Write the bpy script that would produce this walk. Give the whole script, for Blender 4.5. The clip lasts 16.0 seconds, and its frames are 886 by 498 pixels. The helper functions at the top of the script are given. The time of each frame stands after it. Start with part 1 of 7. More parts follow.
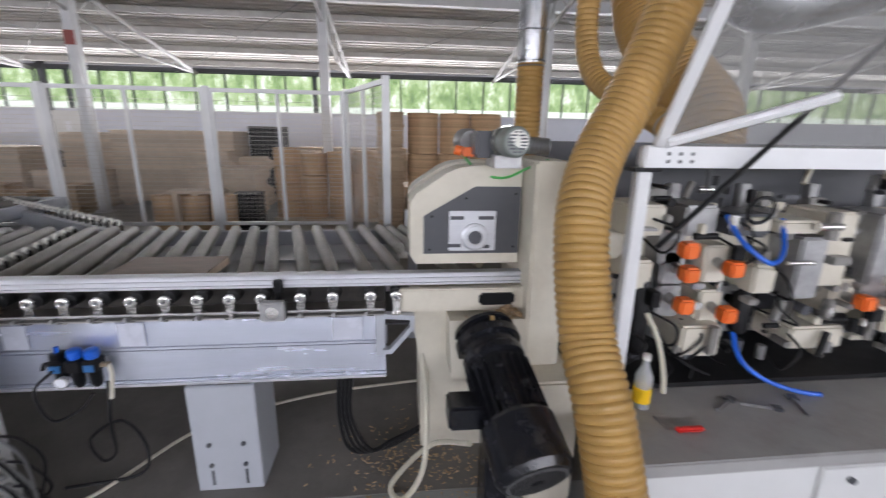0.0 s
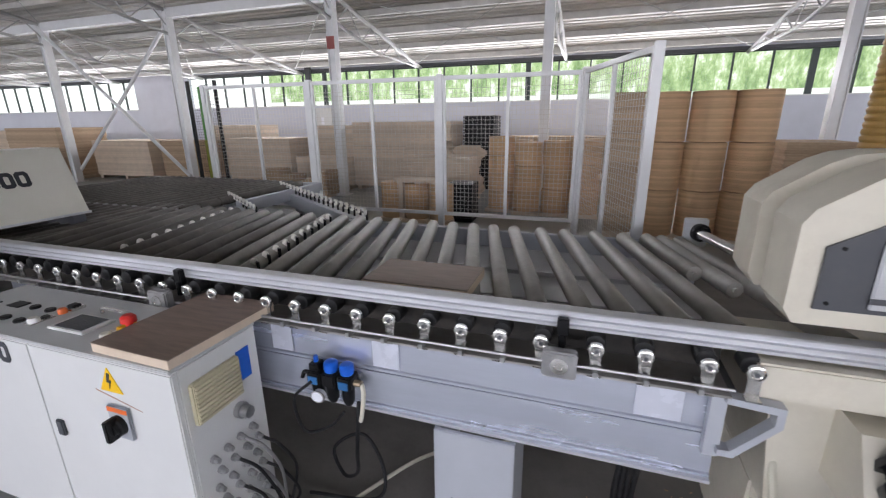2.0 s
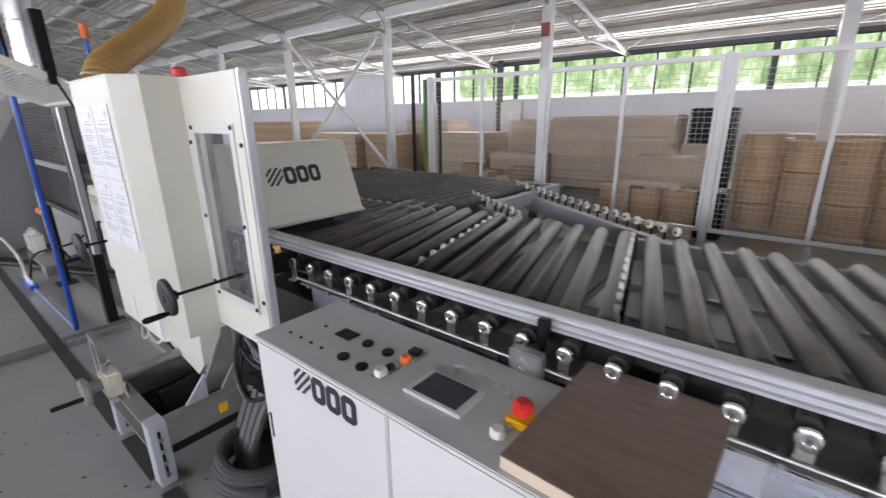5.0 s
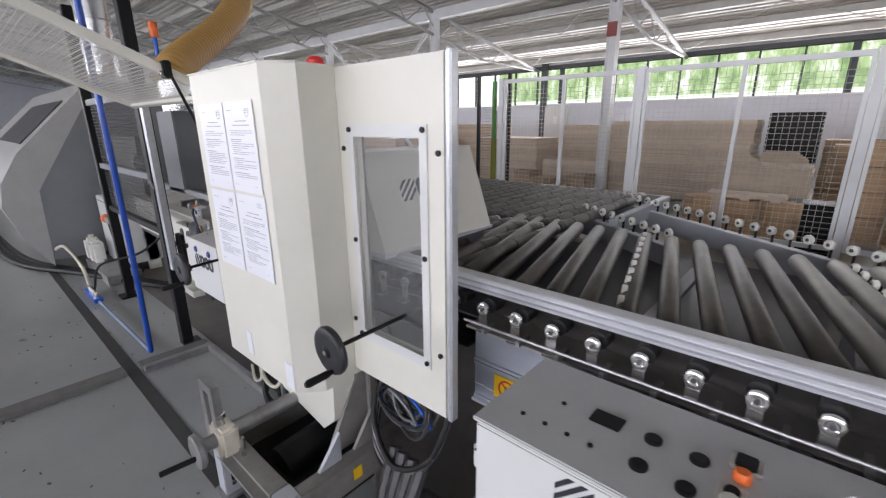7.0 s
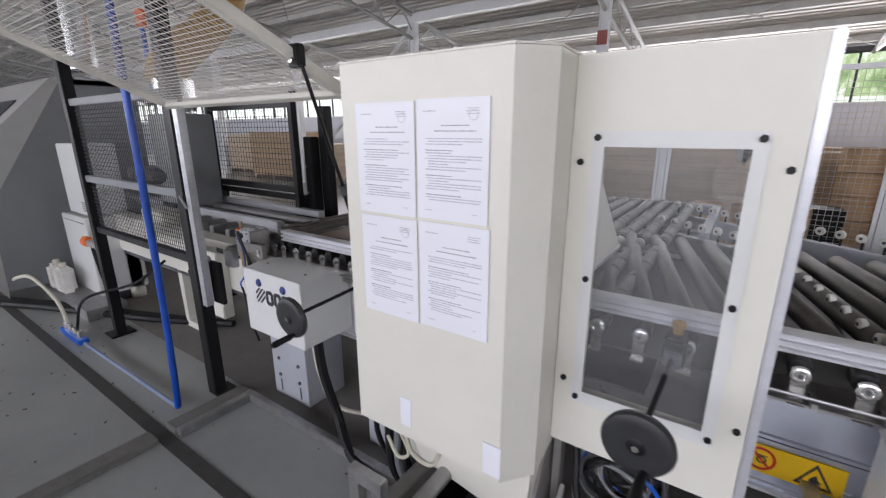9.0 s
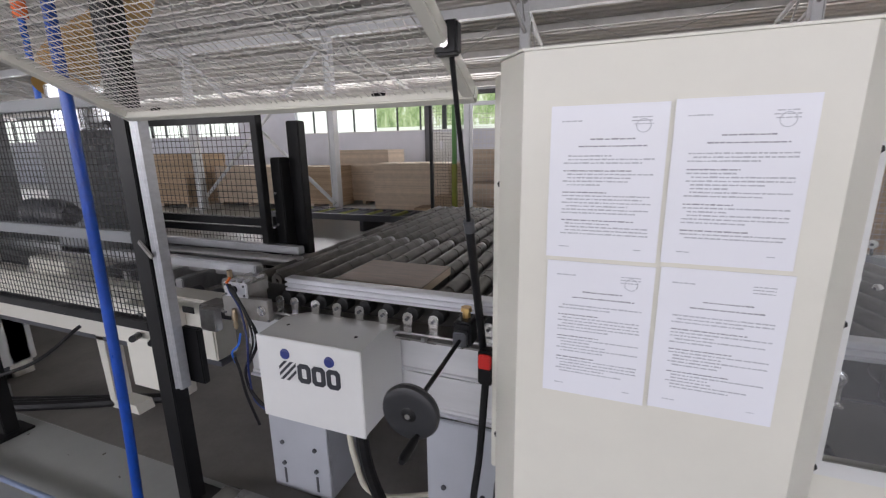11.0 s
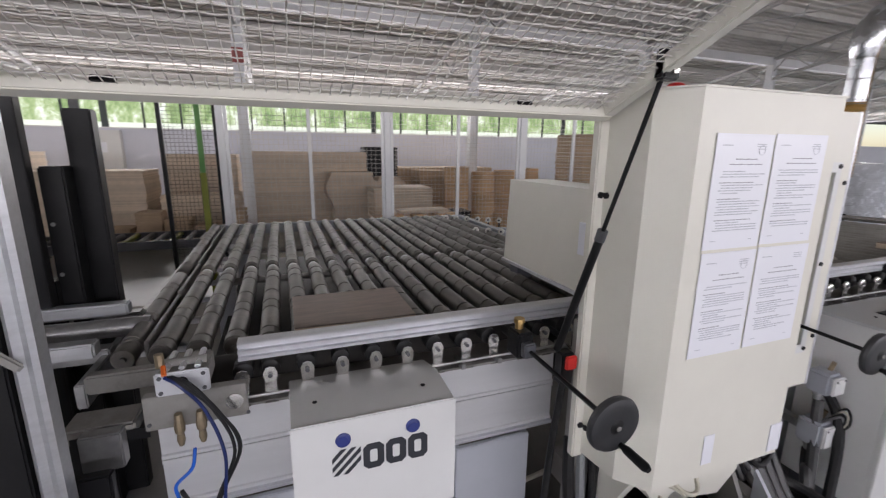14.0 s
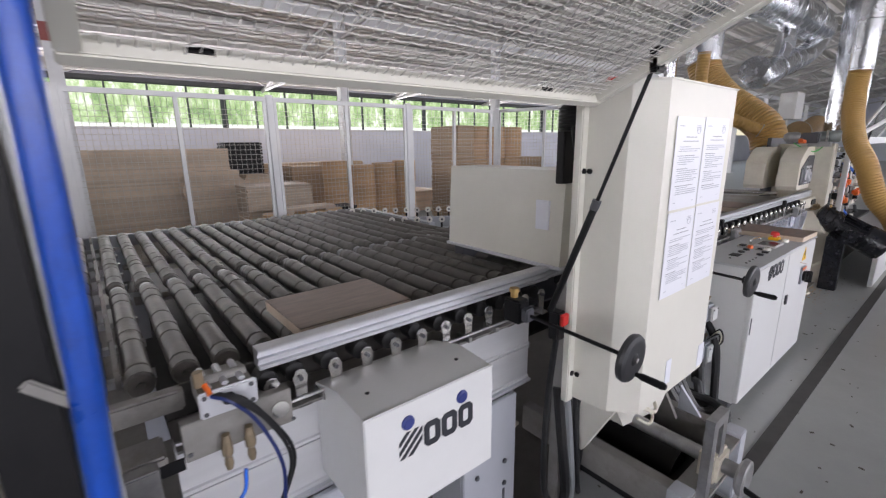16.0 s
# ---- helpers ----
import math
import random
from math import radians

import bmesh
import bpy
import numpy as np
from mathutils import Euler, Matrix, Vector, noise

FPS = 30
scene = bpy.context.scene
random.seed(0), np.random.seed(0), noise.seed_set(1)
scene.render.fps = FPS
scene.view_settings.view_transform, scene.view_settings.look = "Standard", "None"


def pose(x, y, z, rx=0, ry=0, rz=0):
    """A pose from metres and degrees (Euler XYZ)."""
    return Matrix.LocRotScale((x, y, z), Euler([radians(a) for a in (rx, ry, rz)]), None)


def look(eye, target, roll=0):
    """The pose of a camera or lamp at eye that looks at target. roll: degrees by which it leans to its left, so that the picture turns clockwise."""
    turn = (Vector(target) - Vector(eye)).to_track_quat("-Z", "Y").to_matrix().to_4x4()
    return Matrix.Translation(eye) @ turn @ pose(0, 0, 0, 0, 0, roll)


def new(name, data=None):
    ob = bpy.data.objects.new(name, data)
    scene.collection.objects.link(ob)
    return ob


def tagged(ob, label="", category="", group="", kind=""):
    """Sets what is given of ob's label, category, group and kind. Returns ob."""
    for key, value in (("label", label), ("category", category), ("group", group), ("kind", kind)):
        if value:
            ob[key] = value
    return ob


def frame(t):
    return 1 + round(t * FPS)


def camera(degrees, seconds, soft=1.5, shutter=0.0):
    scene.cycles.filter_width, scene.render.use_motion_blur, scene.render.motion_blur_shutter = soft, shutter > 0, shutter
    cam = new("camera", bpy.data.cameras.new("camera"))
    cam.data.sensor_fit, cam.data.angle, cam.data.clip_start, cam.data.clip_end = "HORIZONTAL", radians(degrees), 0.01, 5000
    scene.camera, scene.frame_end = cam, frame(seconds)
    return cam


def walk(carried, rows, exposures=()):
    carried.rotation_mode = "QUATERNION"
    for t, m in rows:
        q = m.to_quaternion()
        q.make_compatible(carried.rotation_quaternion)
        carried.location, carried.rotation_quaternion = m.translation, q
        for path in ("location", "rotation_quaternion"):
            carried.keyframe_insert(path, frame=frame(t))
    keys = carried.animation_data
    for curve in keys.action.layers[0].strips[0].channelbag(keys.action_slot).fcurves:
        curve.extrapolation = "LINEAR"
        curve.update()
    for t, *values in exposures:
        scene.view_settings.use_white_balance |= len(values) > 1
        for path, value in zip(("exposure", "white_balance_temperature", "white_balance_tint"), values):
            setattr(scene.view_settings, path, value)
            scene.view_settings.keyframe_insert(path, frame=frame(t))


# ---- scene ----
cam = camera(91.4, 16.0, soft=1.25, shutter=0.35)
PATH = [
    (0, (-0.062, 0.391, 1.637), (0.148, 2.31, 1.115), 1.0),
    (0.5, (-0.124, 0.564, 1.616), (-0.362, 2.471, 1.061), 0.2),
    (1, (-0.182, 0.779, 1.605), (-0.668, 2.635, 1.038), -0.5),
    (1.5, (-0.331, 0.881, 1.592), (-0.935, 2.702, 1.026), -0.0),
    (2, (-0.535, 0.937, 1.601), (-1.151, 2.752, 1.03), -0.6),
    (2.5, (-0.676, 0.984, 1.587), (-1.349, 2.777, 1.013), 0.2),
    (3, (-0.808, 1.096, 1.585), (-1.638, 2.821, 1.004), -0.7),
    (3.5, (-0.958, 1.189, 1.577), (-1.923, 2.841, 0.994), -0.5),
    (4, (-1.187, 1.15, 1.567), (-2.186, 2.78, 0.979), 0.1),
    (4.5, (-1.429, 1.104, 1.572), (-2.49, 2.695, 0.986), -0.2),
    (5, (-1.651, 1.134, 1.577), (-2.857, 2.619, 0.995), -0.7),
    (5.2, (-1.738, 1.15, 1.583), (-2.997, 2.592, 1.004), -0.7),
    (7.3, (-2.54, 1.027, 1.567), (-3.823, 2.458, 1.014), -0.3),
    (7.5, (-2.623, 1.027, 1.568), (-3.906, 2.458, 1.015), 0.3),
    (8, (-2.842, 0.923, 1.566), (-4.081, 2.393, 1.016), 0.5),
    (8.5, (-3.062, 0.806, 1.579), (-4.23, 2.332, 1.024), 0.5),
    (9, (-3.308, 0.798, 1.571), (-4.408, 2.38, 1.037), -0.2),
    (9.2, (-3.408, 0.798, 1.58), (-4.493, 2.4, 1.074), -0.6),
    (11.3, (-4.208, 0.796, 1.563), (-4.842, 2.634, 1.095), -0.4),
    (11.5, (-4.28, 0.815, 1.561), (-4.864, 2.669, 1.089), -0.1),
    (12, (-4.546, 0.777, 1.572), (-4.912, 2.688, 1.11), -0.4),
    (12.5, (-4.748, 0.781, 1.561), (-4.824, 2.725, 1.097), 0.7),
    (13, (-4.898, 0.889, 1.553), (-4.647, 2.821, 1.1), -0.3),
    (13.5, (-5.05, 0.924, 1.565), (-4.574, 2.807, 1.088), 1.2),
    (14, (-5.243, 0.898, 1.586), (-4.564, 2.728, 1.15), 0.6),
    (14.5, (-5.327, 0.941, 1.553), (-4.412, 2.672, 1.142), -0.3),
    (15, (-5.374, 1.059, 1.556), (-4.33, 2.712, 1.135), -0.8),
    (15.5, (-5.487, 1.087, 1.561), (-4.296, 2.629, 1.111), -0.2),
    (16, (-5.68, 1.07, 1.559), (-4.458, 2.584, 1.096), -0.8),
]
walk(cam, [(t, look(eye, target, roll)) for t, eye, target, roll in PATH], [(0, 0.5, 6380, 10), (3, 0.68, 6330, 10), (5, 0.7, 6420, 10), (9, 0.38, 6420, 11), (11.3, 0.19, 6600, 11), (13, 0.22, 6680, 11), (14, 0.3, 6640, 12), (14.5, 0.5, 6500, 12), (16, 0.63, 6480, 12)])

# ---- world, sun, exposure ----
world = bpy.data.worlds.new("sky_world")
scene.world = world
world.use_nodes = True
wn = world.node_tree.nodes
sky = wn.new("ShaderNodeTexSky")
sky.sky_type = 'NISHITA'
sky.sun_disc = False
sky.sun_elevation = radians(55)
sky.sun_rotation = radians(20)
world.node_tree.links.new(sky.outputs[0], wn["Background"].inputs[0])
wn["Background"].inputs[1].default_value = 0.12


def lamp(name, kind, energy, m, color=(1, 1, 1), size=1.0, size_y=1.0):
    d = bpy.data.lights.new(name, kind)
    d.energy, d.color = energy, color
    if kind == 'AREA':
        d.shape, d.size, d.size_y = 'RECTANGLE', size, size_y
    else:
        d.angle = size
    ob = new(name, d)
    ob.matrix_world = m
    return ob


lamp("sun", 'SUN', 3.0, look((-3, 30, 40), (0, 8, 0)), (1, 0.95, 0.88), radians(0.5))
# daylight entering by the window band, and an added unseen fill lamp behind the walk
lamp("window_daylight", 'AREA', 950, look((-4, 14.25, 2.65), (-4, 0, 1.6)), (1.0, 0.96, 1.02), 68, 0.9)
lamp("south_fill_light", 'AREA', 3500, look((-3, -7.6, 3.4), (-3, 4, 1.0)), (0.99, 0.955, 1.035), 60, 2.6)


# ---- materials ----
def mat(name, color, rough=0.5, metal=0.0, var=0.12, scale=6.0, bump=0.0, bscale=60.0, dirt=0.0, dirtcol=(0.1, 0.085, 0.06), stretch=(1, 1, 1), spec=0.5, rnd=0.0):
    m = bpy.data.materials.new(name)
    m.use_nodes = True
    nt = m.node_tree
    n, l = nt.nodes, nt.links
    b = n["Principled BSDF"]
    b.inputs["Roughness"].default_value = rough
    b.inputs["Metallic"].default_value = metal
    b.inputs["Specular IOR Level"].default_value = spec
    geo = n.new("ShaderNodeNewGeometry")
    mp = n.new("ShaderNodeMapping")
    mp.inputs["Scale"].default_value = stretch
    l.new(geo.outputs["Position"], mp.inputs[0])
    n1 = n.new("ShaderNodeTexNoise")
    n1.inputs["Scale"].default_value = scale
    n1.inputs["Detail"].default_value = 6
    n1.inputs["Roughness"].default_value = 0.65
    l.new(mp.outputs[0], n1.inputs["Vector"])
    ramp = n.new("ShaderNodeMapRange")
    ramp.inputs[1].default_value, ramp.inputs[2].default_value = 0.3, 0.7
    ramp.inputs[3].default_value, ramp.inputs[4].default_value = 1 - var, 1 + var * 0.6
    l.new(n1.outputs[0], ramp.inputs[0])
    mul = n.new("ShaderNodeVectorMath")
    mul.operation = 'SCALE'
    mul.inputs[0].default_value = color
    l.new(ramp.outputs[0], mul.inputs["Scale"])
    out = mul.outputs[0]
    if rnd:
        oi = n.new("ShaderNodeNewGeometry")
        mr = n.new("ShaderNodeMapRange")
        mr.inputs[3].default_value, mr.inputs[4].default_value = 1 - rnd, 1 + rnd
        l.new(oi.outputs["Random Per Island"], mr.inputs[0])
        m2 = n.new("ShaderNodeVectorMath")
        m2.operation = 'SCALE'
        l.new(out, m2.inputs[0])
        l.new(mr.outputs[0], m2.inputs["Scale"])
        out = m2.outputs[0]
    if dirt:
        n2 = n.new("ShaderNodeTexNoise")
        n2.inputs["Scale"].default_value = scale * 0.45
        n2.inputs["Detail"].default_value = 9
        n2.inputs["Roughness"].default_value = 0.75
        l.new(geo.outputs["Position"], n2.inputs["Vector"])
        r2 = n.new("ShaderNodeMapRange")
        r2.inputs[1].default_value, r2.inputs[2].default_value = 0.5, 0.72
        r2.inputs[3].default_value, r2.inputs[4].default_value = 0.0, dirt
        l.new(n2.outputs[0], r2.inputs[0])
        mx = n.new("ShaderNodeMix")
        mx.data_type = 'RGBA'
        l.new(r2.outputs[0], mx.inputs[0])
        l.new(out, mx.inputs[6])
        mx.inputs[7].default_value = (*dirtcol, 1)
        out = mx.outputs[2]
    l.new(out, b.inputs["Base Color"])
    rr = n.new("ShaderNodeMapRange")
    rr.inputs[3].default_value, rr.inputs[4].default_value = max(0.03, rough - 0.1), min(1, rough + 0.12)
    l.new(n1.outputs[0], rr.inputs[0])
    l.new(rr.outputs[0], b.inputs["Roughness"])
    if bump:
        n3 = n.new("ShaderNodeTexNoise")
        n3.inputs["Scale"].default_value = bscale
        n3.inputs["Detail"].default_value = 4
        l.new(mp.outputs[0], n3.inputs["Vector"])
        bp = n.new("ShaderNodeBump")
        bp.inputs["Strength"].default_value = bump
        bp.inputs["Distance"].default_value = 0.01
        l.new(n3.outputs[0], bp.inputs["Height"])
        l.new(bp.outputs[0], b.inputs["Normal"])
    return m


def glass_mat(name, color=(1, 1, 1), rough=0.02, veil=0.12):
    m = bpy.data.materials.new(name)
    m.use_nodes = True
    n, l = m.node_tree.nodes, m.node_tree.links
    b = n["Principled BSDF"]
    b.inputs["Base Color"].default_value = (*color, 1)
    b.inputs["Roughness"].default_value = rough + 0.15
    tr = n.new("ShaderNodeBsdfTransparent")
    tr.inputs[0].default_value = (*color, 1)
    mx = n.new("ShaderNodeMixShader")
    mx.inputs[0].default_value = veil
    l.new(tr.outputs[0], mx.inputs[1])
    l.new(b.outputs[0], mx.inputs[2])
    l.new(mx.outputs[0], n["Material Output"].inputs[0])
    return m


CONCRETE = mat("painted_concrete_floor", (0.34, 0.352, 0.34), 0.3, 0, 0.12, 1.3, 0.05, 30, 0.3, (0.19, 0.19, 0.175))
WALLW = mat("white_wall_plaster", (0.66, 0.68, 0.76), 0.8, 0, 0.06, 1.5, 0.1, 30, 0.12, (0.4, 0.4, 0.42))
ROOF = mat("galvanised_roof_sheet", (0.68, 0.66, 0.62), 0.42, 0.45, 0.2, 2.5, 0.1, 20, 0.3, (0.3, 0.27, 0.23), (0.3, 2, 1))
WHITE = mat("white_painted_steel", (0.78, 0.79, 0.8), 0.4, 0, 0.05, 5, 0.02, 80, 0.1, (0.45, 0.44, 0.42))
CREAM = mat("cream_machine_enamel", (0.72, 0.705, 0.63), 0.36, 0, 0.04, 4, 0.02, 120, 0.06, (0.5, 0.48, 0.4))
BEIGE = mat("beige_dusty_casting", (0.66, 0.62, 0.52), 0.5, 0, 0.08, 7, 0.05, 60, 0.3, (0.36, 0.29, 0.2))
CABW = mat("light_grey_cabinet_enamel", (0.68, 0.685, 0.675), 0.35, 0, 0.035, 5, 0.03, 150, 0.06, (0.5, 0.5, 0.48))
ALU = mat("extruded_aluminium", (0.64, 0.65, 0.68), 0.32, 0.5, 0.06, 12, 0.01, 90, 0.1, (0.3, 0.29, 0.27), (0.2, 3, 6))
ALUP = mat("satin_aluminium_panel", (0.74, 0.78, 0.9), 0.24, 0.7, 0.1, 3, 0.02, 40, 0.12, (0.45, 0.45, 0.5), (0.4, 1, 3))
ALUW = mat("pale_anodised_panel", (0.78, 0.785, 0.8), 0.34, 0.35, 0.08, 3, 0.02, 40, 0.15, (0.5, 0.49, 0.48), (0.4, 1, 3))
ALUD = mat("greyed_aluminium", (0.5, 0.51, 0.53), 0.34, 0.6, 0.12, 12, 0.03, 90, 0.2, (0.25, 0.24, 0.23), (0.2, 3, 6))
STEEL = mat("dull_steel", (0.4, 0.4, 0.4), 0.4, 0.8, 0.2, 20, 0.05, 90, 0.3, (0.14, 0.12, 0.1))
CHROME = mat("zinc_plated_steel", (0.74, 0.73, 0.71), 0.2, 0.92, 0.15, 40, 0.05, 90, 0.3, (0.25, 0.22, 0.18))
ROLLER = mat("grey_rubber_roller", (0.37, 0.36, 0.33), 0.48, 0.1, 0.2, 9, 0.06, 70, 0.35, (0.36, 0.33, 0.28))
ROLLDARK = mat("dark_rubber_roller", (0.12, 0.112, 0.1), 0.46, 0.05, 0.25, 9, 0.08, 70, 0.5, (0.27, 0.24, 0.2))
BLACKP = mat("black_powder_coat", (0.009, 0.009, 0.01), 0.4, 0, 0.2, 10, 0.03, 90, 0.12, (0.04, 0.037, 0.033), (1, 1, 1), 0.25)
RUBBER = mat("black_rubber", (0.014, 0.014, 0.015), 0.5, 0, 0.2, 12, 0.05, 90, 0.15, (0.06, 0.055, 0.045), (1, 1, 1), 0.25)
DARKGREY = mat("dark_grey_panel", (0.075, 0.078, 0.088), 0.42, 0, 0.1, 6, 0.02, 90, 0.12, (0.2, 0.18, 0.15))
GREYSTEEL = mat("grey_painted_leg", (0.44, 0.46, 0.5), 0.42, 0.1, 0.05, 6, 0.02, 60, 0.1, (0.3, 0.3, 0.3))
CHIP = mat("chipboard_edge", (0.52, 0.385, 0.26), 0.75, 0, 0.14, 14, 0.15, 160, 0.15, (0.3, 0.2, 0.12), (1, 1, 5), 0.3, 0.14)
CHIPL = mat("pale_chipboard_face", (0.68, 0.56, 0.435), 0.65, 0, 0.1, 8, 0.08, 120, 0.1, (0.42, 0.3, 0.2), (1, 1, 1), 0.4, 0.1)
DRUM = mat("orange_fibreboard_edge", (0.63, 0.425, 0.25), 0.7, 0, 0.1, 6, 0.2, 90, 0.1, (0.4, 0.24, 0.12), (1, 1, 6), 0.3, 0.12)
WALNUT = mat("brown_veneer_board", (0.25, 0.18, 0.145), 0.5, 0, 0.3, 5, 0.04, 70, 0.15, (0.33, 0.26, 0.22), (1.4, 9, 1))
BLUE = mat("blue_painted_tube", (0.006, 0.065, 0.4), 0.3, 0.0, 0.25, 18, 0.05, 50, 0.6, (0.015, 0.03, 0.11))
BLUEP = mat("blue_plastic", (0.01, 0.12, 0.62), 0.35)
RED = mat("red_plastic", (0.7, 0.035, 0.03), 0.35)
ORANGE = mat("orange_plastic", (0.85, 0.17, 0.03), 0.4)
YELLOW = mat("yellow_sign", (0.9, 0.55, 0.01), 0.45, 0, 0.03)
GREEN = mat("green_plastic", (0.08, 0.45, 0.1), 0.4)
OLIVE = mat("olive_painted_post", (0.2, 0.22, 0.02), 0.5)
HOSE = mat("amber_spiral_hose", (0.44, 0.265, 0.08), 0.38, 0, 0.12, 8, 0.0, 60, 0.12, (0.3, 0.17, 0.06))
HOSED = mat("amber_hose_groove", (0.3, 0.15, 0.04), 0.45)
GALV = mat("galvanised_duct", (0.68, 0.7, 0.73), 0.25, 0.95, 0.15, 6, 0.08, 14, 0.1, (0.4, 0.4, 0.4))
PAPER = mat("white_paper_sheet", (0.8, 0.81, 0.86), 0.35, 0, 0.02, 5)
INK = mat("grey_print", (0.48, 0.49, 0.54), 0.6)
CONDUIT = mat("grey_corrugated_conduit", (0.05, 0.05, 0.052), 0.45, 0, 0.2, 14, 0.1, 60, 0.4, (0.12, 0.11, 0.1))
MOTORG = mat("grey_green_motor_paint", (0.2, 0.225, 0.215), 0.4, 0.1, 0.15, 14, 0.05, 60, 0.3, (0.32, 0.28, 0.22))
DARKINK = mat("dark_print", (0.03, 0.032, 0.04), 0.5)
PLASTW = mat("white_nylon_wheel", (0.78, 0.77, 0.72), 0.4, 0, 0.08, 30, 0, 60, 0.2, (0.4, 0.36, 0.3))
SCREEN = mat("dark_touch_screen", (0.05, 0.06, 0.075), 0.15)
WIRE = mat("white_mesh_wire", (0.66, 0.64, 0.6), 0.5)
WORN = mat("worn_grey_casting", (0.27, 0.26, 0.245), 0.5, 0.2, 0.2, 9, 0.1, 60, 0.55, (0.1, 0.08, 0.065))
SLEEVE = mat("paper_in_sleeve", (0.56, 0.58, 0.65), 0.25, 0, 0.06, 9, 0.05, 40)
OLDBRASS = mat("tarnished_brass", (0.34, 0.27, 0.18), 0.45, 0.7, 0.2, 40, 0.05, 90, 0.4, (0.14, 0.11, 0.08))
BWIRE = mat("black_mesh_wire", (0.02, 0.02, 0.022), 0.4)
GREYM = mat("grey_machine_enamel", (0.2, 0.21, 0.22), 0.42, 0, 0.06, 5, 0.02, 90, 0.1, (0.12, 0.12, 0.12))
CABLEW = mat("cream_cable", (0.66, 0.63, 0.52), 0.5)
CHIPS = mat("wood_shavings", (0.5, 0.36, 0.22), 0.85, 0, 0.3, 60, 0, 60, 0, (0, 0, 0), (1, 1, 1), 0.2, 0.3)
BRASS = mat("brass_fitting", (0.6, 0.4, 0.16), 0.3, 0.9)
PVC = glass_mat("clear_guard_sheet", (0.95, 0.96, 0.97), 0.04, 0.06)
DUSTY = glass_mat("dusty_guard_sheet", (0.72, 0.72, 0.71), 0.1, 0.16)
GLASS = glass_mat("window_glass", (0.97, 1, 0.98), 0.02, 0.05)


# ---- building helpers ----
class Geo:
    def __init__(self):
        self.v, self.f = [], []

    def add(self, vs, fs):
        k = len(self.v)
        self.v += [tuple(p) for p in vs]
        self.f += [tuple(i + k for i in f) for f in fs]
        return self

    def box(self, x0, x1, y0, y1, z0, z1, m=None):
        vs = [Vector((x, y, z)) for z in (z0, z1) for x, y in ((x0, y0), (x1, y0), (x1, y1), (x0, y1))]
        if m is not None:
            vs = [m @ p for p in vs]
        return self.add(vs, [(3, 2, 1, 0), (4, 5, 6, 7), (0, 1, 5, 4), (1, 2, 6, 5), (2, 3, 7, 6), (3, 0, 4, 7)])

    def bbox(self, x0, x1, y0, y1, z0, z1, r=0.006, m=None):
        """A box with chamfered edges."""
        bm = bmesh.new()
        bmesh.ops.create_cube(bm, size=1, matrix=Matrix.Translation(((x0 + x1) / 2, (y0 + y1) / 2, (z0 + z1) / 2)) @ Matrix.Diagonal((abs(x1 - x0), abs(y1 - y0), abs(z1 - z0), 1)))
        bmesh.ops.bevel(bm, geom=bm.edges[:], offset=r, segments=2, affect='EDGES')
        bm.verts.index_update()
        self.add([(m @ p.co) if m is not None else p.co.copy() for p in bm.verts], [[p.index for p in f.verts] for f in bm.faces])
        bm.free()
        return self

    def cyl(self, a, b, r, n=12, r2=None, caps=True):
        a, b = Vector(a), Vector(b)
        d = (b - a).normalized()
        u = d.orthogonal().normalized()
        w = d.cross(u)
        r2 = r if r2 is None else r2
        vs = [a + (u * math.cos(i * math.tau / n) + w * math.sin(i * math.tau / n)) * r for i in range(n)]
        vs += [b + (u * math.cos(i * math.tau / n) + w * math.sin(i * math.tau / n)) * r2 for i in range(n)]
        fs = [(i, (i + 1) % n, n + (i + 1) % n, n + i) for i in range(n)]
        if caps:
            fs += [tuple(range(n - 1, -1, -1)), tuple(range(n, 2 * n))]
        return self.add(vs, fs)

    def lathe(self, a, b, prof, n=20):
        """A turned body from a towards b: prof holds (metres along, radius)."""
        a, b = Vector(a), Vector(b)
        d = (b - a).normalized()
        u = d.orthogonal().normalized()
        w = d.cross(u)
        vs, fs = [], []
        for s, r in prof:
            vs += [a + d * s + (u * math.cos(i * math.tau / n) + w * math.sin(i * math.tau / n)) * r for i in range(n)]
        for k in range(len(prof) - 1):
            fs += [(k * n + i, k * n + (i + 1) % n, (k + 1) * n + (i + 1) % n, (k + 1) * n + i) for i in range(n)]
        fs += [tuple(range(n - 1, -1, -1)), tuple(range((len(prof) - 1) * n, len(prof) * n))]
        return self.add(vs, fs)

    def tube(self, pts, r, n=8, sub=6, radii=None):
        """A bent tube through pts, smoothed."""
        pts = smooth(pts, sub)
        fr = None
        vs, fs = [], []
        for i, p in enumerate(pts):
            d = (pts[min(i + 1, len(pts) - 1)] - pts[max(i - 1, 0)]).normalized()
            fr = d.orthogonal().normalized() if fr is None else (fr - d * fr.dot(d)).normalized()
            w = d.cross(fr)
            rr = radii(i) if radii else r
            vs += [p + (fr * math.cos(k * math.tau / n) + w * math.sin(k * math.tau / n)) * rr for k in range(n)]
        for i in range(len(pts) - 1):
            fs += [(i * n + k, i * n + (k + 1) % n, (i + 1) * n + (k + 1) % n, (i + 1) * n + k) for k in range(n)]
        fs += [tuple(range(n - 1, -1, -1)), tuple(range((len(pts) - 1) * n, len(pts) * n))]
        return self.add(vs, fs)

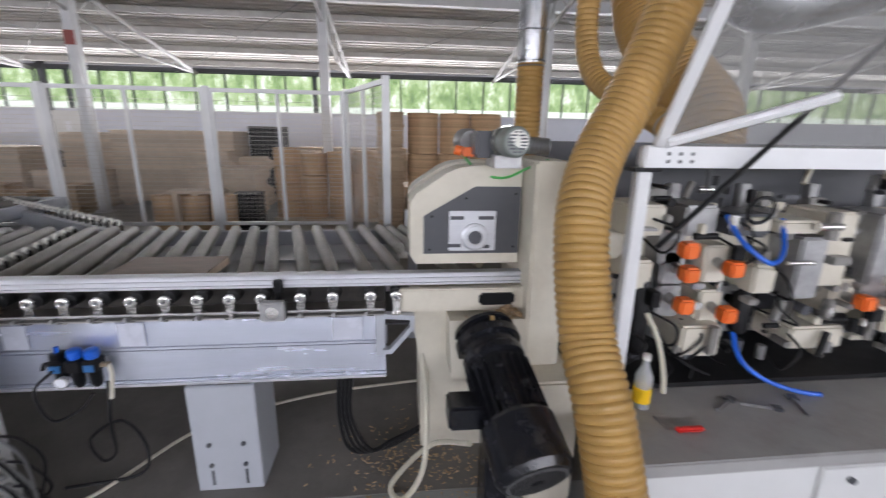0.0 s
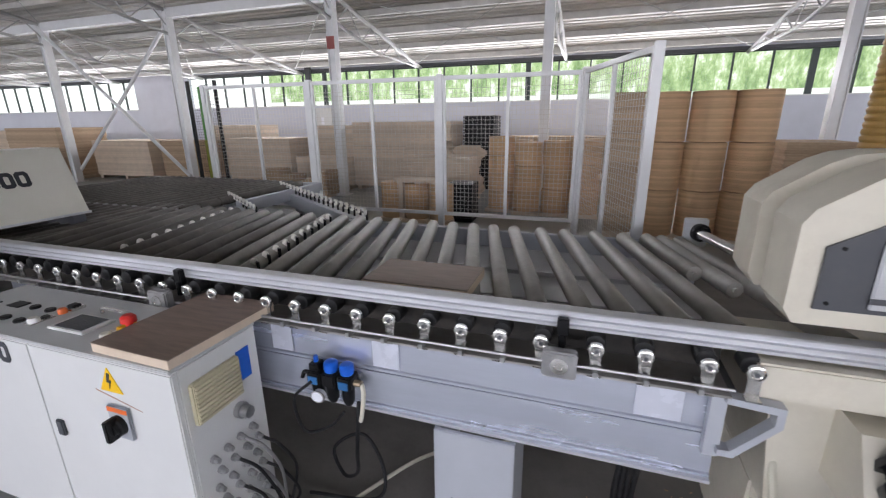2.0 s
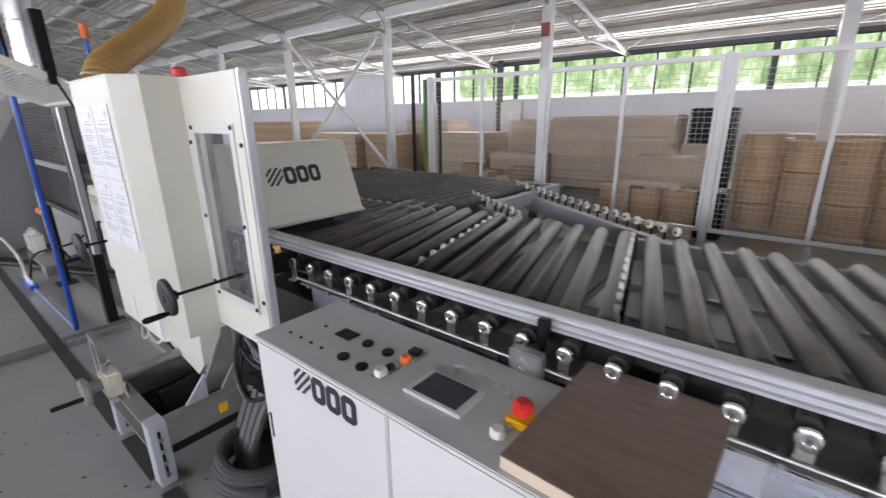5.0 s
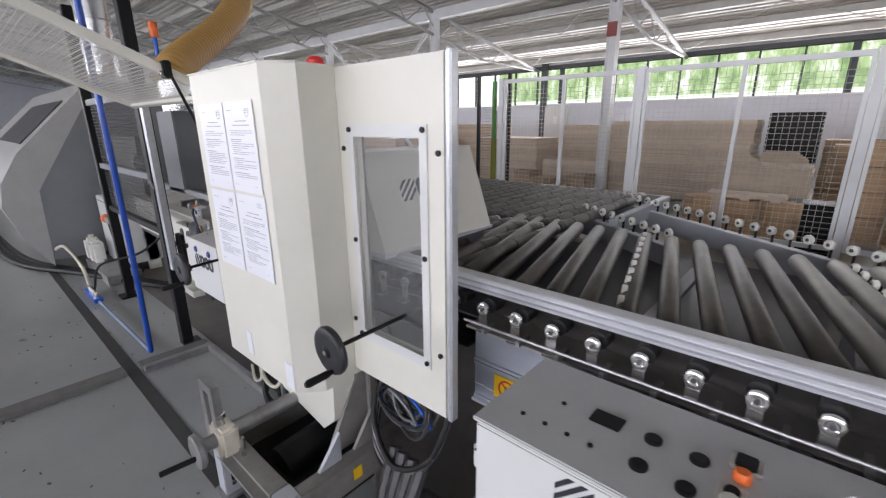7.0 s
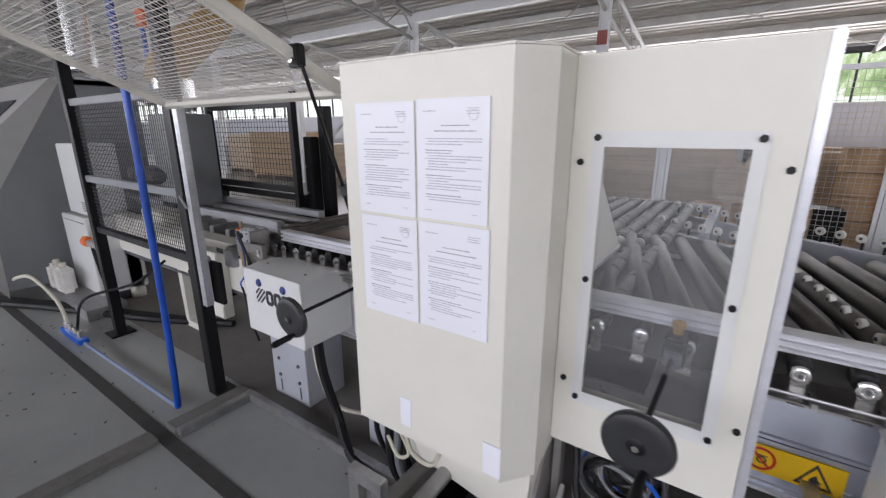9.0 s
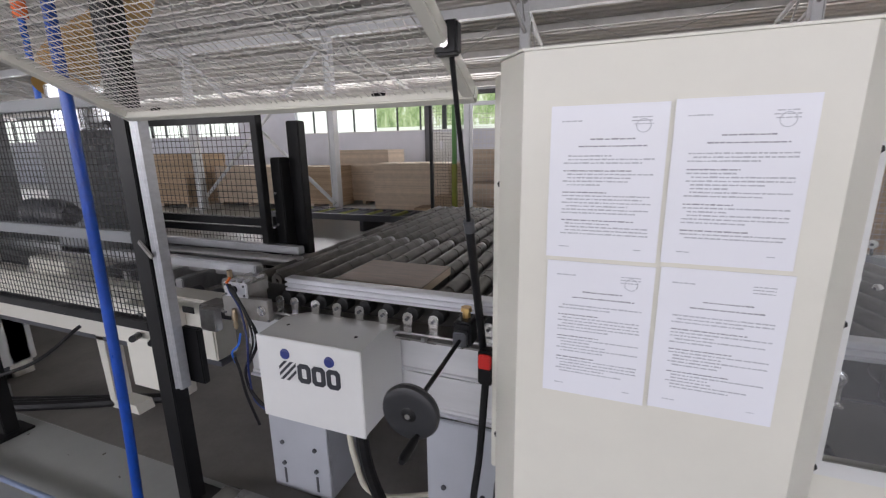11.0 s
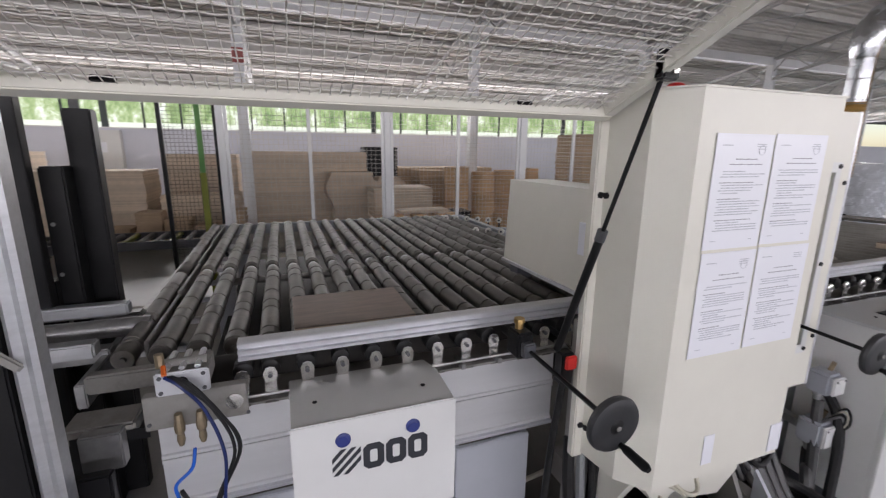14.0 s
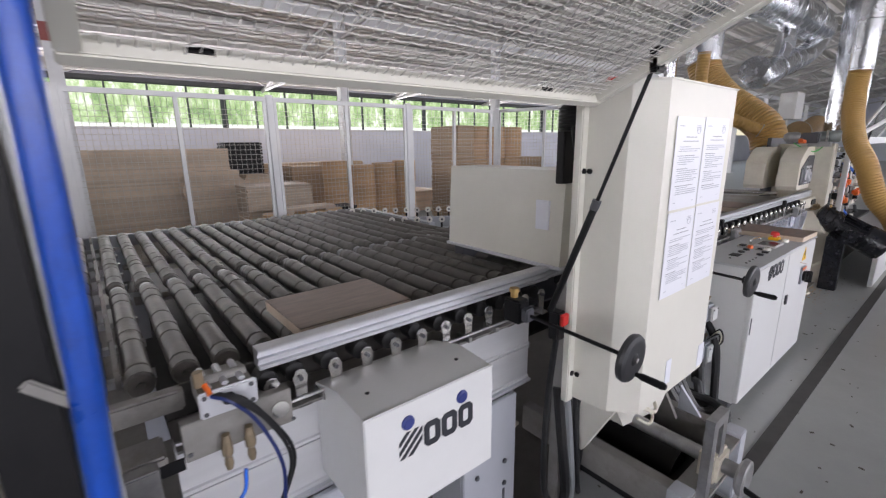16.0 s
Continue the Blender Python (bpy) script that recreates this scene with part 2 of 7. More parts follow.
    def prism(self, prof, axis, c0, c1):
        """A flat outline pushed along an axis: prof in the other two axes, in order."""
        def at(p, c):
            return (c, p[0], p[1]) if axis == 'x' else (p[0], c, p[1]) if axis == 'y' else (p[0], p[1], c)
        n = len(prof)
        return self.add([at(p, c0) for p in prof] + [at(p, c1) for p in prof],
                        [(i, (i + 1) % n, n + (i + 1) % n, n + i) for i in range(n)] + [tuple(range(n - 1, -1, -1)), tuple(range(n, 2 * n))])

    def ring(self, c, axis, r, rr, n=28, k=8):
        """A torus."""
        c, d = Vector(c), Vector(axis).normalized()
        u = d.orthogonal().normalized()
        w = d.cross(u)
        vs, fs = [], []
        for i in range(n):
            o = u * math.cos(i * math.tau / n) + w * math.sin(i * math.tau / n)
            vs += [c + o * (r + rr * math.cos(j * math.tau / k)) + d * rr * math.sin(j * math.tau / k) for j in range(k)]
        for i in range(n):
            fs += [(i * k + j, ((i + 1) % n) * k + j, ((i + 1) % n) * k + (j + 1) % k, i * k + (j + 1) % k) for j in range(k)]
        return self.add(vs, fs)


def smooth(pts, sub):
    pts = [Vector(p) for p in pts]
    if sub <= 1 or len(pts) < 3:
        return pts
    q = [pts[0] * 2 - pts[1]] + pts + [pts[-1] * 2 - pts[-2]]
    out = []
    for i in range(1, len(q) - 2):
        p0, p1, p2, p3 = q[i - 1:i + 3]
        for s in range(sub):
            t = s / sub
            out.append(0.5 * (p1 * 2 + (p2 - p0) * t + (p0 * 2 - p1 * 5 + p2 * 4 - p3) * t * t + (p1 * 3 - p0 - p2 * 3 + p3) * t ** 3))
    return out + [pts[-1]]


def mesh_of(name, g, material, origin=(0, 0, 0), shade=True):
    me = bpy.data.meshes.new(name)
    o = Vector(origin)
    me.from_pydata([Vector(p) - o for p in g.v], [], g.f)
    bm = bmesh.new()
    bm.from_mesh(me)
    bmesh.ops.recalc_face_normals(bm, faces=bm.faces[:])
    if shade:
        for f in bm.faces:
            f.smooth = True
        for e in bm.edges:
            if len(e.link_faces) == 2 and e.calc_face_angle(0) > 0.53:
                e.smooth = False
    bm.to_mesh(me)
    bm.free()
    me.materials.append(material)
    return me


def thing(name, loc, label, category, group="", kind=""):
    e = new(name)
    e.location = loc
    e.empty_display_size = 0.1
    return tagged(e, label, category, group, kind)


def base_of(p):
    while p.parent:
        p = p.parent
    return p.location


def part(name, g, material, parent, label=""):
    ob = new(name, mesh_of(name, g, material, base_of(parent)))
    ob.parent = parent
    return tagged(ob, label)


def piece(name, me, parent, at, turn=(0, 0, 0)):
    """A part that shares its mesh with others alike, at a world place."""
    ob = new(name, me)
    ob.parent = parent
    ob.matrix_basis = pose(*(Vector(at) - base_of(parent)), *turn)
    return ob


def solo(name, g, material, label="", category="", group="", kind="", at=(0, 0, 0)):
    ob = new(name, mesh_of(name, g, material, at))
    ob.location = at
    return tagged(ob, label, category, group, kind)


def structure(name, g, material, label, category=""):
    return solo(name, g, material, label, category or name.split("_")[0], "", "structure")


# ---- the hall ----
X0, X1, YS, YN = -48.0, 42.0, -8.0, 14.5
SILL, HEAD = 2.1, 3.2
EAVE = 3.36
RIDGE_Y, RIDGE_Z = 2.6, 5.6


def roof_z(y):
    return EAVE + (RIDGE_Z - EAVE) * ((YN - y) / (YN - RIDGE_Y) if y > RIDGE_Y else (y - YS) / (RIDGE_Y - YS))


structure("floor", Geo().box(X0, X1, YS, YN, -0.2, 0.0), CONCRETE, "worn grey painted concrete factory floor", "floor")
# thin dirty sheet whose dark colour also carries the machines' shade
structure("floor_bare_concrete", Geo().box(-9.5, 4.5, 2.06, 5.95, 0.0, 0.003), mat("dusty_shaded_concrete", (0.19, 0.18, 0.165), 0.75, 0, 0.25, 2.2, 0.2, 30, 0.55, (0.09, 0.08, 0.07)), "bare dusty concrete sheet darkened for shade below the machines", "floor")
structure("wall_north", Geo().box(X0, X1, YN, YN + 0.25, 0, SILL), WALLW, "white plastered wall under the window band", "wall")
structure("wall_north_top", Geo().box(X0, X1, YN, YN + 0.25, HEAD, HEAD + 0.1), DARKGREY, "dark lintel strip above the window band", "wall")
structure("wall_north_eaves", Geo().box(X0, X1, YN, YN + 0.25, HEAD + 0.1, EAVE + 0.15), WALLW, "white plastered strip below the eaves", "wall")
structure("wall_west", Geo().prism([(YS, 0), (YS, EAVE), (RIDGE_Y, RIDGE_Z + .1), (YN, EAVE), (YN, 0)], 'x', X0 - 0.25, X0), WALLW, "white plastered end wall", "wall")
structure("wall_east", Geo().prism([(YS, 0), (YS, EAVE), (RIDGE_Y, RIDGE_Z + .1), (YN, EAVE), (YN, 0)], 'x', X1, X1 + 0.25), WALLW, "white plastered end wall", "wall")
structure("wall_south", Geo().box(X0, X1, YS - 0.25, YS, 0, 1.6), WALLW, "white plastered wall behind the aisle", "wall")
ground = structure("ground", Geo().box(-300, 300, -300, 300, -0.5, -0.25), mat("grass_ground", (0.09, 0.12, 0.04), 0.9, 0, 0.4, 0.6), "grass yard outside the hall", "ground")


def corrugated(y0, y1):
    g = Geo()
    n = int(abs(y1 - y0) / 0.16)
    prof = []
    for i in range(n):
        for s, h in ((0, 0), (0.5, 0), (0.58, 0.035), (0.92, 0.035)):
            y = y0 + (y1 - y0) * (i + s) / n
            prof.append((y, roof_z(y) + h))
    prof.append((y1, roof_z(y1)))
    k = len(prof)
    vs = [(x, *p) for x in (X0, X1) for p in prof]
    return g.add(vs, [(i, i + 1, k + i + 1, k + i) for i in range(k - 1)])


cg = corrugated(RIDGE_Y, YN)
c2 = corrugated(RIDGE_Y, YS)
cg.add(c2.v, c2.f)
structure("ceiling", cg, ROOF, "corrugated galvanised roof sheets seen from below", "ceiling")

# purlins along the hall
PURLIN = mat("dusty_white_purlin", (0.6, 0.59, 0.56), 0.5, 0.05, 0.15, 4, 0.03, 60, 0.25, (0.35, 0.32, 0.28))
y = YN - 0.5
while y > YS + 0.5:
    z = roof_z(y)
    solo("purlin", Geo().box(X0, X1, y - 0.03, y + 0.03, z - 0.13, z - 0.01).box(X0, X1, y - 0.07, y + 0.03, z - 0.145, z - 0.13), PURLIN,
         "white painted steel roof purlin", "purlin", "roof purlins", "structure")
    y -= 1.05

# columns and trusses
COLX = [-5.8 + 4.38 * k for k in range(-9, 11)]
COLY = 9.5


def column(x):
    zt = roof_z(COLY) - 0.18
    c = thing("steel_column", (x, COLY, 0), "white painted steel roof column on a base plate", "column", "roof columns")
    g = Geo()
    g.box(x - 0.085, x - 0.065, COLY - 0.09, COLY + 0.09, 0.02, zt).box(x + 0.065, x + 0.085, COLY - 0.09, COLY + 0.09, 0.02, zt).box(x - 0.065, x + 0.065, COLY - 0.06, COLY - 0.045, 0.02, zt)
    part("shaft", g, WHITE, c)
    part("base_plate", Geo().bbox(x - 0.16, x + 0.16, COLY - 0.16, COLY + 0.16, 0, 0.02, 0.003), WHITE, c)
    return c


TRUSSG = mat("grey_painted_truss", (0.5, 0.5, 0.49), 0.5, 0.1, 0.1, 6)


def truss(x):
    t = thing("roof_truss", (x, COLY, roof_z(COLY)), "white painted lattice roof truss", "truss", "roof trusses")
    top = [(x, yy, roof_z(yy) - 0.2) for yy in (YN, RIDGE_Y)]
    bot = [(x, yy, roof_z(yy) - 0.2 - 0.5 * min(1, (YN - yy) / 3)) for yy in (YN, YN - 3, RIDGE_Y)]
    part("top_chord", Geo().cyl(top[0], top[1], 0.05, 6), TRUSSG, t)
    part("bottom_chord", Geo().cyl(bot[0], bot[1], 0.035, 6).cyl(bot[1], bot[2], 0.04, 6), TRUSSG, t)
    yy = YN - 1.0
    while yy > RIDGE_Y + 0.7:
        def tp(v): return (x, v, roof_z(v) - 0.2)
        def bt(v): return (x, v, roof_z(v) - 0.2 - 0.5 * min(1, (YN - v) / 3))
        part("web", Geo().cyl(tp(yy), bt(yy - 0.55), 0.016, 6), TRUSSG, t)
        part("web", Geo().cyl(bt(yy - 0.55), tp(yy - 1.1), 0.016, 6), TRUSSG, t)
        yy -= 1.1


for cx in COLX:
    column(cx)
    truss(cx)
red = part("paint_mark", Geo().box(-5.89, -5.71, COLY - 0.096, COLY - 0.0915, 3.03, 3.27), mat("faded_red_paint", (0.34, 0.1, 0.09), 0.6), bpy.data.objects["steel_column.009"], "faded red painted band")
BX0, BX1 = COLX[7], COLX[8]
brace = thing("cross_brace", ((BX0 + BX1) / 2, COLY, 0), "grey steel cross bracing between two columns", "bracing")
part("diagonal", Geo().cyl((BX0, COLY - .1, 4.0), (BX1, COLY - .1, 0.3), 0.045, 8), WHITE, brace)
part("diagonal", Geo().cyl((BX0, COLY + .1, 0.3), (BX1, COLY + .1, 4.0), 0.045, 8), WHITE, brace)
beam = solo("eaves_beam", Geo().box(X0, X1, COLY - 0.08, COLY + 0.08, roof_z(COLY) - 0.36, roof_z(COLY) - 0.16), WHITE, "white painted steel beam along the column tops", "beam", "", "structure")

brc = thing("roof_bracing", (-4.0, 8.0, 4.4), "thin steel bracing rods under the roof", "bracing")
for xa, xb in zip(COLX, COLX[1:]):
    for ya, yb in ((YN - 0.4, COLY), (COLY, 5.6), (5.6, 2.8)):
        part("brace_rod", Geo().cyl((xa, ya, roof_z(ya) - 0.19), (xb, yb, roof_z(yb) - 0.19), 0.012, 6), TRUSSG, brc)
        part("brace_rod", Geo().cyl((xb, ya, roof_z(ya) - 0.21), (xa, yb, roof_z(yb) - 0.21), 0.012, 6), TRUSSG, brc)

# window band
FRAME = mat("dark_green_window_steel", (0.06, 0.075, 0.075), 0.5, 0.2, 0.1, 8)
PANE = 0.86
for i in range(20):
    a = X0 + 0.8 + i * PANE * 4
    b = min(a + PANE * 4, X1)
    w = thing("window_%d" % (i + 1), (a, YN, SILL), "long steel-framed factory window with many panes", "window", "window band", "structure")
    part("window_frame", Geo().box(a, b, YN + 0.06, YN + 0.12, SILL, SILL + 0.03).box(a, b, YN + 0.06, YN + 0.12, HEAD - 0.03, HEAD), FRAME, w)
    for k in range(4):
        xk = a + k * PANE
        if xk + PANE > X1:
            break
        h = 0.07 if k == 0 and i % 2 else 0.02
        part("mullion", Geo().box(xk - h, xk + h, YN + 0.05, YN + 0.12, SILL + 0.03, HEAD - 0.03), FRAME, w)
        pn = part("pane", Geo().box(xk + h + 0.002, xk + PANE - 0.025, YN + 0.088, YN + 0.092, SILL + 0.032, HEAD - 0.032), GLASS, w)
        pn.visible_shadow = False
    part("window_sill", Geo().box(a, b, YN - 0.04, YN + 0.05, SILL, SILL + 0.03), WHITE, w)

pier = structure("wall_pier", Geo().box(-18.0, -15.2, YN - 0.12, YN + 0.04, 0, EAVE), WALLW, "white plastered wall pier between windows", "wall")
dark_pier = structure("wall_post", Geo().box(-10.0, -9.8, YN - 0.1, YN - 0.005, 0, EAVE), DARKGREY, "dark steel post on the wall", "post")
ebx = thing("wall_electric_box", (-9.3, YN - 0.1, 1.0), "grey electrical box fixed to the wall", "electric box")
part("shell", Geo().bbox(-9.75, -9.0, YN - 0.22, YN - 0.002, 0.95, 2.05, 0.01), CABW, ebx)
part("tag", Geo().box(-9.42, -9.3, YN - 0.224, YN - 0.22, 1.5, 1.75), PAPER, ebx, "small white warning tag")

# ---- view outside ----
# emissive foliage colours: sunlight on the trees is part of the glow
def foliage_mat():
    m = bpy.data.materials.new("glowing_trees_backdrop")
    m.use_nodes = True
    n, l = m.node_tree.nodes, m.node_tree.links
    geo = n.new("ShaderNodeNewGeometry")
    mp = n.new("ShaderNodeMapping")
    mp.inputs["Scale"].default_value = (1, 1, 0.5)
    l.new(geo.outputs["Position"], mp.inputs[0])
    a = n.new("ShaderNodeTexNoise")
    a.inputs["Scale"].default_value, a.inputs["Detail"].default_value, a.inputs["Roughness"].default_value = 0.5, 12, 0.8
    l.new(mp.outputs[0], a.inputs["Vector"])
    r = n.new("ShaderNodeValToRGB")
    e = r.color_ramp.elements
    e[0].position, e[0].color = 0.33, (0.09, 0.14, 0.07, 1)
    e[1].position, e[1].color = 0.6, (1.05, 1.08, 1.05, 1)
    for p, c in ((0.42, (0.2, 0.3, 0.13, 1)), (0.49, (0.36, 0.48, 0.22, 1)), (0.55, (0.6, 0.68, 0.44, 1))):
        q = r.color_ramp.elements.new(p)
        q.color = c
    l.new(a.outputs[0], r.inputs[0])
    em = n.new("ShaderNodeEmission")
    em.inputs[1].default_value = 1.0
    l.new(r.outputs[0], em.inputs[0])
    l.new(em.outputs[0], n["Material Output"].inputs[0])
    return m


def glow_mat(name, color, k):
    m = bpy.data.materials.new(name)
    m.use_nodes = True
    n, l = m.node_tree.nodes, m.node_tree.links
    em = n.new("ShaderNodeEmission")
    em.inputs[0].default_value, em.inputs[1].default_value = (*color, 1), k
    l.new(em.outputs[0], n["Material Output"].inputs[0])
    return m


structure("backdrop", Geo().box(-150, 90, 70, 70.2, -2, 22), foliage_mat(), "glowing backdrop of green willow trees beyond the yard", "backdrop")
structure("backdrop_sky", Geo().box(-160, 90, 75, 75.2, -2, 40), glow_mat("bright_sky_haze", (1, 1, 1), 1.3), "bright hazy sky beyond the trees", "backdrop")

# added emissive sheet that makes the far panes burn out white
structure("backdrop_hoarding", Geo().box(-120, -12.4, 15.4, 15.5, 0, 6), glow_mat("white_pane_glow", (1, 1, 1), 1.25), "glowing white sheet added outside the far windows", "backdrop")

# upright emissive strip: the yard's brightness comes from its own glow
structure("backdrop_yard", Geo().box(-150, 90, 60, 60.2, -2, 4.5), glow_mat("glowing_pale_yard", (0.9, 0.93, 0.86), 1.0), "glowing upright sheet for the pale yard beyond the windows", "backdrop")

# ---- safety fence ----
FY, FH = 6.0, 2.09


def mesh_panel(g, a, b, z0, z1, pitch, r):
    """Crossed wires between two upright lines a and b, given in plan."""
    a, b = Vector((*a, 0)), Vector((*b, 0))
    L = (b - a).length
    d = (b - a) / L
    nrm = Vector((-d.y, d.x, 0)) * r
    for i in range(1, int(L / pitch)):
        p = a + d * (i * pitch)
        g.add([p + d * s * r + nrm * q + Vector((0, 0, z)) for z in (z0, z1) for s, q in ((-1, 0), (0, -1), (1, 0), (0, 1))], [(0, 1, 5, 4), (1, 2, 6, 5), (2, 3, 7, 6), (3, 0, 4, 7)])
    for i in range(1, int((z1 - z0) / pitch)):
        z = z0 + i * pitch
        u = Vector((0, 0, r))
        g.add([p + o + Vector((0, 0, z)) for p in (a, b) for o in (-nrm, -u, nrm, u)], [(0, 1, 5, 4), (1, 2, 6, 5), (2, 3, 7, 6), (3, 0, 4, 7)])
    return g


fence = thing("safety_fence", (-3.2, FY, 0), "white welded mesh safety fence with steel posts", "fence")


def fence_run(a, b, n, z0=0.5, z1=FH):
    a, b = Vector(a), Vector(b)
    for i in range(n):
        p, q = a.lerp(b, i / n), a.lerp(b, (i + 1) / n)
        d = (q - p).normalized()
        m = Matrix.Translation((p.x, p.y, 0)) @ Matrix.Rotation(math.atan2(d.y, d.x), 4, 'Z')
        L = (q - p).length
        part("post", Geo().bbox(-0.035, 0.035, -0.03, 0.03, 0, z1 + 0.02, 0.004, m), WHITE, fence)
        part("panel_frame", Geo().box(0.04, L - 0.04, -0.018, 0.018, z1 - 0.045, z1, m).box(0.04, L - 0.04, -0.018, 0.018, z0, z0 + 0.04, m).box(L / 2 - 0.018, L / 2 + 0.018, -0.018, 0.018, z0 + 0.04, z1 - 0.045, m)
             .box(0.04, 0.07, -0.018, 0.018, z0 + 0.04, z1 - 0.045, m).box(L - 0.07, L - 0.04, -0.018, 0.018, z0 + 0.04, z1 - 0.045, m), WHITE, fence)
        w = part("wire_mesh", mesh_panel(Geo(), p + d * 0.05, q - d * 0.05, z0 + 0.04, z1 - 0.045, 0.05, 0.002), WIRE, fence)
    if b.x > -1 and b.y < FY:
        part("post", Geo().bbox(b.x - 0.035, b.x + 0.035, b.y - 0.03, b.y + 0.03, 0, z1 + 0.02, 0.004), WHITE, fence)


for fa, fb in ((-5.8, -4.06), (-4.06, -2.27), (-2.27, -0.66)):
    fence_run((fa, FY), (fb, FY), 1, 0.46)
fence_run((-0.66, FY - 0.07), (-0.15, 4.5), 1, 0.3)

# green edge post of the light barrier with a narrow black mesh
lp = thing("light_barrier_post", (-6.02, 6.15, 0), "olive and green safety light barrier post", "barrier")
part("post", Geo().bbox(-6.05, -5.99, 6.12, 6.18, 0.0, 1.35, 0.005), OLIVE, lp)
part("upper_post", Geo().bbox(-6.045, -5.995, 6.125, 6.175, 1.35, 2.1, 0.005), mat("moss_green_paint", (0.09, 0.26, 0.06), 0.5), lp, "green upper section")
bf = thing("black_mesh_screen", (-6.1, 6.3, 0), "narrow black wire mesh fence panel", "fence")
part("frame_post", Geo().box(-6.42, -6.38, 6.28, 6.32, 0, 2.2), BLACKP, bf)
part("frame_post", Geo().box(-5.9, -5.86, 6.28, 6.32, 0, 2.2), BLACKP, bf)
part("wire_mesh", mesh_panel(Geo(), (-6.4, 6.3), (-5.88, 6.3), 0.1, 2.2, 0.04, 0.0018), BWIRE, bf)


# ---- stacks of board behind the fence ----
def stack(x0, x1, y0, y1, z1, material, label, thick=0.02, z0=0.1, jit=0.012, category="board stack"):
    s = thing("board_stack", ((x0 + x1) / 2, (y0 + y1) / 2, 0), label, category, "board stacks")
    for k in range(3):
        xx = x0 + 0.05 + (x1 - x0 - 0.2) * k / 2
        part("bearer", Geo().box(xx, xx + 0.1, y0 + 0.02, y1 - 0.02, 0, z0), CHIPL, s)
    g = Geo()
    z = z0
    while z < z1 - 1e-6:
        h = min(thick, z1 - z)
        dx, dy = random.uniform(-jit, jit), random.uniform(-jit, jit)
        g.box(x0 + dx, x1 + dx, y0 + dy, y1 + dy, z, z + h * 0.93)
        z += h
    b = part("layered_board", g, material, s)
    b["kind"] = "stuff"
    return s


def drum(x, yy, r, z1, label, tiers=3):
    s = thing("round_blank_stack", (x, yy, 0), label, "disc stack", "round stacks")
    for k in range(tiers):
        za, zb = 0.06 + (z1 - 0.06) * k / tiers, 0.06 + (z1 - 0.06) * (k + 1) / tiers - 0.012
        n = max(3, int((zb - za) / 0.03))
        g = Geo()
        ox, oy = random.uniform(-.015, .015), random.uniform(-.015, .015)
        prof = []
        for i in range(n):
            h, q = (zb - za) / n, r * random.uniform(0.988, 1)
            prof += [(i * h, q), (i * h + h * 0.9, q), (i * h + h * 0.92, q - 0.004), (i * h + h * 0.99, q - 0.004)]
        g.lathe((x + ox, yy + oy, za), (x + ox, yy + oy, zb), prof, 28)
        part("tier", g, DRUM, s)
    part("pallet", Geo().box(x - r, x + r, yy - r, yy + r, 0, 0.06), CHIPL, s, "low pale wooden pallet")


stack(-5.95, -3.52, 10.3, 11.3, 1.575, CHIPL, "tall stack of pale chipboard panels on bearers", 0.035)
stack(-7.3, -6.0, 9.9, 10.6, 0.78, CHIPL, "low stack of pale chipboard blanks", 0.03)
stack(-11.6, -9.9, 11.6, 12.6, 1.52, CHIPL, "stack of pale chipboard panels by the wall", 0.03)
stack(-7.4, -6.1, 11.0, 11.9, 1.5, CHIPL, "stack of pale chipboard panels", 0.03)
stack(-9.45, -7.54, 10.0, 11.1, 1.21, CHIPL, "stack of pale chipboard panels on bearers", 0.022)
stack(-14.9, -12.6, 10.3, 11.5, 1.12, CHIPL, "stack of brown chipboard panels", 0.02)
stack(-12.5, -11.1, 10.6, 11.7, 1.1, CHIP, "stack of dark chipboard panels", 0.02)
stack(-17.5, -15.2, 9.6, 11.0, 1.5, CHIP, "stack of chipboard panels by the far wall", 0.03)
stack(-21, -18.2, 10.5, 11.8, 1.4, CHIPL, "wide stack of pale panels by the far wall", 0.03)
stack(-2.45, -1.75, 9.9, 10.6, 1.2, CHIP, "stack of chipboard offcuts", 0.05)
stack(-3.7, -2.6, 8.6, 9.3, 0.95, CHIPL, "low stack of pale panel blanks", 0.05)
stack(-2.6, 0.2, 11.8, 12.7, 1.2, CHIP, "long stack of thin chipboard sheets", 0.02)
crate = thing("plastic_crate", (-3.04, 11.3, 0), "stack of black plastic crates", "crate")
for k in range(6):
    g = Geo()
    for q in range(4):
        zz = 0.02 + k * 0.282 + q * 0.068
        g.box(-3.42, -2.66, 11.0, 11.6, zz, zz + 0.05)
    g.box(-3.4, -2.68, 11.02, 11.58, 0.0 + k * 0.282, 0.282 * (k + 1))
    part("crate", g, BLACKP, crate)
low_crate = thing("plastic_crate", (-2.5, 7.75, 0), "low black slatted plastic crate behind the fence", "crate")
for k in range(3):
    g = Geo()
    for q in range(3):
        zz = 0.02 + k * 0.21 + q * 0.068
        g.box(-2.7, -2.28, 7.55, 7.95, zz, zz + 0.05)
    g.box(-2.68, -2.3, 7.57, 7.93, k * 0.21, 0.21 * (k + 1))
    part("crate", g, BLACKP, low_crate)
for k in range(3):
    drum(-1.565 + 0.485 * k, 8.6, 0.232, 1.24 + 0.03 * k, "stack of orange fibreboard discs behind the fence", 3)
drum(-2.06, 8.75, 0.235, 1.33, "stack of pale orange discs beside the crates", 4)
for k in range(3):
    drum(-3.62 + 0.42 * k, 7.5, 0.2, 0.64, "low stack of orange fibreboard discs", 1)
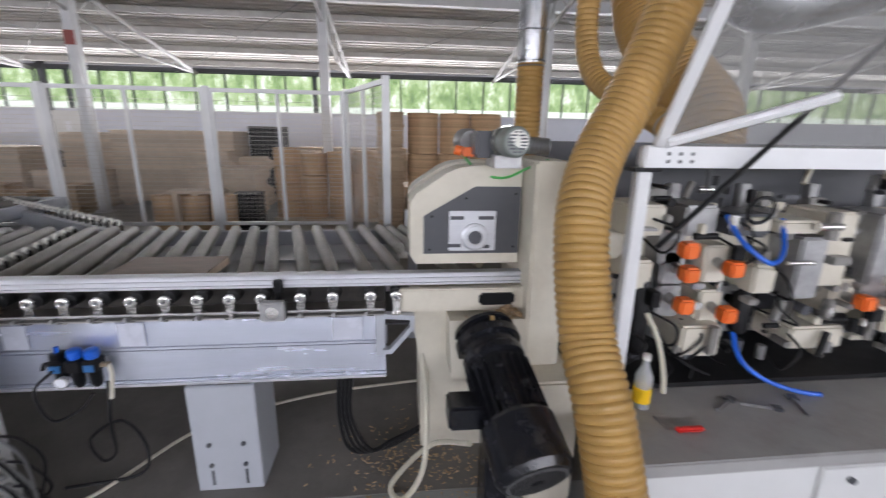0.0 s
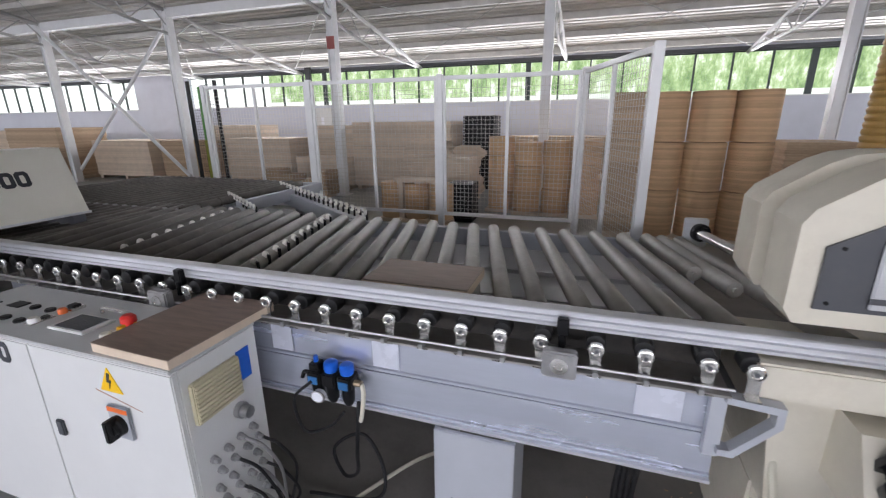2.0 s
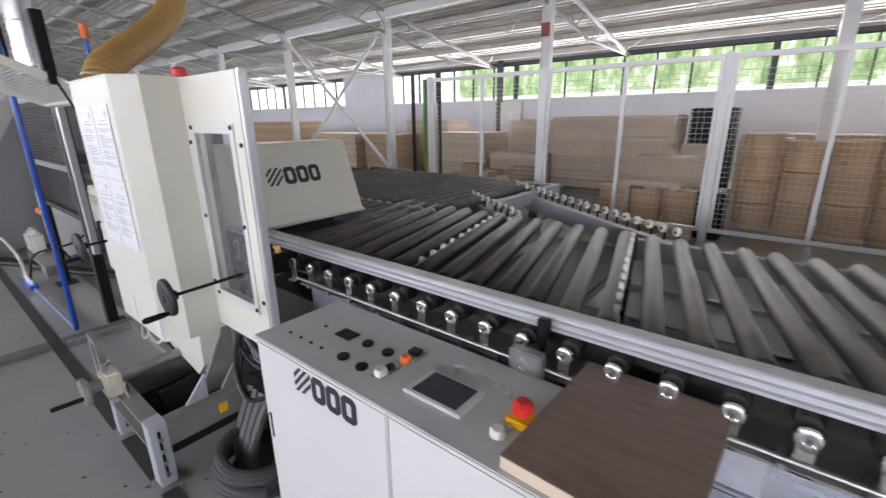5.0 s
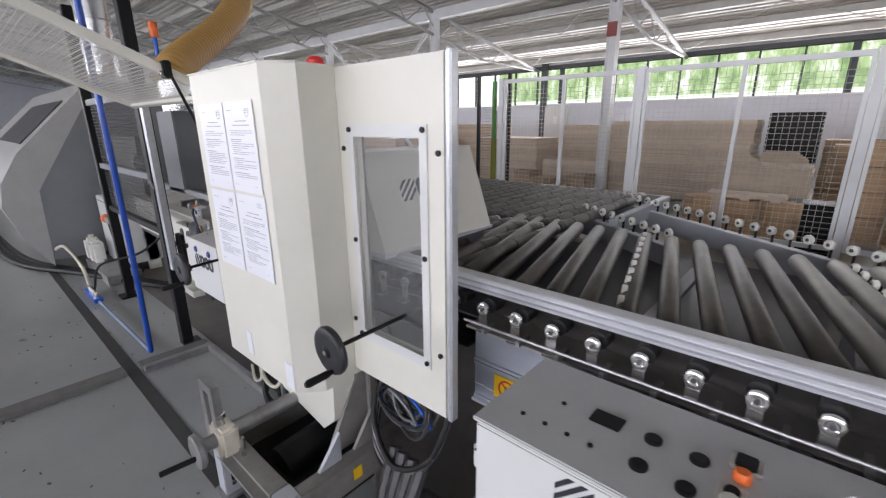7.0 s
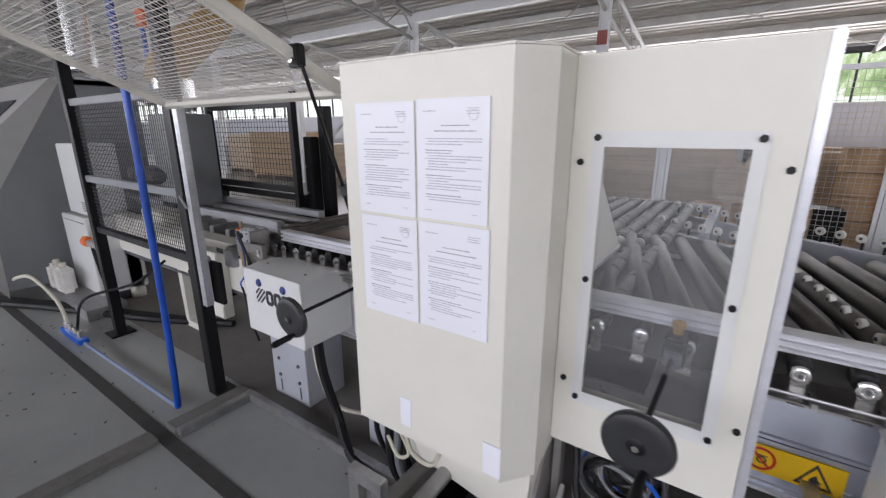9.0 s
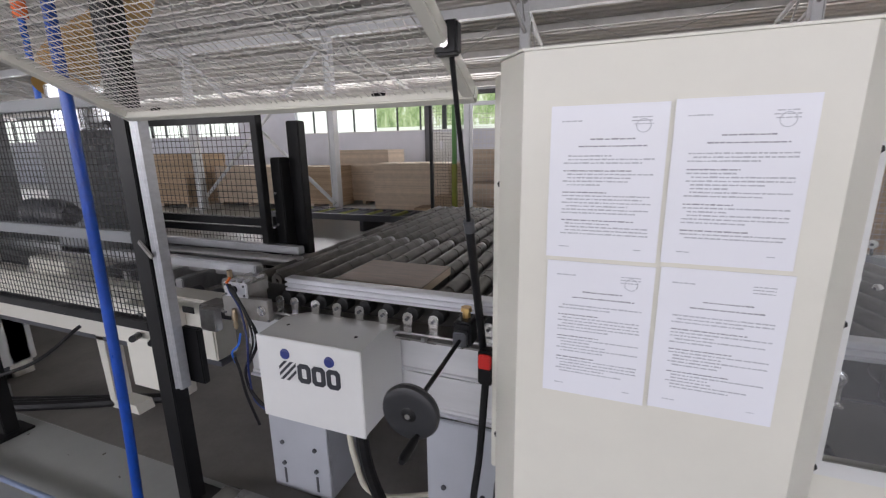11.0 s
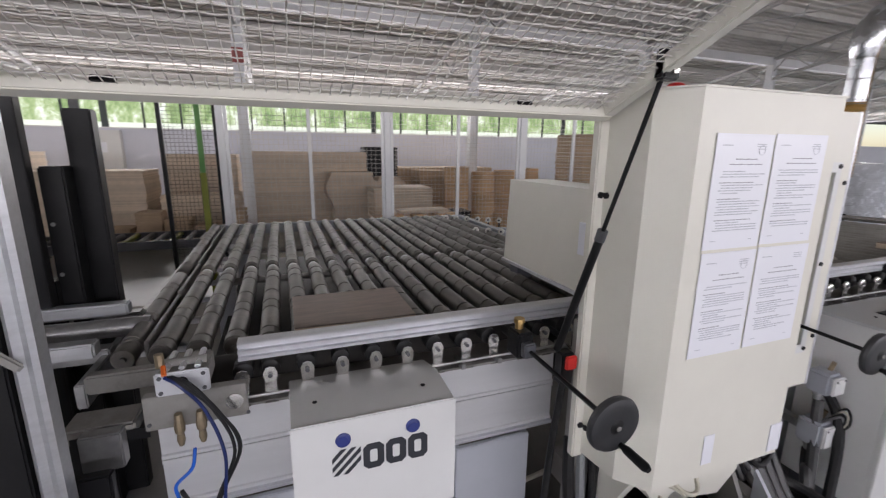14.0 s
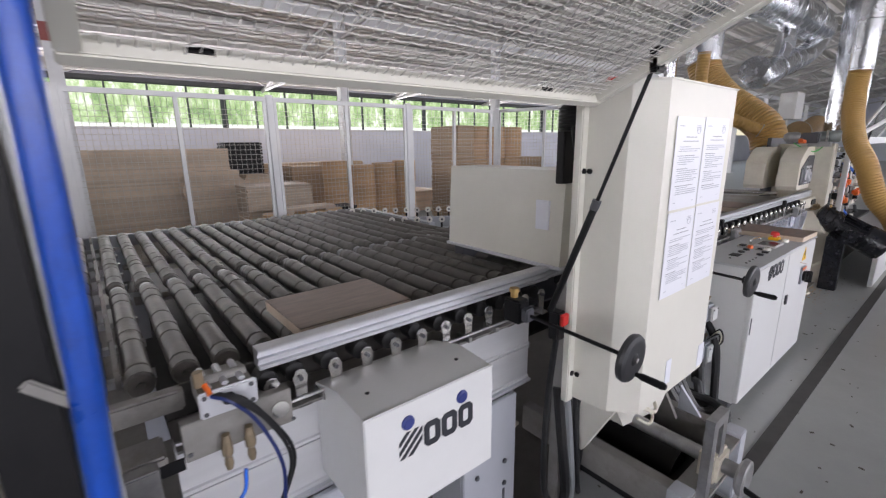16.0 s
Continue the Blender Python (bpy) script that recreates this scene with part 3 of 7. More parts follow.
stack(-3.55, -2.75, 7.35, 7.7, 0.7, CHIPL, "thin pale sheets lying on the low discs", 0.02, 0.66)
for k in range(3):
    drum(0.36 + 0.5 * k, 7.5, 0.245, 1.93, "tall stack of orange fibreboard discs", 3)
stack(-0.35, 0.05, 7.2, 8.0, 1.92, CHIP, "tall narrow stack of chipboard strips", 0.05)
stack(1.75, 2.5, 7.5, 8.3, 1.3, CHIP, "stack of chipboard behind the machine", 0.03)

for k in range(5):
    xx = -7.9 + 0.42 * k
    stack(xx, xx + 0.36, 8.9 + 0.1 * (k % 2), 9.4, 0.35 + 0.12 * ((k * 2) % 3), CHIP, "small stack of chipboard strips", 0.03, 0.06)
rk = thing("floor_roller_track", (-8.2, 8.0, 0), "low dark green roller track on the floor", "roller track")
part("side_rail", Geo().box(-11.0, -6.3, 7.9, 7.95, 0.2, 0.32), DARKGREY, rk)
part("side_rail", Geo().box(-11.0, -6.3, 8.7, 8.75, 0.2, 0.32), DARKGREY, rk)
for k in range(24):
    part("track_roller", Geo().cyl((-10.9 + k * 0.195, 7.95, 0.28), (-10.9 + k * 0.195, 8.7, 0.28), 0.04, 10), OLIVE if k % 3 == 0 else DARKGREY, rk)
for xx in (-10.8, -8.6, -6.5):
    part("track_foot", Geo().box(xx, xx + 0.08, 7.9, 8.75, 0, 0.2), DARKGREY, rk)


def shaped_stack(x0, x1, y0, y1, z1, label):
    """A stack of cut blanks whose widths change from layer to layer."""
    s = thing("shaped_blank_stack", ((x0 + x1) / 2, (y0 + y1) / 2, 0), label, "board stack", "board stacks")
    g = Geo()
    z, k = 0.0, 0
    while z < z1:
        w = 0.09 * math.sin(z * 9.0) + 0.04 * math.sin(z * 23)
        v = 0.08 * math.sin(z * 7.0 + 2)
        g.box(x0 - v, x1 + w, y0, y1 + random.uniform(-0.01, 0.01), z, z + 0.026)
        z += 0.028
    part("layered_board", g, CHIPL, s)["kind"] = "stuff"


shaped_stack(-4.35, -3.45, 9.8, 10.4, 1.16, "stack of curved pale chipboard blanks")
shaped_stack(-3.3, -2.85, 10.0, 10.5, 1.05, "narrow stack of curved chipboard blanks")
stack(-1.9, 1.6, 12.9, 13.8, 1.02, CHIPL, "long low stack of pale sheets by the wall", 0.03)
stack(-0.9, 0.9, 9.2, 10.2, 0.55, CHIPL, "low stack of pale cut panels", 0.05)


# ---- small repeated shapes ----
def bolt(g, at, axis, r=0.008, h=0.006):
    a = Vector(at)
    return g.cyl(a, a + Vector(axis) * h, r, 6)


def logo(parent, m, w):
    """Maker's mark as plain dark shapes on a face: m maps (across, up, out) to the world, w is its width."""
    h = w / 3.5

    def flat(pts):
        k = len(pts)
        return Geo().add([m @ Vector((p * h, q * h, 0.0006)) for p, q in pts] + [m @ Vector((p * h, q * h, 0.002)) for p, q in pts],
                         [tuple(range(k - 1, -1, -1)), tuple(range(k, 2 * k))] + [(n, (n + 1) % k, k + (n + 1) % k, k + n) for n in range(k)])
    for s in (-0.55, -0.2, 0.15, 0.5):
        part("mark_bar", flat([(max(0.0, -s), max(0.0, s)), (min(1.0, 1 - s), min(1.0, 1 + s)), (min(1.0, 1 - s - 0.18), min(1.0, 1 + s + 0.18)), (max(0.0, -s - 0.18), max(0.0, s + 0.18))]), DARKINK, parent)
    for k in range(3):
        x0 = 1.08 + k * 0.82
        x1, t, c = x0 + 0.75, 0.24, 0.16
        outer = [(x0 + c, 0), (x1 - c, 0), (x1, c), (x1, 1 - c), (x1 - c, 1), (x0 + c, 1), (x0, 1 - c), (x0, c)]
        inner = [(x0 + t + 0.05, t), (x1 - t - 0.05, t), (x1 - t, t + 0.05), (x1 - t, 0.95 - t), (x1 - t - 0.05, 1 - t), (x0 + t + 0.05, 1 - t), (x0 + t, 0.95 - t), (x0 + t, t + 0.05)]
        vs = [m @ Vector((p * h, q * h, d)) for d in (0.0006, 0.002) for p, q in outer + inner]
        fs = []
        for n in range(8):
            e = (n + 1) % 8
            fs += [(16 + n, 16 + e, 24 + e, 24 + n), (n, 8 + n, 8 + e, e), (n, e, 16 + e, 16 + n), (8 + n, 24 + n, 24 + e, 8 + e)]
        part("mark_block", Geo().add(vs, fs), DARKINK, parent)


def face_map(origin, across, up):
    a, u = Vector(across).normalized(), Vector(up).normalized()
    o = a.cross(u)
    return Matrix(((a.x, u.x, o.x, origin[0]), (a.y, u.y, o.y, origin[1]), (a.z, u.z, o.z, origin[2]), (0, 0, 0, 1)))


def rail_profile(y0, z0, z1, d=0.05):
    """Outline of a slotted aluminium rail whose front lies at y0, in (y, z)."""
    h = z1 - z0
    pts = [(y0, z0)]
    for s in (0.27, 0.66):
        z = z0 + s * h
        pts += [(y0, z - 0.006), (y0 + 0.014, z - 0.005), (y0 + 0.014, z + 0.005), (y0, z + 0.006)]
    return pts + [(y0, z1 - 0.004), (y0 + 0.004, z1), (y0 + d, z1), (y0 + d, z0)]


def roller_mesh(name, length, r, material, grooves=(), n=14, w=0.012, deep=0.7):
    prof = [(0, r * 0.3), (0.012, r * 0.3), (0.012, r * 0.92), (0.018, r)]
    for s in grooves:
        prof += [(s - w - 0.003, r), (s - w, r * deep), (s + w, r * deep), (s + w + 0.003, r)]
    prof += [(length - 0.018, r), (length - 0.012, r * 0.92), (length - 0.012, r * 0.3), (length, r * 0.3)]
    return mesh_of(name, Geo().lathe((0, 0, 0), (0, 1, 0), prof, n), material)


RAILF, RAILZ0, RAILZ1 = 2.225, 0.972, 1.028


def unit_meshes():
    br = Geo().prism([(-0.0165, -0.078), (0.0165, -0.078), (0.016, -0.03), (0.019, -0.012), (0.02, 0.004), (0.013, 0.017), (0, 0.021), (-0.013, 0.017), (-0.02, 0.004), (-0.019, -0.012), (-0.016, -0.03)], 'y', -0.04, -0.034)
    br.box(-0.019, 0.019, -0.06, -0.032, -0.081, -0.075)
    wh = Geo().lathe((0, -0.004, -0.002), (0, 0.06, -0.002), [(0, 0.02), (0.004, 0.028), (0.02, 0.029), (0.056, 0.029), (0.06, 0.02)], 16)
    cp = Geo().lathe((0, -0.034, -0.002), (0, -0.052, -0.002), [(0, 0.0245), (0.006, 0.0245), (0.01, 0.023), (0.0125, 0.018), (0.0125, 0.014), (0.0105, 0.011), (0.0105, 0.001)], 22)
    hb = Geo().cyl((0, -0.0495, -0.002), (0, -0.039, -0.002), 0.0065, 8)
    return (mesh_of("bracket", br, CHROME), mesh_of("guide_wheel", wh, RUBBER), mesh_of("bearing_cap", cp, CHROME), mesh_of("axle_bolt", hb, DARKGREY))


UNIT = unit_meshes()


def guide_units(conv, places, capped=True):
    for x in places:
        for nm, me in zip(("bracket", "guide_wheel", "bearing_cap", "axle_bolt"), UNIT):
            if capped or nm != "bearing_cap":
                piece(nm, me, conv, (x, 2.2, 0.945))


def apron(conv, x0, x1, sheet):
    for z0, z1 in ((0.712, 0.866), (0.556, 0.708)):
        g = Geo().prism([(2.19, z0), (2.19, z0 + 0.01), (2.196, z0 + 0.014), (2.196, z1 - 0.014), (2.19, z1 - 0.01), (2.19, z1), (2.23, z1), (2.23, z0)], 'x', x0, x1)
        part("apron_panel", g, sheet, conv, "satin aluminium apron panel")
    part("drip_edge", Geo().prism([(2.175, 0.545), (2.175, 0.556), (2.24, 0.556), (2.24, 0.545)], 'x', x0 - 0.0, x1), ALU, conv)
    part("top_ledge", Geo().prism([(2.14, 0.866), (2.14, 0.874), (2.29, 0.874), (2.29, 0.866)], 'x', x0, x1), WORN, conv, "dusty steel ledge")
    part("inner_plate", Geo().box(x0, x1, 2.29, 2.3, 0.86, 0.965), mat("dark_brown_plate", (0.04, 0.037, 0.034), 0.6, 0.1, 0.3, 12, 0.05, 60, 0.5, (0.1, 0.08, 0.06)), conv, "dark inner side plate")
    for yy, zz in ((2.13, 0.9), (2.158, 0.884)):
        part("guide_rod", Geo().cyl((x0, yy, zz), (x1, yy, zz), 0.005, 8), STEEL, conv)
    x = x0 + 0.08
    while x < x1:
        part("rod_clip", Geo().box(x, x + 0.014, 2.12, 2.19, 0.874, 0.892), STEEL, conv)
        x += 0.137


def leg_plate(conv, x0, x1, zt):
    g = Geo().bbox(x0, x1, 2.15, 2.17, 0.0, zt, 0.003)
    g.box(x0, x0 + 0.02, 2.17, 2.42, 0.0, zt).box(x1 - 0.02, x1, 2.17, 2.42, 0, zt)
    lg = part("leg", g, GREYSTEEL, conv, "grey painted sheet steel leg")
    for xx in (x0 + 0.07, x1 - 0.07):
        for zz in (0.14, 0.25):
            part("leg_bolt", bolt(Geo(), (xx, 2.1495, zz), (0, -1, 0), 0.011, 0.008), DARKGREY, lg)
        part("leg_slot", Geo().box(xx - 0.006, xx + 0.006, 2.1475, 2.1495, 0.03, 0.11), DARKGREY, lg)


def clamp(conv, x):
    part("end_stop", Geo().bbox(x - 0.018, x + 0.018, 2.195, 2.223, 0.955, 1.012, 0.004).cyl((x, 2.2, 0.9), (x, 2.2, 0.96), 0.012, 10), BLACKP, conv, "black clamp on the rail")
    part("sensor_block", Geo().bbox(x - 0.05, x + 0.05, 2.09, 2.13, 0.87, 0.955, 0.006), STEEL, conv, "square grey cylinder block")
    part("sensor_hub", Geo().lathe((x, 2.09, 0.912), (x, 2.08, 0.912), [(0, 0.026), (0.004, 0.026), (0.005, 0.012), (0.003, 0.01)], 16), CHROME, conv)


# ---- roller conveyor between the banding machine and the guarded cabin ----
conv = thing("roller_conveyor", (-1.7, 3.0, 0), "roller conveyor with grey rubber rollers and an aluminium front rail", "conveyor")
part("front_rail", Geo().prism(rail_profile(RAILF, RAILZ0, RAILZ1), 'x', -4.15, 0.52), ALU, conv, "slotted aluminium rail")
apron(conv, -3.3, -0.12, ALUP)
guide_units(conv, [-0.069, -0.18, -0.34, -0.475] + [-0.635 - 0.1285 * k for k in range(8)] + [-1.665 - 0.1315 * k for k in range(19)])
leg_plate(conv, -0.99, -0.7, 0.545)
leg_plate(conv, -3.0, -2.75, 0.545)
clamp(conv, -0.575)
clamp(conv, -2.145)
SKEW = 14.2
rm = roller_mesh("roller", 1.21, 0.037, ROLLER)
rm2 = roller_mesh("roller", 1.21, 0.037, ROLLDARK)
TAN = math.tan(radians(SKEW))
for xf in [-0.333, -0.489, -0.664, -0.806, -0.971, -1.104, -1.234, -1.374, -1.514, -1.66, -1.785, -1.926] + [-2.062 - 0.137 * k for k in range(15)]:
    xn = xf + 1.19 * TAN
    piece("roller", rm if xf > -2.6 else rm2, conv, (xn, 2.44, 0.924), (0, 0, SKEW))
# the two rollers beside the banding head are cut short; the last one carries a drive shaft
piece("short_roller", roller_mesh("short_roller", 0.62, 0.037, ROLLER), conv, (-0.2 + 0.6 * TAN, 3.03, 0.924), (0, 0, SKEW))
piece("short_roller", roller_mesh("short_roller", 0.78, 0.037, ROLLER), conv, (-0.12 + 0.74 * TAN, 2.86, 0.924), (0, 0, SKEW))
piece("roller", rm, conv, (-0.038 + 1.19 * TAN, 2.44, 0.924), (0, 0, SKEW))
part("drive_shaft", Geo().cyl((0.06, 3.62, 0.985), (0.36, 2.5, 0.985), 0.026, 16), CHROME, conv, "bright round drive shaft")
part("shaft_flange", Geo().bbox(-0.005, 0.115, 3.62, 3.66, 0.9, 1.06, 0.006), ALU, conv, "square aluminium shaft flange")
part("shaft_bearing", Geo().lathe((0.07, 3.62, 0.985), (0.09, 3.56, 0.985), [(0, 0.05), (0.03, 0.05), (0.035, 0.036), (0.06, 0.034)], 18), BLACKP, conv)
part("flange_leg", Geo().bbox(0.02, 0.09, 3.625, 3.655, 0.0, 0.9, 0.004), GREYSTEEL, conv)
part("far_side_beam", Geo().bbox(-2.3, -0.05, 3.66, 3.71, 0.78, 0.9, 0.004), GREYSTEEL, conv)
part("tray", Geo().box(-2.25, -0.05, 2.82, 3.6, 0.8, 0.808).box(-2.25, -0.05, 3.13, 3.16, 0.808, 0.83), ALUW, conv, "pale sheet metal tray under the rollers")
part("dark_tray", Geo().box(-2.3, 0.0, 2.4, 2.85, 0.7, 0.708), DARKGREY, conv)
part("under_frame", Geo().box(-4.1, -2.32, 2.4, 3.9, 0.76, 0.77), DARKGREY, conv)
for xx in (-0.35, -1.6, -2.9):
    part("cross_member", Geo().box(xx, xx + 0.06, 2.31, 3.63, 0.72, 0.79), GREYSTEEL, conv)
for xx in (-0.2, -2.2):
    part("rear_leg", Geo().bbox(xx - 0.05, xx + 0.05, 3.55, 3.62, 0, 0.8, 0.004), GREYSTEEL, conv)
part("corner_bracket", Geo().prism([(-0.13, 0.87), (0.01, 0.86), (0.01, 0.8), (-0.09, 0.68), (-0.13, 0.68), (-0.13, 0.7), (-0.1, 0.7), (-0.01, 0.805), (-0.01, 0.84), (-0.13, 0.85)], 'y', 2.14, 2.18).box(-0.16, -0.12, 2.16, 2.188, 0.66, 0.87), GREYSTEEL, conv, "angled grey sensor bracket")
for a, b in ((-1.68, -1.585), (-0.35, -0.22), (-1.235, -1.13)):
    part("paper_label", Geo().box(a, b, 2.1855, 2.1885, 0.735, 0.84), SLEEVE, conv, "blank pale label in a clear sleeve")


def wheel_strip(conv, a, b, n, beam=True, z=0.955, r=0.026):
    a, b = Vector((*a, z)), Vector((*b, z))
    d = (b - a).normalized()
    side = Vector((-d.y, d.x, 0))
    me = mesh_of("skate_wheel", Geo().lathe((-0.011, 0, 0), (0.011, 0, 0), [(0, r * 0.35), (0.0, r * 0.8), (0.003, r), (0.019, r), (0.022, r * 0.8), (0.022, r * 0.35)], 16), PLASTW)
    hub = mesh_of("wheel_hub", Geo().cyl((-0.014, 0, 0), (0.014, 0, 0), r * 0.36, 8), DARKGREY)
    ang = math.degrees(math.atan2(side.y, side.x))
    for i in range(n):
        p = a.lerp(b, i / (n - 1))
        w = piece("skate_wheel", me, conv, p, (0, 0, ang))
        h = piece("wheel_hub", hub, conv, p, (0, 0, ang))
        part("wheel_stem", Geo().box(-0.006, 0.006, -0.006, 0.006, -0.07, 0, Matrix.Translation(p + side * 0.018)), BLACKP, conv)
    if beam:
        L = (b - a).length
        m = Matrix.Translation(a) @ Matrix.Rotation(math.atan2(d.y, d.x), 4, 'Z')
        part("strip_beam", Geo().bbox(-0.05, L + 0.05, -0.03, 0.03, -0.2, -0.07, 0.004, m), GREYSTEEL, conv, "grey beam carrying white skate wheels")


wheel_strip(conv, (-3.74, 4.87), (-2.1, 3.74), 20)
wheel_strip(conv, (-3.75, 4.14), (-3.05, 3.67), 9)
for xx in (-2.9, -2.035):
    wheel_strip(conv, (xx - 0.235, 3.52), (xx - 0.0, 2.52), 10, False, 0.955, 0.02)


def cable(pts, r, material, label, name="cable"):
    return solo(name, Geo().tube(pts, r, 8, 8), material, label, "cable", "", "", pts[0])


# air preparation unit hung on the apron
fr = thing("air_regulator_unit", (-1.38, 2.12, 0.62), "blue and black compressed air regulator unit with gauge", "air regulator")
fr.scale = (0.95, 1.0, 0.78)
for i, xx in enumerate((-1.45, -1.385, -1.315)):
    body = part("valve_body", Geo().bbox(xx - 0.03, xx + 0.03, 2.105, 2.17, 0.67, 0.74, 0.006), BLACKP, fr)
    if i != 1:
        part("blue_plate", Geo().bbox(xx - 0.022, xx + 0.022, 2.101, 2.105, 0.678, 0.72, 0.002), mat("pale_blue_plastic", (0.03, 0.14, 0.36), 0.4), body)
    part("bowl", Geo().lathe((xx, 2.137, 0.67), (xx, 2.137, 0.55), [(0, 0.026), (0.07, 0.024), (0.095, 0.014), (0.1, 0.006)], 14), BLACKP, fr, "black filter bowl")
    if i:
        part("knob", Geo().lathe((xx, 2.137, 0.735), (xx, 2.137, 0.8), [(0, 0.018), (0.01, 0.026), (0.022, 0.026), (0.024, 0.029), (0.05, 0.028), (0.058, 0.022), (0.062, 0.01)], 18), BLUEP, fr, "blue adjusting knob")
part("gauge", Geo().cyl((-1.415, 2.1, 0.64), (-1.415, 2.075, 0.64), 0.026, 20), PAPER, fr, "round white pressure gauge")
part("gauge_rim", Geo().ring((-1.415, 2.078, 0.64), (0, 1, 0), 0.027, 0.004), STEEL, fr)
part("mount", Geo().box(-1.48, -1.28, 2.17, 2.189, 0.69, 0.72), STEEL, fr)
part("fitting", Geo().cyl((-1.285, 2.137, 0.7), (-1.255, 2.137, 0.7), 0.014, 8), OLDBRASS, fr)
part("outlet_hose", Geo().tube([(-1.255, 2.137, 0.7), (-1.245, 2.13, 0.66), (-1.25, 2.125, 0.58), (-1.265, 2.13, 0.5)], 0.009, 8, 6), CABLEW, fr, "pale braided hose")
part("inlet_elbow", Geo().tube([(-1.475, 2.13, 0.71), (-1.5, 2.125, 0.72), (-1.51, 2.12, 0.69)], 0.009, 8, 6), BLACKP, fr)
part("solenoid", Geo().bbox(-1.47, -1.43, 2.11, 2.16, 0.74, 0.78, 0.005), BLACKP, fr)
part("valve_stem", Geo().cyl((-1.45, 2.135, 0.78), (-1.45, 2.135, 0.81), 0.009, 10), BLUEP, fr)

# ---- rollers and frame of the guarded infeed ----
inf = thing("infeed_roller_table", (-4.7, 3.6, 0), "wide roller table with segmented dark rubber rollers", "conveyor")
part("front_rail", Geo().prism(rail_profile(RAILF - 0.01, RAILZ0, RAILZ1), 'x', -5.4, -4.155), ALU, inf, "slotted aluminium rail")
apron(inf, -5.62, -4.3, ALUW)
guide_units(inf, [-5.388] + [-5.312 + 0.1045 * k for k in range(11)], False)
leg_plate(inf, -5.52, -5.2, 0.545)
leg_plate(inf, -4.72, -4.42, 0.545)
rm3 = roller_mesh("segmented_roller", 1.02, 0.036, ROLLDARK, (0.09, 0.31, 0.55, 0.79), 14, 0.004, 0.86)
rm4 = roller_mesh("segmented_roller", 1.62, 0.036, ROLLDARK, (0.2, 0.42, 0.66, 0.9, 1.14, 1.38), 14, 0.004, 0.86)
rs = mesh_of("roller_sleeve", Geo().lathe((0, -0.03, 0), (0, 0.03, 0), [(0, 0.03), (0.003, 0.0385), (0.057, 0.0385), (0.06, 0.03)], 14), ROLLDARK)
rj_ = mesh_of("roller_joint", Geo().lathe((0, -0.02, 0), (0, 0.02, 0), [(0, 0.014), (0.006, 0.03), (0.034, 0.03), (0.04, 0.014)], 12), STEEL)
for i in range(-1, 18):
    x = -5.545 + i * 0.1117
    piece("segmented_roller", rm3, inf, (x, 2.43, 0.922))
    piece("segmented_roller", rm4, inf, (x - 0.006, 3.49, 0.922))
    piece("roller_joint", rj_, inf, (x - 0.003, 3.47, 0.922))
    for q in (0.05, 0.43, 0.93, 1.14, 1.6, 2.08, 2.56):
        piece("roller_sleeve", rs, inf, (x - (0.006 if q > 1 else 0), 2.43 + q, 0.9225))
# lone outer roller with a run of overlapping guide plates beside it
piece("segmented_roller", rm3, inf, (-5.765, 2.45, 0.918), (0, 0, 1.0))
piece("segmented_roller", rm4, inf, (-5.785, 3.5, 0.918), (0, 0, 1.0))
for q in (0.15, 0.4, 0.75, 1.25, 1.5, 1.8, 2.1, 2.4):
    piece("roller_sleeve", rs, inf, (-5.765 - q * 0.0175, 2.45 + q, 0.918))
for q in range(9):
    part("guide_plate", Geo().bbox(-5.712 - q * 0.004, -5.698 - q * 0.004, 2.5 + q * 0.285, 2.76 + q * 0.285, 0.9, 0.958 - 0.006 * (q % 2), 0.003), WORN, inf, "dusty steel guide plate")
    part("plate_stay", Geo().box(-5.8, -5.61, 2.6 + q * 0.285, 2.63 + q * 0.285, 0.862, 0.885), STEEL, inf)
part("side_rail", Geo().bbox(-5.88, -5.85, 2.4, 5.15, 0.8, 0.88, 0.004), STEEL, inf)
part("side_rail", Geo().bbox(-3.5, -3.44, 3.95, 5.15, 0.82, 0.93, 0.004), GREYSTEEL, inf)
part("end_beam", Geo().bbox(-5.84, -3.44, 5.15, 5.2, 0.84, 0.93, 0.004), GREYSTEEL, inf)
for yy in (3.5, 4.3):
    part("slotted_strip", Geo().box(-5.6, -3.5, yy, yy + 0.1, 0.84, 0.855), WORN, inf)
# black sheet: the shade in the roller gaps is put into its colour
part("shade_pan", Geo().box(-5.6, -3.5, 2.4, 5.1, 0.6, 0.61), RUBBER, inf)
for xx, yy in ((-5.6, 5.0), (-3.6, 5.0), (-5.6, 3.7)):
    part("rear_leg", Geo().bbox(xx - 0.05, xx + 0.05, yy - 0.05, yy + 0.05, 0, 0.84, 0.004), GREYSTEEL, inf)


def board(x0, x1, y0, y1, z0, th, label, turn=0.0):
    b = thing("furniture_panel", ((x0 + x1) / 2, (y0 + y1) / 2, z0), label, "board", "brown panels")
    m = Matrix.Translation(((x0 + x1) / 2, (y0 + y1) / 2, 0)) @ Matrix.Rotation(radians(turn), 4, 'Z')
    w, d = (x1 - x0) / 2, (y1 - y0) / 2
    part("core", Geo().bbox(-w, w, -d, d, z0, z0 + th - 0.003, 0.001, m), CHIPL, b, "pale chipboard core and edge")
    part("veneer", Geo().bbox(-w - 0.0005, w + 0.0005, -d - 0.0005, d + 0.0005, z0 + th - 0.003, z0 + th, 0.0008, m), WALNUT, b, "brown wood-grain veneer face")
    return b


board(-1.36, -0.925, 2.355, 2.63, 0.963, 0.04, "brown veneered panel lying on the rollers")
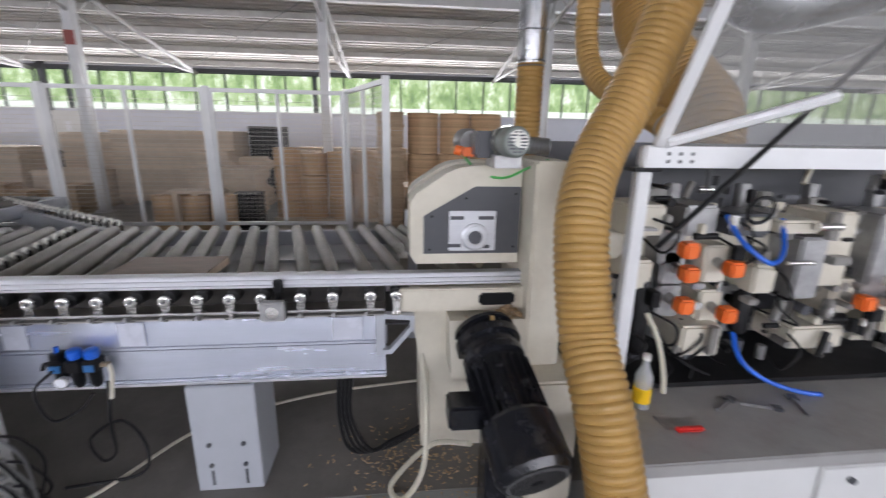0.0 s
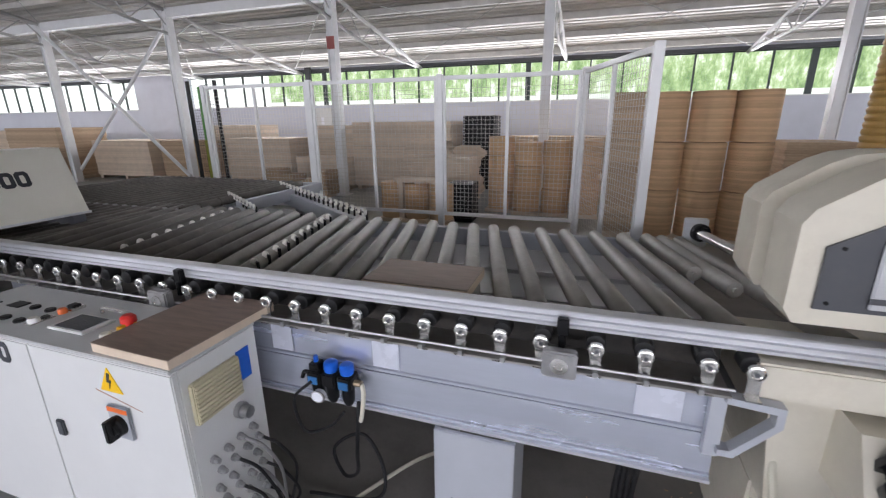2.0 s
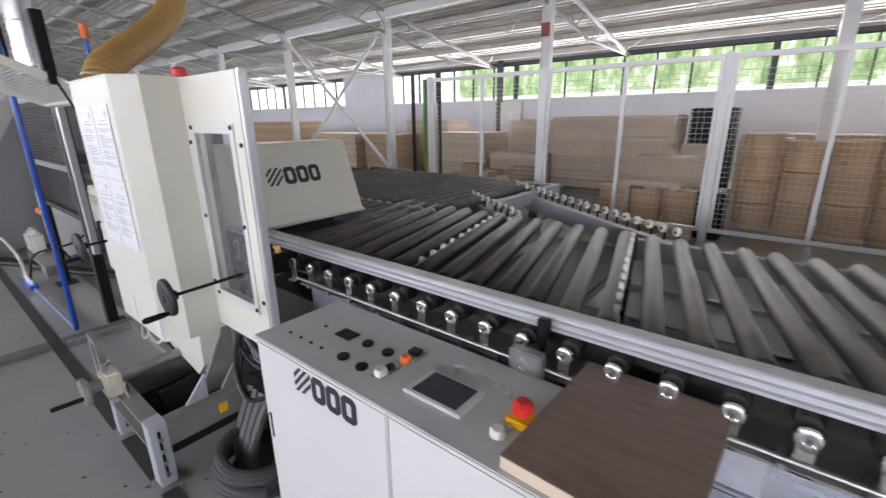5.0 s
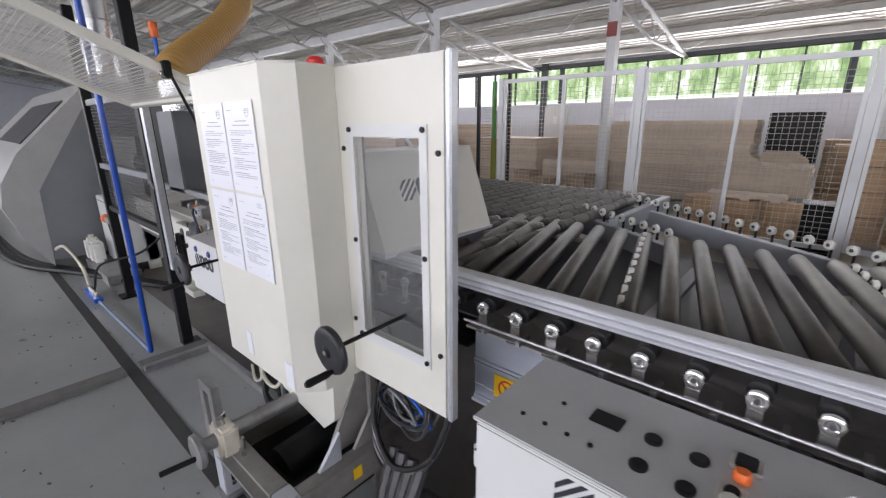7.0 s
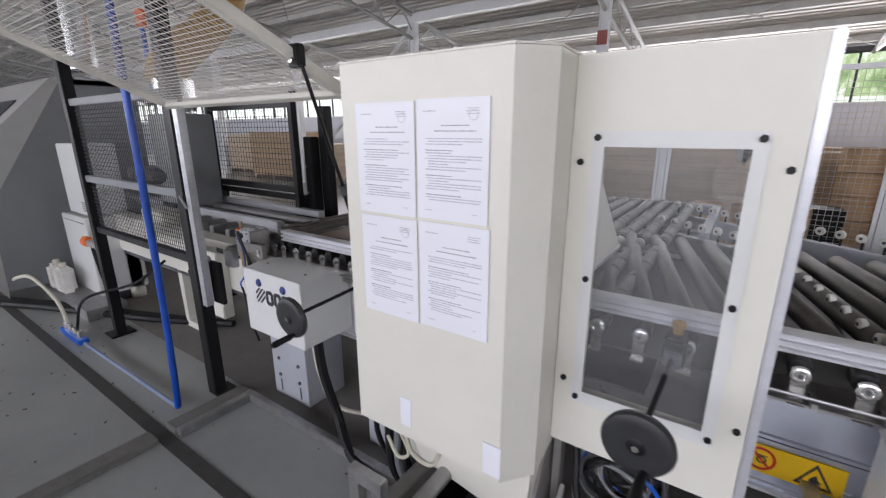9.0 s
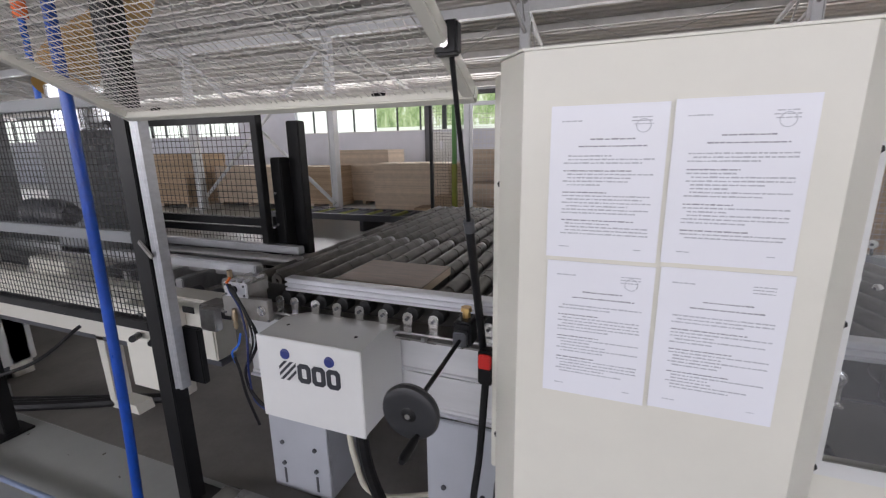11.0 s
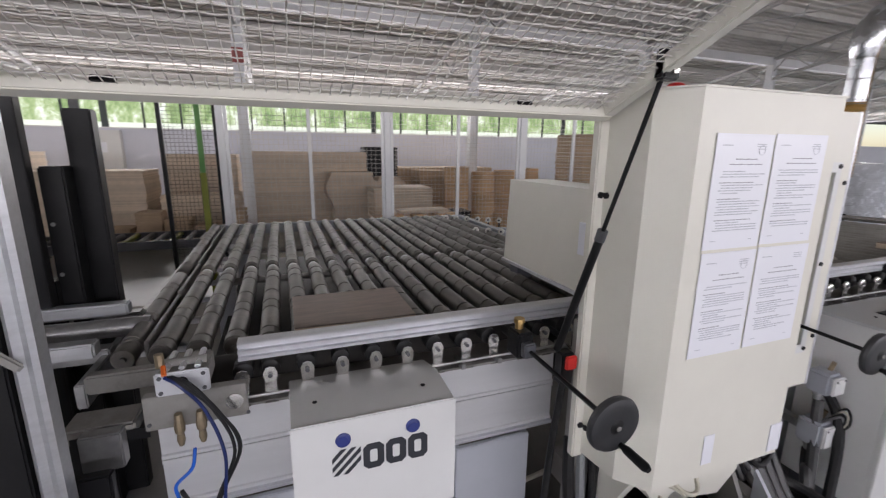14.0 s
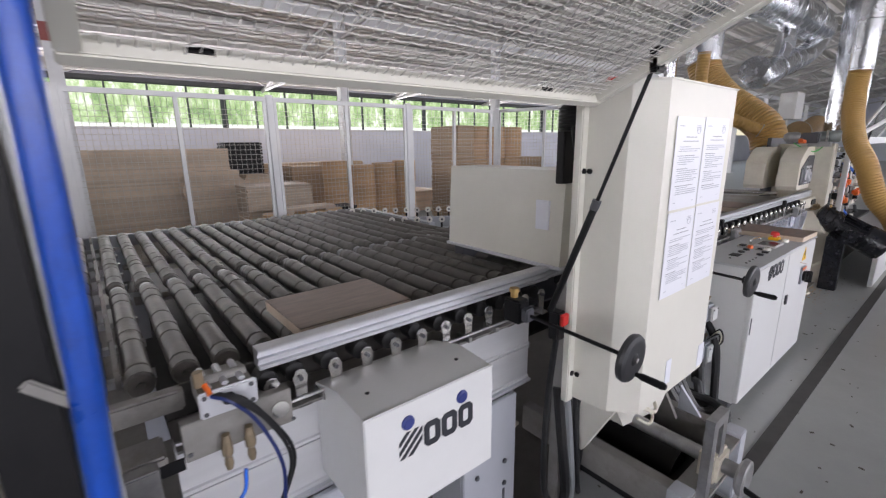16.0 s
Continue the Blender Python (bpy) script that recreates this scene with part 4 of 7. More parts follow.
board(-5.235, -4.81, 2.345, 2.69, 0.963, 0.04, "brown veneered panel on the segmented rollers")

# ---- control cabinet ----
CX0, CX1, CF, CB, CT = -2.955, -1.675, 1.745, 2.095, 0.893
cab = thing("control_cabinet", ((CX0 + CX1) / 2, 1.92, 0), "light grey electrical control cabinet with push buttons and screen", "control cabinet")
part("body", Geo().bbox(CX0, CX1, CF + 0.022, CB, 0.06, CT - 0.012, 0.004), CABW, cab)
part("plinth", Geo().box(CX0 + 0.03, CX1 - 0.03, CF + 0.05, CB - 0.03, 0, 0.06), DARKGREY, cab)
SEAM = -2.335
for a, b in ((CX0, SEAM - 0.003), (SEAM + 0.003, CX1)):
    d = part("door", Geo().bbox(a, b, CF, CF + 0.021, 0.07, CT - 0.02, 0.004), CABW, cab, "light grey sheet steel door")
    part("latch", Geo().bbox(SEAM + 0.05, SEAM + 0.085, CF - 0.012, CF, 0.52, 0.585, 0.004) if a > -2.5 else Geo().bbox(CX0 + 0.02, CX0 + 0.03, CF - 0.004, CF, 0.5, 0.6, 0.001), DARKGREY, d, "small black latch")
part("top_panel", Geo().bbox(CX0 - 0.006, CX1 + 0.004, CF - 0.006, CB, CT - 0.012, CT, 0.003), mat("grey_button_panel", (0.56, 0.57, 0.575), 0.4, 0.05, 0.06, 6, 0.02, 60, 0.12, (0.38, 0.37, 0.35)), cab, "grey button panel")
logo(cab, face_map((-2.742, CF - 0.0005, 0.776), (1, 0, 0), (0, 0, 1)), 0.293)
wt = part("warning_sign", Geo().prism([(-2.0, 0.765), (-1.9, 0.765), (-1.95, 0.855)], 'y', CF - 0.003, CF - 0.0005), YELLOW, cab, "yellow triangular high voltage sign")
part("sign_bolt_mark", Geo().prism([(-1.953, 0.835), (-1.94, 0.835), (-1.948, 0.81), (-1.938, 0.81), (-1.955, 0.775), (-1.95, 0.80), (-1.962, 0.80)], 'y', CF - 0.0045, CF - 0.0032), DARKINK, wt)
sw = part("main_switch", Geo().bbox(-1.985, -1.885, CF - 0.012, CF, 0.59, 0.72, 0.006), GREYSTEEL, cab, "grey rotary main switch plate")
part("switch_knob", Geo().lathe((-1.935, CF - 0.012, 0.65), (-1.935, CF - 0.06, 0.65), [(0, 0.036), (0.015, 0.034), (0.018, 0.024), (0.03, 0.022)], 20).bbox(-1.945, -1.925, CF - 0.06, CF - 0.02, 0.61, 0.69, 0.004, None), BLACKP, sw, "dark rotary handle")
part("switch_band", Geo().box(-1.98, -1.89, CF - 0.0135, CF - 0.012, 0.695, 0.712), ORANGE, sw)
part("scratch", Geo().prism([(-2.03, 0.757), (-1.83, 0.712), (-1.83, 0.715), (-2.03, 0.762)], 'y', CF - 0.0012, CF - 0.0002), mat("rubbed_rust_mark", (0.45, 0.3, 0.24), 0.7), cab, "long rusty scrape")
# buttons, lamps and screen on the top
def knob_top(x, yy, r, h, material, label=""):
    part("button", Geo().lathe((x, yy, CT), (x, yy, CT + h), [(0, r), (h * 0.7, r), (h, r * 0.8)], 16), material, cab, label)


part("selector_plate", Geo().bbox(-2.745, -2.675, 1.905, 1.955, CT, CT + 0.005, 0.001), BLACKP, cab, "black square selector")
for x, yy in ((-2.608, 1.93), (-2.518, 1.93), (-2.608, 1.833), (-2.521, 1.83)):
    knob_top(x, yy, 0.019, 0.01, BLACKP)
for x, yy in ((-2.873, 1.824), (-2.815, 1.825), (-2.76, 1.825), (-2.706, 1.826), (-2.816, 1.924)):
    knob_top(x, yy, 0.006, 0.004, BLACKP)
knob_top(-2.444, 1.93, 0.016, 0.02, ORANGE, "orange push button")
part("button_guard", Geo().bbox(-2.47, -2.415, 1.945, 2.0, CT, CT + 0.012, 0.003), CHROME, cab)
part("button_cap", Geo().bbox(-2.462, -2.424, 1.955, 1.99, CT + 0.012, CT + 0.02, 0.003), BLACKP, cab)
part("button_plate", Geo().bbox(-2.475, -2.43, 1.815, 1.9, CT, CT + 0.005, 0.002), CHROME, cab)
knob_top(-2.451, 1.838, 0.019, 0.022, PLASTW, "white push button")
knob_top(-2.453, 1.877, 0.014, 0.012, BLACKP)
hm = part("screen_bezel", Geo().bbox(-2.35, -2.165, 1.82, 1.94, CT, CT + 0.01, 0.003), CABW, cab, "pale screen bezel")
part("screen", Geo().box(-2.329, -2.186, 1.833, 1.929, CT + 0.01, CT + 0.0115), SCREEN, hm, "small dark touch screen")
part("hinge_bar", Geo().tube([(-2.29, 1.975, CT), (-2.285, 1.975, CT + 0.022), (-2.2, 1.972, CT + 0.026), (-2.12, 1.968, CT + 0.022), (-2.115, 1.968, CT)], 0.007, 8, 4), CHROME, cab, "chrome grab bar")
es = part("emergency_base", Geo().bbox(-2.075, -2.015, 1.875, 1.935, CT, CT + 0.02, 0.003), YELLOW, cab)
part("emergency_stop", Geo().lathe((-2.045, 1.905, CT + 0.02), (-2.045, 1.905, CT + 0.07), [(0, 0.012), (0.012, 0.012), (0.014, 0.026), (0.032, 0.025), (0.04, 0.016)], 20), RED, es, "red emergency stop button")
knob_top(-2.069, 1.835, 0.018, 0.02, PLASTW, "white push button")
part("button_plate", Geo().bbox(-2.09, -2.05, 1.857, 1.872, CT, CT + 0.012, 0.002), CHROME, cab)
# cabinet side: filter grille, blue tag and cable glands
fg = part("filter_grille", Geo().bbox(CX1, CX1 + 0.022, 1.79, 1.985, 0.665, 0.815, 0.004), mat("yellowed_plastic", (0.55, 0.5, 0.34), 0.5), cab, "yellowed plastic fan filter grille")
for i in range(9):
    part("louvre", Geo().box(CX1 + 0.022, CX1 + 0.028, 1.797, 1.978, 0.674 + i * 0.0155, 0.682 + i * 0.0155), fg.data.materials[0], fg)
part("blue_tag", Geo().bbox(CX1, CX1 + 0.004, 1.99, 2.05, 0.70, 0.82, 0.001), BLUEP, cab, "blue information tag")
part("socket", Geo().lathe((CX1, 1.97, 0.6), (CX1 + 0.05, 1.97, 0.6), [(0, 0.03), (0.02, 0.03), (0.022, 0.024), (0.05, 0.022)], 16), STEEL, cab)
for r in range(6):
    for c in range(4):
        yy, zz = 1.83 + c * 0.06 + (r % 2) * 0.02, 0.5 - r * 0.06
        part("cable_gland", Geo().lathe((CX1, yy, zz), (CX1 + 0.035, yy, zz), [(0, 0.014), (0.012, 0.014), (0.014, 0.011), (0.03, 0.009)], 8), STEEL, cab)
        if (r + c) % 2 == 0 and c > 0:
            cable([(CX1 + 0.03, yy, zz), (CX1 + 0.09, yy + 0.02, zz - 0.04), (CX1 + 0.1, yy + 0.08, zz - 0.2), (CX1 + 0.08, 2.05, 0.06 + 0.01 * r), (CX1 - 0.02, 2.16, 0.02 + 0.008 * c)], 0.006, RUBBER if c % 2 else STEEL, "thin machine cable from a gland to the floor")
board(-2.008, -1.668, 1.75, 2.2, CT + 0.001, 0.034, "brown veneered panel lying on the control cabinet", -1.5)
tgm = thing("hazard_label", (-3.08, 2.185, 0.63), "yellow hazard label with two warning pictograms", "sign")
part("label_sheet", Geo().box(-3.17, -2.93, 2.1855, 2.1885, 0.6, 0.69), YELLOW, tgm)
part("forbidden_ring", Geo().ring((-3.115, 2.185, 0.645), (0, 1, 0), 0.033, 0.004, 24, 4), RED, tgm, "red prohibition ring")
part("slash", Geo().prism([(-3.14, 0.667), (-3.135, 0.671), (-3.09, 0.623), (-3.095, 0.619)], 'y', 2.1835, 2.185), RED, tgm, "red slash")
part("pictogram", Geo().ring((-3.113, 2.1848, 0.642), (0, 1, 0), 0.01, 0.002, 14, 4).box(-3.13, -3.1, 2.1842, 2.1852, 0.655, 0.658), DARKINK, tgm, "small dark hand pictogram")
part("triangle", Geo().prism([(-3.035, 0.61), (-2.95, 0.61), (-2.9925, 0.684)], 'y', 2.184, 2.185), DARKINK, tgm)
part("triangle_field", Geo().prism([(-3.024, 0.6165), (-2.961, 0.6165), (-2.9925, 0.6715)], 'y', 2.1832, 2.184), YELLOW, tgm)
part("pictogram", Geo().prism([(-3.005, 0.628), (-2.99, 0.622), (-2.975, 0.63), (-2.985, 0.636), (-2.99, 0.65), (-3.0, 0.64)], 'y', 2.1825, 2.1832), DARKINK, tgm, "dark warning pictogram")

tgm.location.x -= 0.035

# ---- guarded cabin ----
cabn = thing("machine_cabin", (-4.0, 1.9, 0.6), "cream enamelled machine guard cabin with taped papers", "machine guard")
plan = [(-4.285, 1.70), (-3.748, 1.70), (-3.678, 1.785), (-3.69, 1.928), (-3.69, 1.965), (-4.37, 1.965), (-4.37, 1.935), (-4.352, 1.785)]
part("body", Geo().prism(plan, 'z', 0.615, 1.745), CREAM, cabn)
part("top_lip", Geo().prism([(-4.289, 1.695), (-3.744, 1.695), (-3.674, 1.782), (-3.686, 1.926), (-3.686, 1.968), (-4.375, 1.968), (-4.375, 1.94), (-4.357, 1.782)], 'z', 1.745, 1.75), CREAM, cabn)
part("side_flange", Geo().bbox(-4.4, -4.36, 1.92, 1.95, 0.6, 1.74, 0.004), CREAM, cabn)
dz0, dz1 = 0.645, 1.745
g = Geo().box(-3.688, -3.612, 1.93, 1.965, dz0, dz1).box(-3.298, -3.215, 1.93, 1.965, dz0, dz1).box(-3.612, -3.298, 1.93, 1.965, dz0, 0.83).box(-3.612, -3.298, 1.93, 1.965, 1.535, dz1)
door = part("window_door", g, CREAM, cabn, "cream door panel with a tall window")
g = Geo().box(-3.635, -3.606, 1.924, 1.93, 0.8, 1.565).box(-3.304, -3.275, 1.924, 1.93, 0.8, 1.565).box(-3.606, -3.304, 1.924, 1.93, 0.8, 0.838).box(-3.606, -3.304, 1.924, 1.93, 1.528, 1.565)
part("window_trim", g, CABW, door)
vp = part("viewing_sheet", Geo().box(-3.612, -3.298, 1.94, 1.943, 0.83, 1.535), PVC, door, "clear scratched plastic sheet")
vp.visible_shadow = False
for xx, zz in ((-3.622, 1.55), (-3.288, 1.55), (-3.622, 0.82), (-3.288, 0.82), (-3.622, 1.18), (-3.288, 1.175), (-3.662, 1.489), (-3.234, 1.488), (-3.662, 0.865), (-3.234, 0.865)):
    part("screw", bolt(Geo(), (xx, 1.924 if abs(xx + 3.455) < 0.18 else 1.93, zz), (0, -1, 0), 0.009, 0.006), BLACKP, door)
part("edge_profile", Geo().bbox(-3.213, -3.192, 1.932, 1.966, dz0 - 0.01, dz1 + 0.005, 0.004), ALU, cabn, "aluminium edge profile")
for zz in (1.47, 0.72):
    part("screw", bolt(Geo(), (-4.38, 1.92, zz), (0, -1, 0), 0.01, 0.006), BLACKP, cabn)
    part("screw", bolt(Geo(), (-4.372, 1.9, zz), (-1, 0, 0), 0.01, 0.006), BLACKP, cabn)
part("lower_apron", Geo().prism([(-4.25, 0.612), (-3.705, 0.612), (-3.715, 0.44), (-3.8, 0.36), (-4.12, 0.42)], 'y', 1.83, 1.93), CREAM, cabn, "cream lower body narrowing to the carriage")
part("underplate", Geo().bbox(-4.2, -3.8, 1.935, 2.05, 0.45, 0.6, 0.006), WORN, cabn)
part("support_foot", Geo().prism([(1.78, 0.61), (1.95, 0.61), (1.98, 0.3), (1.94, 0.3)], 'x', -4.24, -4.2), CREAM, cabn)
part("rear_upright", Geo().bbox(-3.69, -3.665, 1.97, 2.02, 0.0, 1.7, 0.004), WORN, cabn)
part("rear_upright", Geo().bbox(-4.36, -4.3, 1.97, 2.02, 0.0, 1.05, 0.004), WORN, cabn)
for xx, zz, w in ((-4.1, 0.66, 0.06), (-3.8, 0.63, 0.08)):
    part("sticker", Geo().box(xx, xx + w * 0.7, 1.6968, 1.6988, zz, zz + 0.1), PAPER, cabn, "small blank white sticker")
part("roof_bracket", Geo().box(-4.05, -3.93, 1.95, 2.12, 1.738, 1.75), GREYSTEEL, cabn)
bc = thing("beacon_lamp", (-3.99, 2.06, 1.75), "red signal lamp on the cabin roof", "signal lamp")
part("base", Geo().cyl((-3.99, 2.06, 1.75), (-3.99, 2.06, 1.775), 0.04, 16), BLACKP, bc)
part("dome", Geo().lathe((-3.99, 2.06, 1.775), (-3.99, 2.06, 1.82), [(0, 0.036), (0.03, 0.034), (0.042, 0.022), (0.045, 0.008)], 18), RED, bc, "red lens")


def paper(x0, z0, w, h, seed, stamp):
    s = thing("paper_sheet", (x0 + w / 2, 1.698, z0), "white printed instruction sheet in a clear sleeve taped to the cabin", "paper", "instruction sheets")
    part("sheet", Geo().box(x0, x0 + w, 1.6955, 1.6975, z0, z0 + h), PAPER, s)
    rnd = random.Random(seed)
    g, bold = Geo(), Geo()

    def words(gg, a, b, z, t):
        xx = a
        while xx < b - 0.002:
            L = rnd.uniform(0.003, 0.013)
            gg.box(xx, min(xx + L, b), 1.6949, 1.6953, z, z + t * rnd.uniform(0.8, 1.1))
            xx += L + rnd.uniform(0.0012, 0.0024)
    words(g, x0 + w * 0.1, x0 + w * 0.28, z0 + h - 0.03, 0.0024)
    for q in range(3):
        words(g, x0 + w * (0.7 + 0.02 * rnd.random()), x0 + w * 0.88, z0 + h - 0.026 - 0.006 * q, 0.002)
    z = z0 + h * 0.74
    words(bold, x0 + w * 0.36, x0 + w * 0.74, z + 0.013, 0.0026)
    words(bold, x0 + w * 0.26, x0 + w * 0.84, z, 0.0026)
    z -= 0.018
    left = rnd.randrange(2, 4)
    while z > z0 + 0.045:
        head_line = left == 0
        if head_line:
            z -= 0.008
            left = rnd.randrange(4, 8)
            words(bold, x0 + w * 0.13, x0 + w * rnd.uniform(0.5, 0.8), z, 0.0024)
        else:
            left -= 1
            words(g, x0 + w * (0.17 if rnd.random() < 0.6 else 0.13), x0 + w * (0.91 if left and rnd.random() < 0.7 else rnd.uniform(0.45, 0.88)), z, 0.0027)
        z -= 0.0068
    words(g, x0 + w * 0.12, x0 + w * 0.22, z0 + 0.022, 0.0018)
    words(g, x0 + w * 0.8, x0 + w * 0.86, z0 + 0.022, 0.0018)
    part("print", g, INK, s, "lines of grey print")["kind"] = "stuff"
    part("heading_print", bold, mat("dark_grey_print", (0.32, 0.32, 0.36), 0.6), s, "darker heading lines")["kind"] = "stuff"
    if stamp:
        part("stamp", Geo().ring((x0 + w * 0.8, 1.695, z0 + h - 0.04), (0, 1, 0), 0.012, 0.0006, 20, 4), INK, s)


paper(-4.228, 1.342, 0.208, 0.298, 3, True)
paper(-4.012, 1.345, 0.21, 0.298, 4, True)
paper(-4.224, 1.033, 0.206, 0.3, 5, True)
paper(-4.009, 1.036, 0.214, 0.3, 6, False)


HWB = mat("black_handwheel_plastic", (0.026, 0.027, 0.03), 0.42, 0, 0.15, 20, 0.03, 90, 0.2, (0.07, 0.065, 0.06))


def handwheel(c, b0, axis_end, label):
    c = Vector(c)
    t = thing("handwheel", c, label, "handwheel", "handwheels")
    d = (Vector(axis_end) - c).normalized()
    part("rim", Geo().lathe(c - d * 0.014, c + d * 0.02, [(0, 0.05), (0.0, 0.062), (0.004, 0.071), (0.012, 0.075), (0.022, 0.073), (0.026, 0.06), (0.022, 0.05)], 32), HWB, t)
    part("web", Geo().lathe(c - d * 0.004, c + d * 0.02, [(0, 0.001), (0.0, 0.05), (0.012, 0.05)], 28), HWB, t)
    part("hub", Geo().lathe(c - d * 0.018, c + d * 0.04, [(0, 0.012), (0.004, 0.02), (0.05, 0.018)], 16), BLACKP, t)
    part("hub_bolt", Geo().cyl(c - d * 0.022, c - d * 0.017, 0.008, 6), CHROME, t)
    part("shaft", Geo().cyl(c + d * 0.03, axis_end, 0.007, 8), BLACKP, t)
    h = c + Vector((0.02, 0, -0.055))
    part("crank_grip", Geo().lathe(h, h - d * 0.1, [(0, 0.007), (0.02, 0.008), (0.03, 0.011), (0.09, 0.012), (0.1, 0.007)], 12), BLACKP, t, "black turning grip")
    part("bearing_block", Geo().bbox(axis_end[0] - 0.03, axis_end[0] + 0.03, axis_end[1] - 0.02, axis_end[1] + 0.06, axis_end[2] - 0.04, axis_end[2] + 0.05, 0.008), BLACKP, t)
    part("counter", Geo().bbox(axis_end[0] - 0.022, axis_end[0] + 0.022, axis_end[1] - 0.05, axis_end[1] - 0.02, axis_end[2] - 0.025, axis_end[2] + 0.025, 0.005), DARKGREY, t)
    part("brass_nut", Geo().lathe((axis_end[0], axis_end[1] + 0.03, axis_end[2] + 0.05), (axis_end[0], axis_end[1] + 0.03, axis_end[2] + 0.09), [(0, 0.014), (0.02, 0.014), (0.022, 0.02), (0.035, 0.018)], 8), BRASS, t)


handwheel((-3.41, 1.65, 0.94), 0, (-3.4, 2.08, 0.955), "black handwheel with a crank grip on a long shaft")
handwheel((-4.525, 1.63, 0.945), 0, (-4.53, 2.05, 0.965), "black handwheel with a crank grip on the infeed table")

# hood over the saw between the two tables
hood = thing("saw_hood", (-3.93, 2.6, 1.08), "cream sheet metal dust hood with sloping face", "machine hood")
part("shell", Geo().prism([(-4.14, 1.035), (-3.757, 1.035), (-3.905, 1.452), (-4.12, 1.452)], 'y', 2.17, 2.92), CREAM, hood)
part("rim", Geo().prism([(-4.15, 1.02), (-3.75, 1.02), (-3.75, 1.035), (-4.15, 1.035)], 'y', 2.16, 2.93), ALU, hood)
ru = Vector((-0.148, 0, 0.417)).normalized()
logo(hood, face_map((-3.8262, 2.345, 1.232), (0, 1, 0), ru), 0.34)
part("label_plate", Geo().box(-4.139, -4.126, 2.24, 2.31, 1.19, 1.32), PAPER, hood, "white label")
part("handle", Geo().tube([(-4.09, 2.05, 1.5), (-4.1, 2.02, 1.42), (-4.09, 2.06, 1.33), (-4.06, 2.13, 1.3)], 0.012, 8, 6), BLACKP, hood, "black bent pipe")
part("hood_foot", Geo().bbox(-4.1, -3.8, 2.84, 2.92, 0.93, 1.021, 0.004), DARKGREY, hood)
mtr = thing("hood_motor", (-4.2, 2.12, 1.446), "black electric motor on the saw hood", "motor")
part("housing", Geo().lathe((-4.16, 2.12, 1.61), (-4.16, 2.12, 1.72), [(0, 0.03), (0.0, 0.055), (0.02, 0.06), (0.08, 0.06), (0.11, 0.04)], 18), BLACKP, mtr)
part("mount", Geo().bbox(-4.17, -4.06, 2.15, 2.19, 1.4, 1.68, 0.004), BLACKP, mtr)
for q in range(6):
    part("cooling_rib", Geo().ring((-4.16, 2.12, 1.625 + q * 0.014), (0, 0, 1), 0.06, 0.003, 20, 4), RUBBER, mtr)
part("cable_loop", Geo().tube([(-4.2, 2.1, 1.63), (-4.24, 2.06, 1.57), (-4.23, 2.05, 1.5), (-4.17, 2.08, 1.46), (-4.13, 2.12, 1.43)], 0.007, 8, 6), RUBBER, mtr)
part("cable_loop", Geo().tube([(-4.18, 2.09, 1.62), (-4.2, 2.05, 1.54), (-4.17, 2.06, 1.47), (-4.13, 2.12, 1.42)], 0.006, 8, 6), RUBBER, mtr)

# switch box on the infeed apron
sb = thing("switch_box", (-5.05, 1.97, 0.6), "light grey terminal box with two blue buttons", "switch box")
part("shell", Geo().prism([(1.9, 0.605), (1.9, 0.922), (2.045, 0.935), (2.185, 0.9), (2.185, 0.605)], 'x', -5.262, -4.834), CABW, sb)
part("lid", Geo().bbox(-5.266, -4.83, 1.893, 1.902, 0.6, 0.925, 0.003), CABW, sb)
for xx in (-5.14, -4.955):
    bt = part("button", Geo().lathe((xx, 1.893, 0.868), (xx, 1.878, 0.868), [(0, 0.02), (0.004, 0.019), (0.006, 0.014), (0.008, 0.014)], 20), mat("navy_plastic", (0.03, 0.045, 0.2), 0.4), sb, "dark blue button")
logo(sb, face_map((-5.17, 1.8925, 0.768), (1, 0, 0), (0, 0, 1)), 0.258)
for xx, yy in ((-5.2, 1.99), (-4.9, 1.98), (-4.9, 2.03)):
    part("screw", bolt(Geo(), (xx, yy, 0.925), (0, 0, 1), 0.007, 0.006), BLACKP, sb)


# ---- raised mesh guard over the infeed, with its gas strut ----
grd = thing("mesh_guard_flap", (-5.0, 1.4, 1.69), "raised cream steel guard flap filled with crimped wire mesh", "machine guard")
GX0, GX1 = -5.69, -4.43
GA, GB = Vector((0, 1.87, 1.685)), Vector((0, 1.05, 2.055))
gd = (GB - GA).normalized()
gn = Vector((0, -gd.z, gd.y))
gm = Matrix(((1, 0, 0, 0), (0, gd.y, gn.y, GA.y), (0, gd.z, gn.z, GA.z), (0, 0, 0, 1)))
GL = (GB - GA).length
part("lower_bar", Geo().bbox(GX0, GX1, 0, 0.03, -0.018, 0.018, 0.003, gm), CREAM, grd)
part("upper_bar", Geo().bbox(GX0, GX1, GL - 0.03, GL, -0.018, 0.018, 0.003, gm), CREAM, grd)
for a in (GX0, GX1 - 0.03):
    part("side_bar", Geo().bbox(a, a + 0.03, 0.03, GL - 0.03, -0.018, 0.018, 0.003, gm), CREAM, grd)
for xx in (-5.52, -4.69):
    part("hinge_pad", Geo().bbox(xx - 0.02, xx + 0.02, 0.03, 0.037, -0.012, 0.0, 0.002, gm), BLACKP, grd)


